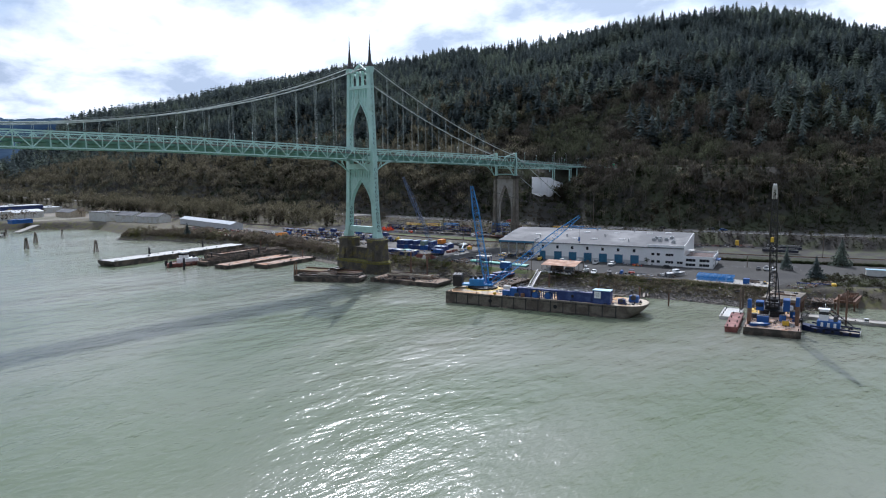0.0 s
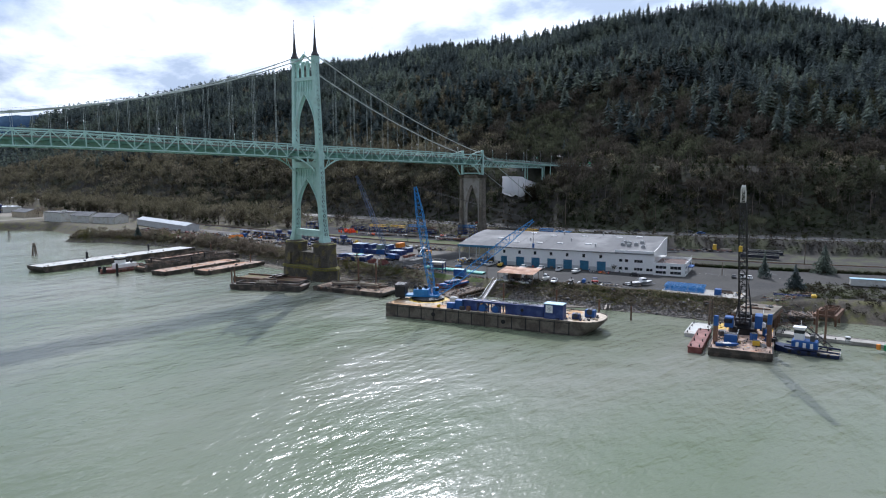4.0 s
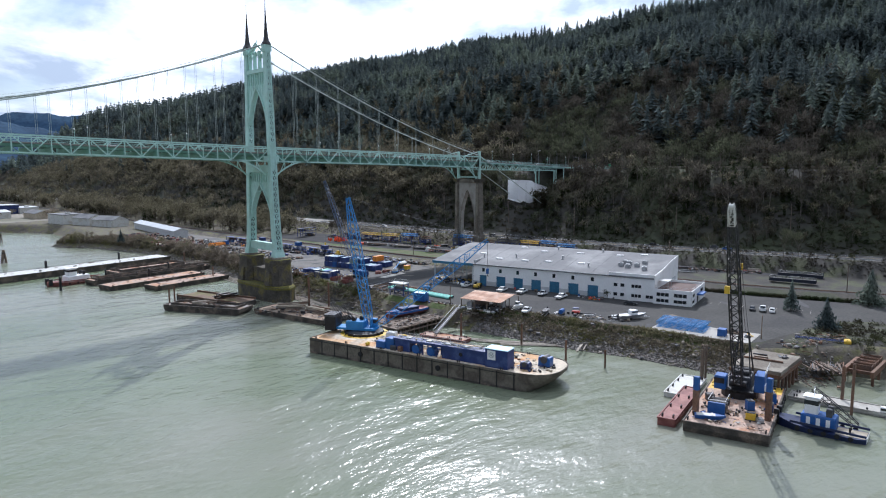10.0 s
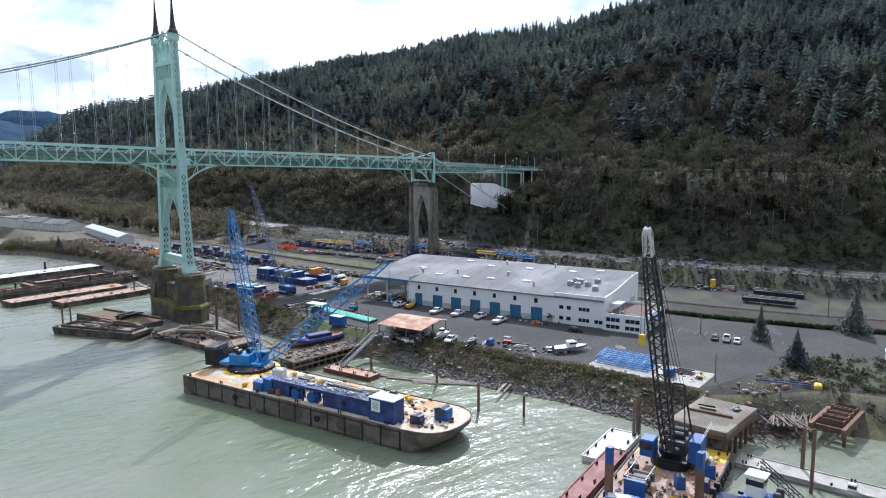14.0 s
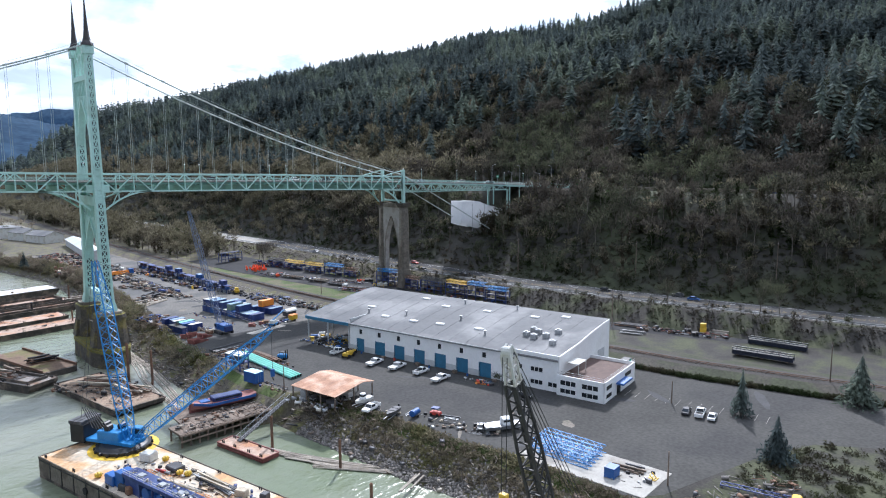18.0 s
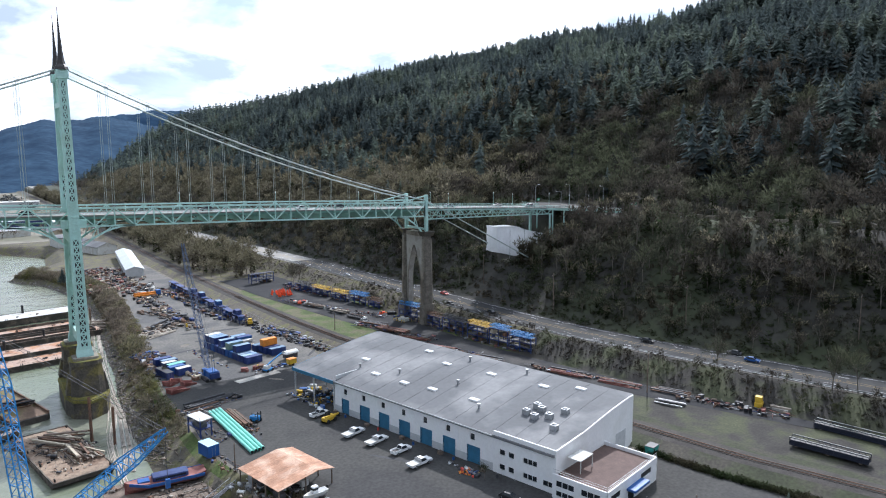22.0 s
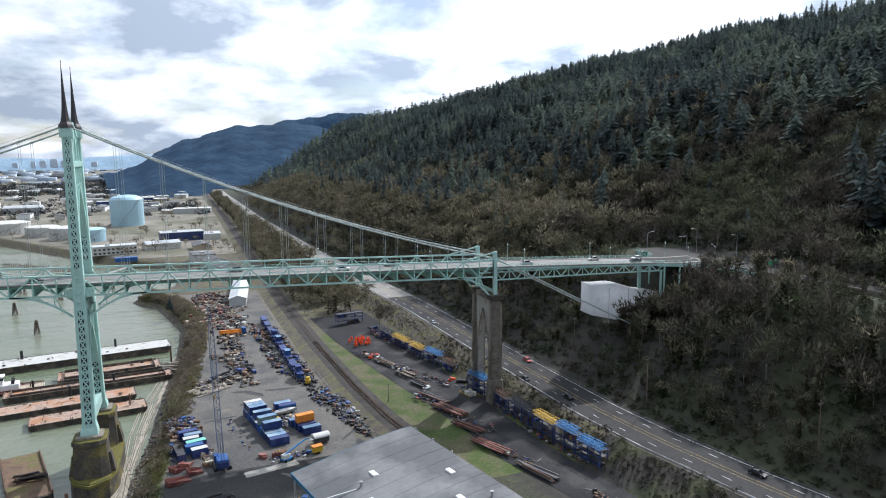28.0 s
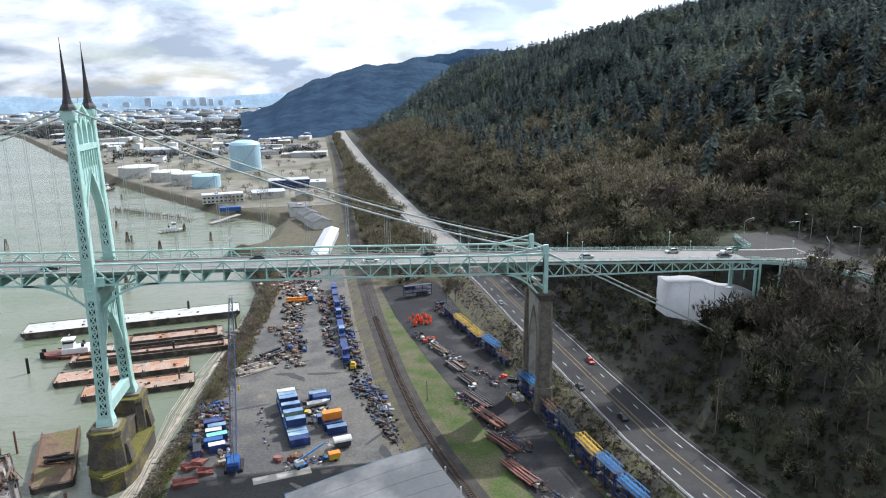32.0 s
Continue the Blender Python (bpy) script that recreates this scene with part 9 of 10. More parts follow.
for x, y, a, m_, lb in ((-12, -3.2, 0, BLACKM, "black car crossing the bridge"), (44, 3.2, 180, DKGREY, "dark car crossing the bridge"), (78, -3.2, 0, WHITE, "white car crossing the bridge"), (96, 3.0, 180, BLACKM, "black car crossing the bridge"), (146, -3.2, 0, GREYM, "grey car on the bridge approach"),
                        (178, 3.2, 180, OFFW, "white car on the bridge approach"), (193, -3.2, 0, DKGREY, "dark car on the bridge approach"), (198, 3.2, 180, WHITE, "white car on the bridge approach"), (-60, 3.2, 180, OFFW, "white car crossing the bridge")):
    vehicle("passenger_car", x, y, float(deck_z(x)) + .01, a, m_, lb, "car", "cars on the bridge")
for k in range(-18, 19, 3):
    for s in (-1, 1):
        x = k * PAN / 1.0
        if x > 215:
            continue
        dz_ = float(deck_z(x))
        lp = thing("street_lamp", (x, s * 7.1, dz_), "slender green lamp post with a white globe on the bridge", "street lamp", "bridge lamps")
        part("post", Shape().rod((0, 0, 0), (0, 0, 6.0), .09, 6, .06), GREEN, lp)
        part("globe", Shape().rod((0, 0, 6.0), (0, 0, 6.25), .16, 8, .26).rod((0, 0, 6.25), (0, 0, 6.55), .26, 8, .1), WHITE, lp)
for x, y, z, s in ((207.5, 9.6, 55.3, 1), (239.5, 18, 54.6, -1), (239.5, -6, 54.6, -1)):
    lp = thing("street_lamp", (x, y, z), "grey lamp post with a curved arm at the junction", "street lamp", "junction lamps", turn=20)
    part("post", Shape().rod((0, 0, 0), (0, 0, 9.5), .13, 8, .09), GREYM, lp)
    part("arm", Shape().tube([Vector((0, 0, 9.5)), Vector((s * 1.2, 0, 10.2)), Vector((s * 4, 0, 10.5))], .08), GREYM, lp)
    part("lamp_head", Shape().box(s * 4 - .5, -.2, 10.35, s * 4 + .5, .2, 10.55, .05), OFFW, lp)
sgm = mat("sign_green", (0.01, 0.22, 0.10), .5)
for x, y, z in ((194, -7.7, 57.2), (238, -28, 54.6)):
    sg_ = thing("road_sign", (x, y, z), "green road sign on a post", "road sign", turn=10)
    part("post", Shape().rod((0, 0, 0), (0, 0, 3.4), .07, 6), GREYM, sg_)
    part("board", Shape().box(-1.1, -.04, 2.0, 1.1, .04, 3.4), sgm, sg_)
    part("lettering_bar", Shape().box(-.8, -.06, 2.8, .8, -.045, 2.95).box(-.8, -.06, 2.4, .5, -.045, 2.55), WHITE, sg_)
gt = thing("portable_toilet", (239.5, -24, 54.6), "green portable toilet beside the hillside road", "portable toilet")
part("cabin", Shape().box(-.6, -.6, 0, .6, .6, 2.1, .05), mat("bright_green_plastic", (0.02, 0.35, 0.15), .5), gt)
part("roof_cap", Shape().box(-.65, -.65, 2.1, .65, .65, 2.35, .12), OFFW, gt)


def power_pole(x, y, z, h, label="tall weathered timber utility pole", arms=True):
    p = thing("utility_pole", (x, y, z), label, "utility pole", "utility poles", turn=15)
    part("shaft", Shape().rod((0, 0, -.5), (0, 0, h), .19, 7, .12), TIMBER, p)
    if arms:
        part("crossarm", Shape().box(-1.3, -.06, h - 1.0, 1.3, .06, h - .84), TIMBER, p)
        for q in (-1.1, -.5, .5, 1.1):
            part("insulator", Shape().rod((q, 0, h - .84), (q, 0, h - .6), .05, 5), GREYM, p)
    return (x, y, z + h - .6)


tops = [power_pole(x, y, float(hill_z(np.array(x), np.array(y))), h) for x, y, h in ((173, 62, 13), (170, 3, 14), (168.5, -46, 15), (182, -100, 15), (200, -150, 15), (222, -205, 15))]
for a, b in zip(tops[:-1], tops[1:]):
    ln_ = thing("power_line", a, "thin dark power lines between utility poles", "power line", "power lines")
    for o in (-1, 0, 1):
        pts = [Vector(a).lerp(Vector(b), t) + Vector((o, 0, -2.0 * 4 * t * (1 - t))) - Vector(a) for t in np.linspace(0, 1, 7)]
        part("wire", Shape().loft([[p + Vector((.03, 0, 0)), p + Vector((-.02, 0, .025)), p + Vector((-.02, 0, -.025))] for p in pts]), BLACKM, ln_)
power_pole(133.5, -193.5, YARD, 13.5, "pale timber utility pole beside the yard road")
power_pole(140, -118, 9.2, 13, "timber utility pole beside the railway")
power_pole(146, -60, 9.5, 8, "short lamp pole beside the racks", False)
power_pole(95.5, 8, 8.5, 7, "short post beside the railway", False)
power_pole(92, -170, YARD, 6, "thin lamp pole in the yard", False)
power_pole(50.5, -193.5, YARD, 7, "thin lamp pole beside the concrete pad", False)
power_pole(21.5, -93.5, YARD, 7, "thin pole beside the shed", False)
fn = thing("wire_fence", (0, 0, 0), "grey wire fence along the railway side of the yard", "fence")
for y in np.arange(-90, 70, 4.0):
    x0, x1 = float(rail(y)) - 9.2, float(rail(y + 4)) - 9.2
    part("post", Shape().rod((x0, y, YARD), (x0, y, YARD + 2.2), .05, 5), GREYM, fn)
    part("rail_wire", Shape().beam((x0, y, YARD + 2.15), (x1, y + 4, YARD + 2.15), .05).beam((x0, y, YARD + 1.1), (x1, y + 4, YARD + 1.1), .03), GREYM, fn)
    

# ---- far side: houses, tanks, works and city ----
def works(x, y, L, W, H, turn, wallm, roofm, label, gable=0.0, rows=0, name="industrial_building"):
    b = thing(name, (x, y, YARD), label, "building", "buildings upriver", turn)
    w_ = part("wall", Shape().box(-L / 2, -W / 2, 0, L / 2, W / 2, H), wallm, b)
    if gable:
        r_ = Shape()
        for s in (-1, 1):
            r_.hexa([(-L / 2 - .4, s * (W / 2 + .5), H - .1), (L / 2 + .4, s * (W / 2 + .5), H - .1), (L / 2 + .4, 0, H + gable), (-L / 2 - .4, 0, H + gable), (-L / 2 - .4, s * (W / 2 + .5), H + .15), (L / 2 + .4, s * (W / 2 + .5), H + .15), (L / 2 + .4, 0, H + gable + .25), (-L / 2 - .4, 0, H + gable + .25)])
        part("roof", r_, roofm, b)
        for s in (-1, 1):
            part("gable_wall", Shape().add([(s * L / 2, -W / 2, H), (s * L / 2, W / 2, H), (s * L / 2, 0, H + gable), (s * (L / 2 - .2), -W / 2, H), (s * (L / 2 - .2), W / 2, H), (s * (L / 2 - .2), 0, H + gable)], [(0, 1, 2), (5, 4, 3), (0, 3, 4, 1), (1, 4, 5, 2), (2, 5, 3, 0)]), wallm, b)
    else:
        part("roof", Shape().box(-L / 2 - .2, -W / 2 - .2, H, L / 2 + .2, W / 2 + .2, H + .5), roofm, b)
        part("roof_unit", Shape().box(-L * .2, -W * .1, H + .5, -L * .1, W * .1, H + 2.0), OFFW, b)
    for r in range(rows):
        z = 1.2 + r * 3.4
        n = max(3, int(L / 3.5))
        for i in range(n):
            x0 = -L / 2 + L * (i + .25) / n
            part("window", Shape().box(x0, -W / 2 - .06, z, x0 + L / n * .55, -W / 2 + .02, z + 1.5), GLASSD, w_)
    return b


works(57.5, 252, 96, 10, 4.6, 84.6, WALLG, ROOFW, "long low shed with a pale metal roof", 1.8, 0, "long_shed")
works(34, 395, 28, 18, 8, 98, OFFW, ROOFG, "white two-storey building with rows of windows", 0, 2)
works(43, 364, 22, 15, 6, 108, OFFW, ROOFG, "white house with a grey gabled roof", 3, 1)
works(51, 336, 26, 15, 5.5, 108, OFFW, ROOFG, "white house with a grey gabled roof", 3, 1)
works(-43.5, 481, 38, 14, 8, 12, OFFW, ROOFW, "long white office building with window bands", 0, 2)
works(-3, 503, 32, 20, 6, 12, OFFW, ROOFW, "white shed with a low pale roof", 2, 0)
works(-29, 428, 18, 8, 3.0, 8, BLUE, BLUE, "low bright blue structure by the water", 0, 0)
works(14, 570, 44, 22, 9, 8, NAVY, ROOFW, "blue building with a pale roof", 0, 0)
works(34, 480, 30, 16, 5, 95, TAN, ROOFG, "brown shed with a grey roof", 2.5, 0)
works(45, 570, 26, 18, 6, 92, OFFW, ROOFW, "pale building beside the railway", 0, 1)


def storage_tank(x, y, r, h, material, label, dome=0.0):
    t = thing("storage_tank", (x, y, YARD), label, "tank", "storage tanks")
    n = 28
    part("shell", Shape().rod((0, 0, 0), (0, 0, h), r, n), material, t, smooth=False)
    rings = [[(rr_ * math.cos(i * math.tau / n), rr_ * math.sin(i * math.tau / n), z) for i in range(n)] for rr_, z in ((r * 1.01, h), (r * .85, h + dome * .55), (r * .5, h + dome * .9), (r * .05, h + dome + .3))]
    part("roof_dome", Shape().loft(rings), material, t)
    for z in np.arange(h / 5, h, h / 5):
        part("hoop", Shape().rod((0, 0, z - .1), (0, 0, z + .1), r + .12, n, caps=False), material, t)
    part("stair", Shape().tube([Vector(((r + .6) * math.cos(a), (r + .6) * math.sin(a), z)) for a, z in zip(np.linspace(4.2, 5.6, 9), np.linspace(0, h, 9))], .35, 4), GREYM, t)


storage_tank(-56, 765, 20.5, 34, GTANK, "huge pale blue gas tank with a domed roof", 6)
storage_tank(-79, 598, 15.5, 13, GTANK, "round pale blue storage tank upriver", 1.5)
storage_tank(-107, 630, 17, 13, OFFW, "round white storage tank upriver", 1.5)
storage_tank(-184, 722, 24, 13, OFFW, "wide white storage tank", 1.5)
storage_tank(-138, 672, 18, 11, OFFW, "wide white storage tank", 1.5)
fr_ = random.Random(21)
for k in range(95):
    y = fr_.uniform(560, 2300)
    x = fr_.uniform(float(shore(y)) + 40, float(rail(y)) - 30)
    if abs(x + 100) < 150 and 590 < y < 880:
        continue
    works(x, y, fr_.uniform(15, 60), fr_.uniform(10, 30), fr_.uniform(4, 9), fr_.choice([0, 5, 90, 95]) + fr_.uniform(-6, 6), fr_.choice([OFFW, WHITE, TAN, WALLG, NAVY]), fr_.choice([ROOFW, ROOFW, ROOFG, OFFW]), "low industrial building on the river plain", fr_.choice([0, 0, 2]), 0)


def boxes_far(name, n, y0, y1, x0, x1, hs, mats, label, seed):
    r = np.random.default_rng(seed)
    V, T, M, base = [], [], [], 0
    cube = np.array([(x, y, z) for z in (0, 1) for y in (-.5, .5) for x in (-.5, .5)])
    ct_ = np.array([(0, 1, 5), (0, 5, 4), (1, 3, 7), (1, 7, 5), (3, 2, 6), (3, 6, 7), (2, 0, 4), (2, 4, 6), (4, 5, 7), (4, 7, 6)])
    for _ in range(n):
        s = np.array((r.uniform(12, 70), r.uniform(12, 50), r.uniform(*hs)))
        p = np.array((r.uniform(x0, x1), r.uniform(y0, y1), 5.0))
        V.append(cube * s + p)
        T.append(ct_ + base)
        M.append(np.full(len(ct_), r.integers(len(mats))))
        base += 8
    ob = new(name, big_mesh(name, np.concatenate(V), np.concatenate(T), mats, np.concatenate(M)))
    return tagged(ob, label, "city", kind="stuff")


# aerial haze is mixed into these three base colours
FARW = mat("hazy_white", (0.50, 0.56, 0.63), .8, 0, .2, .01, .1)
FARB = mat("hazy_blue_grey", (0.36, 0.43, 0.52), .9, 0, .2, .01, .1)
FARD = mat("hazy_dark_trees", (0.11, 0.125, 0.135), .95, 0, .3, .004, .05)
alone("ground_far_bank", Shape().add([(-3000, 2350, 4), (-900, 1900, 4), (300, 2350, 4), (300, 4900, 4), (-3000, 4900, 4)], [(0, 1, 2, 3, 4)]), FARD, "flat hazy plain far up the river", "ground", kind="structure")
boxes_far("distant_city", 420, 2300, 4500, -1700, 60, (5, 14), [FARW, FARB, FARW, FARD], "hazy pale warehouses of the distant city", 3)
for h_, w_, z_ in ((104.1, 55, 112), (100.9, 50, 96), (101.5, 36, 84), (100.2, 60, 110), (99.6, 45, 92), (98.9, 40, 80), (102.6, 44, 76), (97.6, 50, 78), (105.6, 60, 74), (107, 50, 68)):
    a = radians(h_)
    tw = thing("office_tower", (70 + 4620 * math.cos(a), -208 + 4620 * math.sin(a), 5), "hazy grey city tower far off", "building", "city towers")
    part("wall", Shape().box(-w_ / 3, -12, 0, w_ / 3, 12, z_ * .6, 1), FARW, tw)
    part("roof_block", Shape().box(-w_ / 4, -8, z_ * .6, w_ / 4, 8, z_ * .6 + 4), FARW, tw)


# haze over the far hills is put into blue colour and emission
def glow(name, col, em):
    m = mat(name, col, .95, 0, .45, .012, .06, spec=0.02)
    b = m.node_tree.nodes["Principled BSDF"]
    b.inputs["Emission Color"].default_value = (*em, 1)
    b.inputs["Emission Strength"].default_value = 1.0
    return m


FARHILL = glow("haze_blue_forest", (0.02, 0.035, 0.05), (0.012, 0.026, 0.055))
FARRANGE = glow("haze_blue_range", (0.10, 0.13, 0.16), (0.24, 0.34, 0.43))


def far_ridge(name, pts, depth, material, label, rough_, seed, n=160):
    """A long far ridge: its crest through (heading, distance, height) from the walk's last stand, falling to both sides."""
    r = np.random.default_rng(seed)
    H = np.linspace(pts[0][0], pts[-1][0], n)
    hs = [p[0] for p in pts]
    order = np.argsort(hs)
    D = np.interp(H, np.array(hs)[order], np.array([p[1] for p in pts])[order])
    Z = np.interp(H, np.array(hs)[order], np.array([p[2] for p in pts])[order])
    rows_ = []
    for f_, zf in ((-1.0, 0.0), (-.6, .45), (-.25, .82), (0, 1.0), (.5, .5), (1.0, 0)):
        a = np.radians(H)
        d = D + depth * f_
        z = 4 + (Z - 4) * zf + (rough_ * (np.sin(H * 1.3 + f_ * 2) + .6 * np.sin(H * 3.1 + f_ * 4) + .35 * r.uniform(-1, 1, n) * (f_ == 0)) if zf else 0)
        rows_.append(np.stack([70 + d * np.cos(a), -208 + d * np.sin(a), z], 1))
    V = np.concatenate(rows_)
    T = []
    for k in range(len(rows_) - 1):
        for i in range(n - 1):
            a = k * n + i
            T += [(a, a + 1, a + n + 1), (a, a + n + 1, a + n)]
    return tagged(new(name, big_mesh(name, V, T, [material])), label, "hill", kind="structure")


far_ridge("backdrop_hill", [(97.5, 2501, 27), (95.2, 2542, 63), (91.5, 2624, 150), (87.4, 2706, 199), (83.4, 2788, 215), (81, 2788, 202), (77, 2706, 150), (70, 2624, 120), (60, 2624, 110)], 1050, FARHILL, "dark wooded hill beyond the first, haze painted blue", 4, 5, 320)
far_ridge("backdrop_range", [(140, 4700, 70), (120, 4700, 80), (113, 4700, 98), (109, 4700, 84), (106, 4700, 92), (103, 4700, 82), (99, 4700, 74), (95, 4700, 96), (91, 4700, 90), (86, 4700, 80)], 120, FARRANGE, "hills on the horizon, haze painted as pale blue", 2, 6)
far_ridge("backdrop_far_ridge", [(86, 4300, 250), (80, 4300, 330), (72, 4200, 320), (60, 3900, 260)], 300, FARHILL, "wooded ridge in the distance, haze painted blue", 6, 7)

hh_ = thing("white_house", (258, 150, float(hill_z(np.array(258.0), np.array(150.0)))), "small white house among the trees on the hillside", "house", turn=70)
part("wall", Shape().box(-6, -4, -2, 6, 4, 3.5), WHITE, hh_)
part("roof", Shape().prism([(-6.5, -4.6), (6.5, -4.6), (6.5, 4.6), (-6.5, 4.6)], 3.5, 6, [(-6.5, -.2), (6.5, -.2), (6.5, .2), (-6.5, .2)]), ROOFG, hh_)
for q in (-4, 0, 4):
    part("window", Shape().box(q - .7, -4.06, 1, q + .7, -3.98, 2.5), GLASSD, hh_)

# ---- plants near the water, rocks, single trees ----
ys = np.concatenate([rng.uniform(-110, 60, 1500), rng.uniform(60, 275, 1100)])
xs = np.array([shore(y) for y in ys]) + rng.uniform(4.0, 14, len(ys))
ok_ = ~((ys < 25) & (xs > shore(ys) + 11)) & ~((ys < -62) & (ys > -103))
zs = np.array([ground_z(x, y) for x, y in zip(xs, ys)])
scatter("bank_brush", BUSHES, np.stack([xs, ys, zs], 1)[ok_], rng.uniform(.8, 2.2, len(ys))[ok_] * np.where(ys[ok_] > 60, 1.6, .9), [BUSH], "brown winter brush along the river bank", "brush", widen=(.9, 1.5), low=.2)
ys = rng.uniform(-195, -112, 1700)
xs = np.array([shore(y) for y in ys]) + rng.uniform(3, 12.5, len(ys))
scatter("bank_grass", [bush_template(60, 30, .5, .2), bush_template(61, 30, .5, .2)], np.stack([xs, ys, [ground_z(x, y) for x, y in zip(xs, ys)]], 1), rng.uniform(.4, 1.3, len(ys)), [BUSH], "tufts of brown grass and brush on the bank", "grass", widen=(1.0, 2.0), low=.1)
ys = np.concatenate([rng.uniform(-195, -102, 2600), rng.uniform(-60, 20, 1400)])
ys = ys[(ys < -100) | (np.sin(ys * 0.35) + np.sin(ys * 0.13 + 1) > 0.2)]
xs = shore(ys) + rng.uniform(0, 1, len(ys)) * np.where(ys < -100, 3.6, 5.5) + np.where(ys < -100, 8.6, 6.3)
scatter("bank_grass", [bush_template(62, 26, .5, .22), bush_template(63, 26, .5, .22)], np.stack([xs, ys, [ground_z(x, y) for x, y in zip(xs, ys)]], 1), rng.uniform(.25, .6, len(ys)), [GRASS], "green grass along the top of the bank", "grass", widen=(1.2, 2.4), low=.05)
ys = rng.uniform(-245, -200, 420)
xs = rng.uniform(60, 110, 420)
ok_ = (xs < yard_edge(ys) - 1) & (xs > 52)
scatter("bank_brush", BUSHES, np.stack([xs, ys, [ground_z(x, y) for x, y in zip(xs, ys)]], 1)[ok_], rng.uniform(.9, 2.6, 420)[ok_], [BRUSH_D], "dark brush south of the yard", "brush", widen=(.9, 1.4), low=.2)
# brush on the bank below the highway and between track and racks
ys = rng.uniform(-240, 420, 6500)
xs = hw(ys) - rng.uniform(.8, 10, len(ys))
scatter("bank_brush", BUSHES, np.stack([xs, ys, [ground_z(x, y) for x, y in zip(xs, ys)]], 1), rng.uniform(.35, 1.1, len(ys)), [BRUSH_D], "brown winter brush on the bank below the highway", "brush", low=.2)
ys = rng.uniform(-235, 60, 420)
xs = hw(ys) - rng.uniform(1.5, 9, len(ys))
scatter("bank_shrubs", BARE_MID, np.stack([xs, ys, [ground_z(x, y) for x, y in zip(xs, ys)]], 1), rng.uniform(1.5, 4.2, len(ys)), [BRUSH_D, BARK], "thin bare shrubs on the bank below the highway", "shrubs", low=.1)
ys = np.concatenate([rng.uniform(-105, 30, 90), rng.uniform(30, 262, 420)])
ys = ys[(ys > -62) | (ys < -108)]
xs = shore(ys) + rng.uniform(4, 11, len(ys))
scatter("bank_shrubs", BARE_MID, np.stack([xs, ys, [ground_z(x, y) for x, y in zip(xs, ys)]], 1), rng.uniform(2.0, 5.0, len(ys)) * np.where(ys > 30, 1.25, 1.0), [TWIG_SUN, BARK], "thin bare shrubs on the river bank", "shrubs", low=.1)
ys = np.concatenate([rng.uniform(150, 560, 420), rng.uniform(560, 1200, 230)])
xs = rail(ys) + 6 + rng.uniform(0, 1, len(ys)) * np.maximum(4, hw(ys) - rail(ys) - 10)
scatter("bare_woods", BARE, np.stack([xs, ys, [ground_z(x, y) for x, y in zip(xs, ys)]], 1), rng.uniform(8, 18, len(ys)), [TWIG_O, BARK, IVY], "bare trees between the railway and the highway", "woods")
ys = np.concatenate([rng.uniform(1500, 2300, 420), rng.uniform(440, 1400, 160)])
xs = shore(ys) + rng.uniform(.05, .95, len(ys)) * (rail(ys) - shore(ys))
scatter("bare_woods", BARE_MID, np.stack([xs, ys, np.full(len(ys), YARD)], 1), rng.uniform(6, 11, len(ys)), [TWIG_SUN, BARK], "brown tree lines across the industrial plain", "woods", widen=(1.3, 2.0))
# riprap
def rock_template(seed):
    r = np.random.default_rng(seed)
    v = np.array([(1, 0, 0), (-1, 0, 0), (0, 1, 0), (0, -1, 0), (0, 0, .8), (0, 0, -.6)], float) * r.uniform(.6, 1.1, (6, 1)) + r.normal(0, .12, (6, 3))
    t = np.array([(0, 2, 4), (2, 1, 4), (1, 3, 4), (3, 0, 4), (2, 0, 5), (1, 2, 5), (3, 1, 5), (0, 3, 5)])
    return v, t, np.zeros(8, int)
ROCKS = [rock_template(s) for s in range(80, 88)]
ys = np.concatenate([rng.uniform(-215, -108, 4200), rng.uniform(-60, 270, 1700), rng.uniform(370, 700, 600)])
xs = shore(ys) + np.abs(rng.normal(0, 1, len(ys))) * np.where(ys < -100, 3.2, 1.6) - .3
scatter("riprap", ROCKS, np.stack([xs, ys, [ground_z(x, y) for x, y in zip(xs, ys)]], 1), rng.uniform(.18, .75, len(ys)), [ROCK], "grey riprap stones along the water's edge", "rocks")
# hedge along the yard's railway side
ys = rng.uniform(-225, -140, 700)
xs = rail(ys) - 9.5 + rng.uniform(-.7, .7, len(ys))
scatter("hedge", BUSHES, np.stack([xs, ys, np.full(len(ys), YARD)], 1), rng.uniform(1.4, 2.1, len(ys)), [IVY], "dark clipped hedge between yard and railway", "hedge")
# three dark conifers in the yard, and bare trees beside the highway
def yard_tree(x, y, h, w, name, label, seed):
    t = thing(name, (x, y, YARD), label, "tree", "yard conifers")
    part("trunk", Shape().rod((0, 0, -.2), (0, 0, h * .4), .22, 8, .12), BARK, t)
    v, tr, m = conifer_template(18, 15, seed)
    r = np.random.default_rng(seed)
    v2, tr2, m2 = bush_template(seed + 1, 420, 1.0, .05)
    v2 = v2 * (.62, .62, 1.05)
    k = np.clip(1.0 - v2[:, 2], .1, 1)
    v2[:, :2] *= (k[:, None] * 1.0)
    V = np.concatenate([v * (w * 2.0 * h, w * 2.0 * h, h), v2 * (w * h * 2.2, w * h * 2.2, h)])
    T = np.concatenate([tr, tr2 + len(v)])
    part("crown", big_mesh("crown", V, T, [CONIF]), CONIF, t, "dense dark green needles")


yard_tree(97, -186, 12.2, .40, "conifer_tree", "dense dark green conifer at the yard's edge", 301)
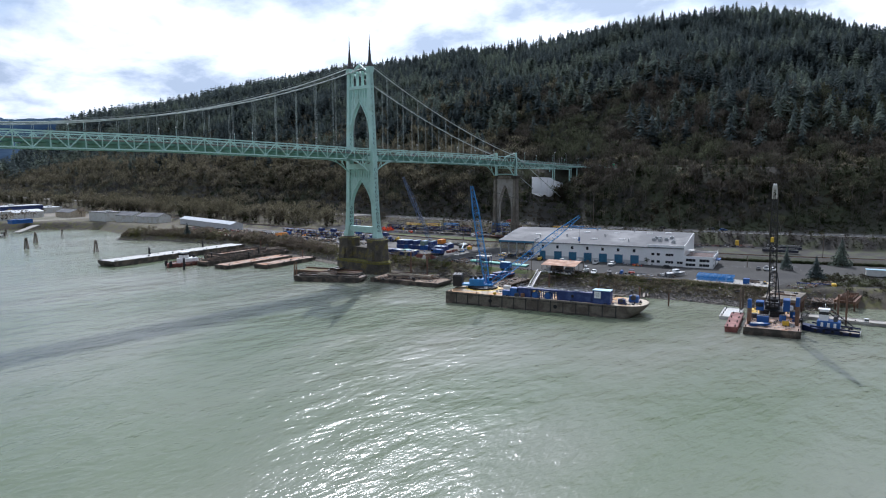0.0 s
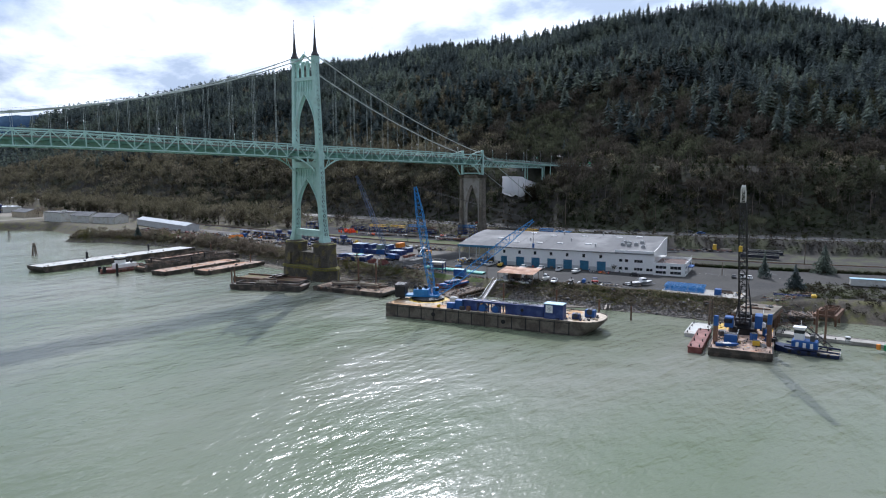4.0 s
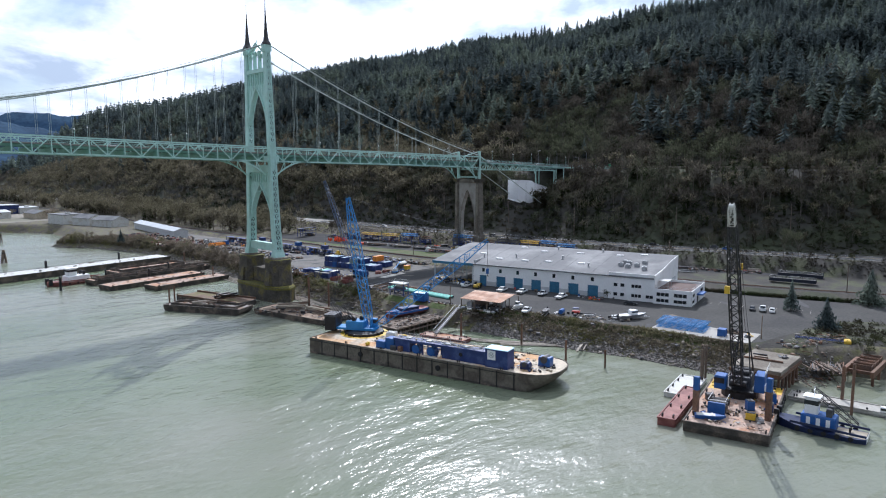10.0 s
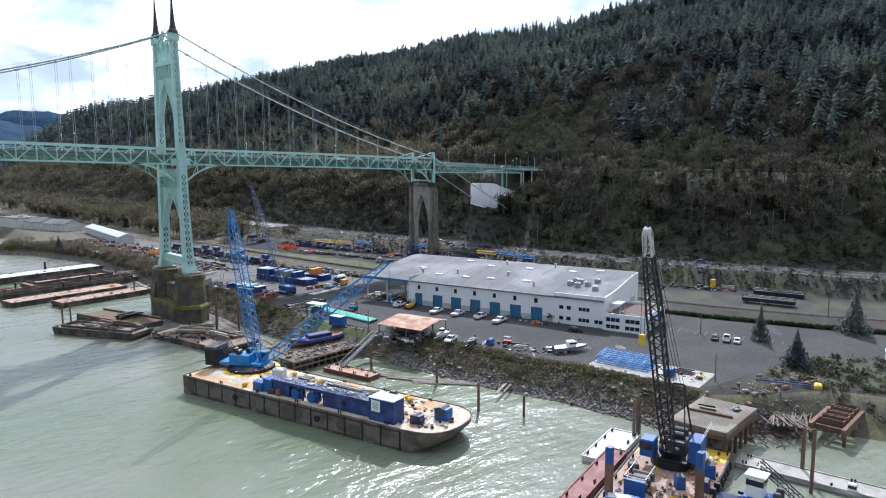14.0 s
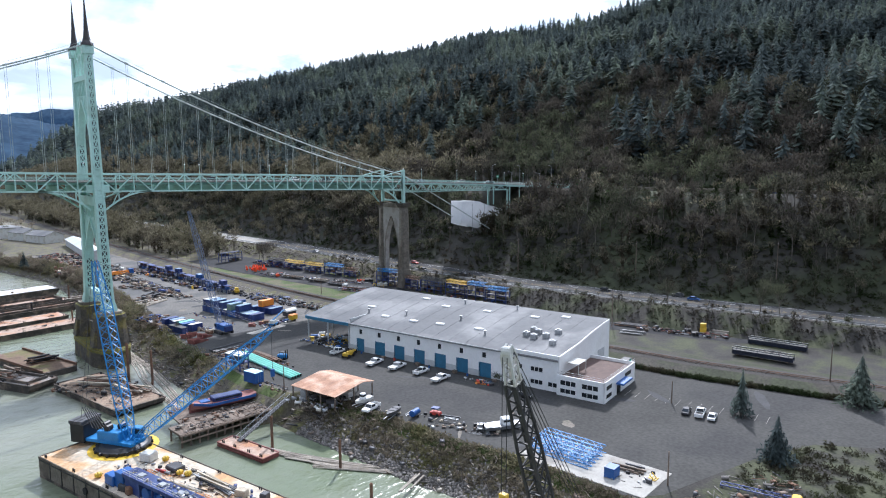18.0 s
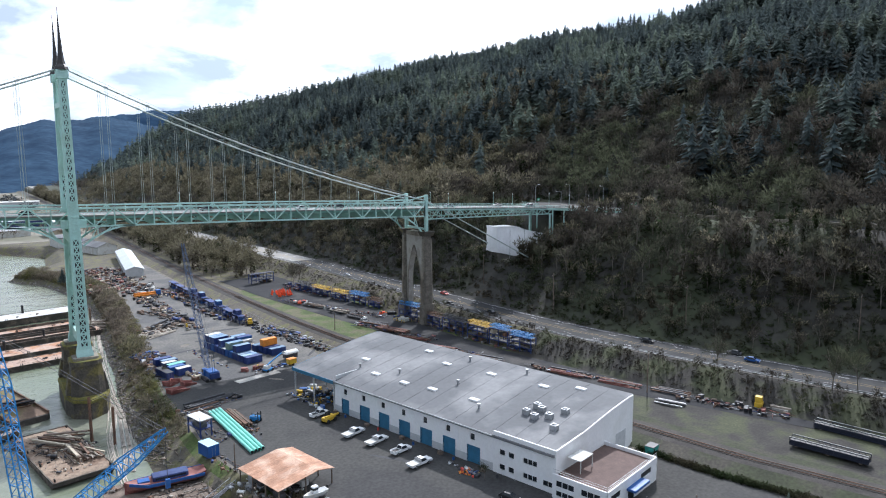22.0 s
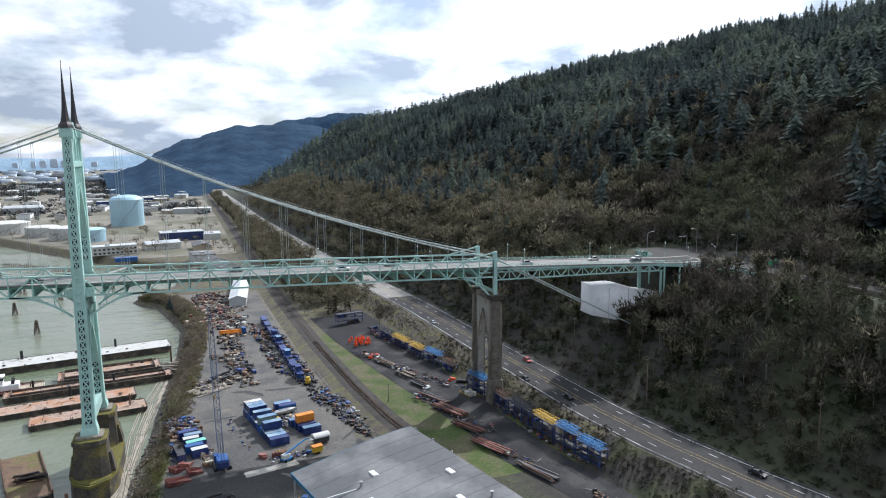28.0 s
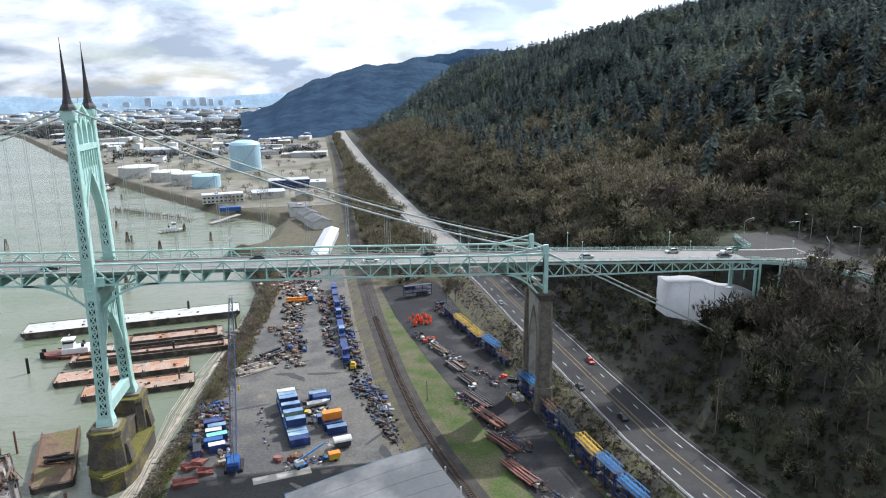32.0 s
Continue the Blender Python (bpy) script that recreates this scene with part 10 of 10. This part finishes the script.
yard_tree(77.0, -203.0, 10.5, .62, "conifer_tree", "bushy dark green conifer at the top of the bank", 302)
yard_tree(126.2, -203.2, 13.6, .66, "conifer_tree", "tall dark conifer beside the yard road", 303)
yard_tree(14, 210, 9, .5, "conifer_tree", "dark conifer on the river bank", 304)
for k, (x, y, h) in enumerate(((160.5, -128, 11), (169, -158, 13), (173, -163, 12), (118, 108, 13), (123, 112, 12), (121, 120, 11), (130, 36, 5), (24, -8, 4), (68, -130.5, 4.5))):
    v, tr, m = bare_template(400 + k, 700, 0, .35)
    t = thing("bare_tree", (x, y, ground_z(x, y)), "leafless grey-brown tree with fine twigs", "tree", "bare trees")
    stem = m == 1
    part("trunk", big_mesh("trunk", v * h, tr[stem], [BARK]), BARK, t)
    part("crown", big_mesh("crown", v * h, tr[~stem], [TWIG]), TWIG, t, "thin bare twigs")


# ---- loose scrap, gear and driftwood too many to count ----
def debris(name, spots, mats, label, category, seed, long_=0.4, z=YARD):
    """Small planks, bars, drums, boxes and coils strewn over patches (x, y, turn, length, width, count, size), as one mesh."""
    r = random.Random(seed)
    V, T, M = [], [], []

    def put(sh, k):
        n = len(V)
        V.extend(sh.v)
        for f in sh.f:
            for i in range(1, len(f) - 1):
                T.append((f[0] + n, f[i] + n, f[i + 1] + n))
                M.append(k)

    for x, y, a, L, W, n, s in spots:
        ca, sa = math.cos(radians(a)), math.sin(radians(a))
        for _ in range(n):
            u, v = r.uniform(-L / 2, L / 2), r.uniform(-W / 2, W / 2)
            px_, py_ = x + u * ca - v * sa, y + u * sa + v * ca
            pz = z(px_, py_) if callable(z) else z
            sh, k = Shape(), r.randrange(len(mats))
            q = r.random()
            th = radians(a) + r.gauss(0, .35) + (math.pi / 2 if r.random() < .25 else 0)
            d = Vector((math.cos(th), math.sin(th), r.gauss(0, .04)))
            if q < long_:
                l, w = s * r.uniform(1.2, 4.5), s * r.uniform(.08, .22)
                h = r.uniform(0, s * .6)
                c = Vector((px_, py_, pz + w * .5 + h))
                if r.random() < .5:
                    sh.beam(c - d * l / 2, c + d * l / 2, w, w * r.uniform(.6, 1.4))
                else:
                    sh.rod(c - d * l / 2, c + d * l / 2, w * .6, 6)
            elif q < long_ + .35 * (1 - long_):
                b = s * r.uniform(.3, .9)
                sh.box(-b, -b * r.uniform(.4, .8), 0, b, b * r.uniform(.4, .8), b * r.uniform(.5, 1.5), b * .12)
                sh.moved(pose(px_, py_, pz, 0, 0, r.uniform(0, 360)))
            elif q < long_ + .65 * (1 - long_):
                b = s * r.uniform(.2, .55)
                if r.random() < .5:
                    sh.rod((px_, py_, pz), (px_, py_, pz + b * 2), b, 8)
                else:
                    sh.rod(Vector((px_, py_, pz + b)) - d * b * 1.6, Vector((px_, py_, pz + b)) + d * b * 1.6, b, 8)
            else:
                b = s * r.uniform(.5, 1.1)
                for i in (-1, 1):
                    for j in (-1, 1):
                        sh.beam((i * b, j * b * .6, 0), (i * b, j * b * .6, b * 1.1), b * .1)
                    sh.beam((i * b, -b * .6, b * 1.1), (i * b, b * .6, b * 1.1), b * .12)
                sh.box(-b, -b * .6, b * r.uniform(.4, .8), b, b * .6, b * .9)
                sh.moved(pose(px_, py_, pz, 0, 0, math.degrees(th)))
            put(sh, k)
    return tagged(new(name, big_mesh(name, V, T, mats, M)), label, category, kind="stuff")


debris("scrap_heap", [(24.5, 12, -78, 22, 9, 150, 1.0), (22.5, -6, -80, 14, 4, 50, .8), (31, -4, -78, 26, 3, 70, .7), (42, 2, -78, 30, 3, 34, .5), (59, 10, -76, 20, 9, 60, .8), (56, -22, 12, 12, 4, 40, .8)],
       [NAVY, DKGREY, RUST, BLUE, GREYM, REDOX, BLACKM], "blue, rusty and grey machine scrap strewn among the containers", "scrap", 501, .35)
debris("scrap_heap", [(47, 70, -82, 40, 7, 130, 1.0), (46, 112, -84, 44, 8, 130, 1.1), (36, 58, 35, 20, 12, 90, 1.3), (41, 88, -70, 24, 6, 60, 1.2)],
       [TIMBER, LOG, DKGREY, RUST, TIMBER, BLACKM], "planks, logs and old vehicles' parts along the bank road", "scrap", 502, .6)
debris("scrap_heap", [(72, 44, -80, 40, 7, 90, .9), (78, 10, -76, 44, 7, 160, .9), (67, 100, -86, 80, 5, 120, .9), (84, -14, -74, 18, 5, 60, .8)],
       [DKGREY, BLACKM, NAVY, RUST, BLACKM, DKGREY], "dark machinery and pallets along the rail fence", "scrap", 503, .35)
debris("scrap_heap", [(70, 92, -86, 96, 4, 150, 1.5), (60.5, 100, -86, 84, 4, 90, 1.4), (80, 14, -76, 40, 4, 46, 1.5), (46, 92, -82, 60, 6, 60, 1.6)],
       [DKGREY, BLACKM, NAVY, BLACKM, RUST], "dark frames, trailers and engines crowded round the racks", "scrap", 520, .4)
debris("scrap_heap", [(42, 172, 82, 60, 22, 200, 1.2), (36, 222, 80, 50, 22, 200, 1.2), (52, 142, 85, 24, 14, 70, 1.1)],
       [RUST, REDOX, DKGREY, BLACKM, TAN, TIMBER], "scrapped cars and metal in the north yard", "scrap", 504, .25)
debris("lane_scrap", [(110, 42, -68, 66, 5, 170, .8), (113, -12, -70, 44, 5, 130, .8), (117, -46, -68, 26, 4, 70, .7), (119, 78, -78, 56, 6, 220, .9), (130, -8, -82, 40, 4, 130, .8), (134, -48, -80, 34, 4, 110, .8), (136, -98, -66, 44, 4, 70, .8), (150, -140, -68, 30, 5, 90, .9)],
       [DKGREY, BLACKM, RUST, REDOX, TIMBER, NAVY, GREYM], "dark steel scrap and timbers beside the storage lane", "scrap", 505, .6, 9.27)
debris("canopy_store", [(58, -58, -76, 18, 10, 110, .8), (67, -124, -76, 10, 1.6, 26, .5)], [BLUE, GREYM, WHITE, DKGREY, YELLOW, BLACKM], "crates, bags and hoses stored at the warehouse", "equipment", 506, .25)
debris("shed_store", [(24, -106.5, -77, 15, 10, 90, .8), (31, -112, -77, 6, 5, 16, .6)], [DKGREY, BLACKM, GREYM, OFFW, TIMBER], "dark tools and machine parts under the shed", "equipment", 507, .3)
debris("pipe_yard", [(29, -45, 13, 20, 6, 40, .9), (24, -62, -85, 28, 5, 70, .7), (33, -70, -87, 16, 3, 30, .6), (20.5, -88, -80, 12, 4, 40, .6)], [BLACKM, RUST, TIMBER, DKGREY, NAVY], "steel bars, timbers and gear beside the green pipes", "equipment", 508, .6)
debris("bank_gear", [(40, -146, -60, 18, 5, 46, .7), (36, -130, -55, 22, 4, 24, .5), (48, -187, 8, 10, 6, 26, .5)], [DKGREY, BLACKM, GREYM, TIMBER, TAN], "anchors, trailers and gear along the top of the bank", "equipment", 509, .4)


def on_barge(m, z):
    return lambda spots: [(*(m @ Vector((x, y, 0)))[:2], a, L, W, n, s) for x, y, a, L, W, n, s in spots]


debris("deck_gear", on_barge(BB, 0)([(46, 13.6, -76, 40, 5, 130, .55), (26, 10, -76, 14, 8, 40, .5), (44, 7.5, -76, 44, 3, 60, .5), (70, 8, -76, 8, 10, 40, .5), (9, 13, -76, 12, 6, 14, .5)]),
       [DKGREY, GREYM, TAN, OFFW, BLACKM, NAVY, RUST], "hoses, rails, boxes and rigging strewn over the barge deck", "equipment", 510, .5, 4.64)
debris("deck_gear", on_barge(DB, 0)([(10, 9, 14, 16, 14, 70, .5), (27, 9, 14, 14, 15, 60, .5)]), [DKGREY, BLACKM, TAN, OFFW, BLUE, RUST, YELLOW], "rigging and gear strewn over the derrick barge", "equipment", 511, .45, 2.44)
SB = pose(-21.8, -28.5, 1.8, 0, 0, -79.0)
debris("deck_scrap", on_barge(SB, 0)([(14, 7, -50, 22, 12, 130, .9), (28, 7, -79, 14, 12, 80, .5)]), [RUST, TIMBER, LOG, BLACKM, DKGREY], "rusty beams and planks heaped on the old barge", "scrap", 512, .75, 1.84)
SP = pose(-44.4, 2.8, 2.3, 0, 0, -62.0)
debris("deck_scrap", on_barge(SP, 0)([(17, 4.7, -62, 30, 6, 60, .6)]), [RUST, TIMBER, REDOX, BLACKM], "rusty frames and timbers in the hopper barge", "scrap", 513, .7, 2.34)
for x, y, a, L, W, fz, sd_k in ((-80, 122, 9.5, 98, 15, 3.0, 514), (-28, 98, 9.0, 42, 13.5, 2.6, 515), (-45, 82, 8.0, 64, 9, 2.4, 516), (-44, 62, 9.5, 50, 11, 2.0, 517), (-29, 47, 9.5, 40, 10.5, 2.0, 518)):
    m = pose(x, y, fz, 0, 0, a)
    debris("deck_scrap", on_barge(m, 0)([(L / 2, W / 2, a, L - 6, W - 3, 26, .7)]), [RUST, TIMBER, BLACKM, DKGREY], "scattered rusty gear on a moored barge", "scrap", sd_k, .6, fz + .04)
# driftwood and rubble lying on the banks
bank_z = lambda x, y: max(.05, ground_z(x, y))
debris("driftwood", [(float(shore(y)) + 4, y, 90 + 10 * math.sin(y), 14, 7, 34, 1.0) for y in range(-106, 140, 13) if not -104 < y < -76], [LOG, TIMBER, TIMBER, DKGREY], "driftwood, planks and broken timbers on the bank", "driftwood", 520, .9, bank_z)
debris("driftwood", [(float(shore(y)) + 4, y, 70, 12, 8, 30, .8) for y in range(-200, -106, 12)], [LOG, TIMBER, DKGREY, ROCK], "driftwood and rubble on the stony bank", "driftwood", 521, .7, bank_z)
debris("debris", [(45, -208, 30, 22, 12, 130, .9), (62, -206, -30, 16, 10, 60, .8)], [TIMBER, RUST, DKGREY, ROCK], "broken planks and stones on the bank by the dock", "debris", 522, .75, bank_z)

# twenty more thin boom logs drifting in a ribbon along the bank
rb_ = random.Random(77)
BOOM = ((24, 118), (17.3, 98), (14, 66), (11.6, 44), (9.3, 18), (8.2, 4), (7.8, -7), (6.2, -14), (4.6, -25), (2, -38), (.8, -56), (0, -82))
by_ = [p[1] for p in BOOM][::-1]
bx_ = [p[0] for p in BOOM][::-1]
ribbon = Shape()
for k in range(95):
    y0 = rb_.uniform(-80, 112)
    l = rb_.uniform(9, 18)
    o = rb_.gauss(0, .75)
    f = lambda y: float(np.interp(y, by_, bx_)) + o
    ribbon.tube([Vector((f(y0 + l * t), y0 + l * t, .1 + rb_.uniform(0, .05))) for t in (0, .33, .66, 1)], rb_.uniform(.09, .17), 5)
tagged(new("drift_logs", ribbon.mesh("drift_logs", LOG)), "ribbon of pale thin logs floating along the bank", "logs", kind="stuff")

# braced portal over the deck at the anchor pier
zt = float(ztop(131.1))
for sg in (-1, 1):
    part("portal_post", Shape().box(130.4, sg * 8.0 - .5, zt - 6, 131.8, sg * 8.0 + .5, zt + 3.2), GREEN, bridge)
    part("portal_brace", Shape().beam((131.1, sg * 8.0, zt + 3.0), (118, sg * 8.0, zt + .2), .4).beam((124.5, sg * 8.0, zt + 1.6), (124.5, sg * 8.0, zt), .3), GREEN, bridge)
for x, y, a in ((226, -9, 60), (239, 24, 200)):
    ts_ = thing("traffic_signal", (x, y, 54.6), "traffic signal on a grey mast arm at the junction", "traffic signal", "junction signals", a)
    part("post", Shape().rod((0, 0, 0), (0, 0, 6.5), .12, 8), GREYM, ts_)
    part("mast_arm", Shape().rod((0, 0, 6.2), (6.5, 0, 6.6), .09, 6), GREYM, ts_)
    for q in (3.2, 6.0):
        part("signal_head", Shape().box(q - .2, -.2, 5.5, q + .2, .2, 6.5, .05), BLACKM, ts_)
# steps, bins and stacked pallets by the offices and the warehouse wall
pr2 = random.Random(31)
for k in range(14):
    u = 2 + k * 4.6
    p = wh.matrix_world @ Vector((u, -1.6 - pr2.uniform(0, .8), 0))
    if k % 3 == 0:
        pl = thing("pallet_stack", (p.x, p.y, YARD + .02), "stack of wooden pallets beside the warehouse wall", "pallet", "pallet stacks", -76 + pr2.uniform(-8, 8))
        for j in range(pr2.randint(3, 6)):
            part("pallet", Shape().box(-.6, -.5, j * .15, .6, .5, j * .15 + .1).box(-.6, -.5, j * .15 + .1, -.45, .5, j * .15 + .15).box(.45, -.5, j * .15 + .1, .6, .5, j * .15 + .15), TIMBER, pl)
    elif k % 3 == 1:
        dr_ = thing("steel_drum", (p.x, p.y, YARD + .02), "blue steel drum beside the warehouse wall", "drum", "drums by the wall")
        part("drum_body", Shape().rod((0, 0, 0), (0, 0, .88), .3, 12), pr2.choice([BLUE, DKGREY, RED]), dr_)
        part("rim", Shape().rod((0, 0, .86), (0, 0, .91), .32, 12), DKGREY, dr_)

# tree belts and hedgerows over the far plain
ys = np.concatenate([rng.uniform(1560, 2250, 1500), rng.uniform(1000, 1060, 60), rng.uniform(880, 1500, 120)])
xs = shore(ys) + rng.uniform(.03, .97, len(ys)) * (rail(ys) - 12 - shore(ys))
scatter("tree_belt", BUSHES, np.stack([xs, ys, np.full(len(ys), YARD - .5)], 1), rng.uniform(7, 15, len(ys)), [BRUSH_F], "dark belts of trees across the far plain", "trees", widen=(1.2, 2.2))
debris("slip_gear", [(4, -94.4, 4, 24, 6, 90, .7)], [TIMBER, DKGREY, RUST, BLACKM, LOG], "planks, rails and gear on the timber slip", "equipment", 530, .7, 3.5)
debris("slip_gear", [(4, -88.5, 2, 20, 3, 50, .7), (4, -80.5, 2, 20, 3, 50, .7)], [TIMBER, DKGREY, RUST, BLACKM, LOG], "planks and gear round the old boat", "equipment", 531, .7, 3.3)
debris("lot_gear", [(101, -146, -70, 8, 3, 20, .5), (58, -147, 14, 6, 3, 10, .4)], [DKGREY, TIMBER, BLACKM, GREYM], "small gear beside the offices", "equipment", 532, .3)

# ---- small things on the far water and over the long barge ----
debris("walkway_gear", on_barge(BB, 0)([(45, 3.6, -76, 27, 2.0, 60, .45)]), [OFFW, GREYM, WHITE, DKGREY, TAN], "pale boxes, pipes and hoses on the winch gantry's roof", "equipment", 540, .45, 8.35)
pr_ = thing("pile_pier", (0, 0, 0), "long ruined pier of dark timber piles in the river", "pier")
rp_ = random.Random(71)
for k in range(44):
    t = k / 43
    for row in (0, 6):
        if rp_.random() < .12:
            continue
        x, y = -150 + 88 * t + row * .65, 488 - 76 * t + row * .75
        h = rp_.uniform(3.0, 5.2)
        part("timber_pile", Shape().rod((x, y, -3), (x + rp_.uniform(-.3, .3), y + rp_.uniform(-.3, .3), h), .34, 6, .28), TIMBER, pr_)
for a, b in ((.05, .3), (.34, .62), (.68, .97)):
    part("cap_timber", Shape().beam((-150 + 88 * a, 488 - 76 * a, 3.4), (-150 + 88 * b, 488 - 76 * b, 3.4), .4, .4), TIMBER, pr_)
ri_ = thing("river_jetty", (0, 0, 0), "pale concrete ramp leading down to the inlet", "jetty")
part("ramp_slab", Shape().hexa([(-22, 418, 4.6), (-18, 414, 4.6), (-40, 396, .6), (-44, 400, .6), (-22, 418, 5.0), (-18, 414, 5.0), (-40, 396, 1.0), (-44, 400, 1.0)]), CONC_L, ri_)
tug(-200, 640, 60, 22, HULL, OFFW, "dark workboat with a pale house moored upriver", BLACKM)
tug(-212, 655, 62, 20, REDOX, WHITE, "red workboat moored upriver", BLACKM)
tug(-68, 372, 20, 20, OFFW, WHITE, "small white survey vessel in the inlet", DKGREY)
barge("crane_float", -225, 668, 55, 45, 14, 2.0, "dark floating stage with small cranes upriver", HULL, RUST, (2, 2))
for x, y, h, r_ in ((-232, 672, 16, 3), (-214, 690, 13, -3)):
    fc_ = thing("float_crane", (x, y, 2.0), "thin dark crane mast on a floating stage", "crane")
    lattice(fc_, (0, 0, 0), (r_, 2, h), 1.2, 1.2, .8, 7, .12, DKGREY, "mast")
for x, y in ((-88, 332), (-30, 330), (-118, 398), (-58, 372), (-160, 560), (-262, 790)):
    dl_ = thing("mooring_dolphin", (x, y, 0), "cluster of dark leaning timber piles in the water", "dolphin", "mooring dolphins")
    for k in range(4):
        a = k * math.tau / 4 + .4
        part("timber_pile", Shape().rod((1.4 * math.cos(a), 1.4 * math.sin(a), -3), (.35 * math.cos(a), .35 * math.sin(a), 6.5), .3, 6, .25), TIMBER, dl_)
    part("binding", Shape().rod((0, 0, 5.2), (0, 0, 5.6), .85, 8), BLACKM, dl_)
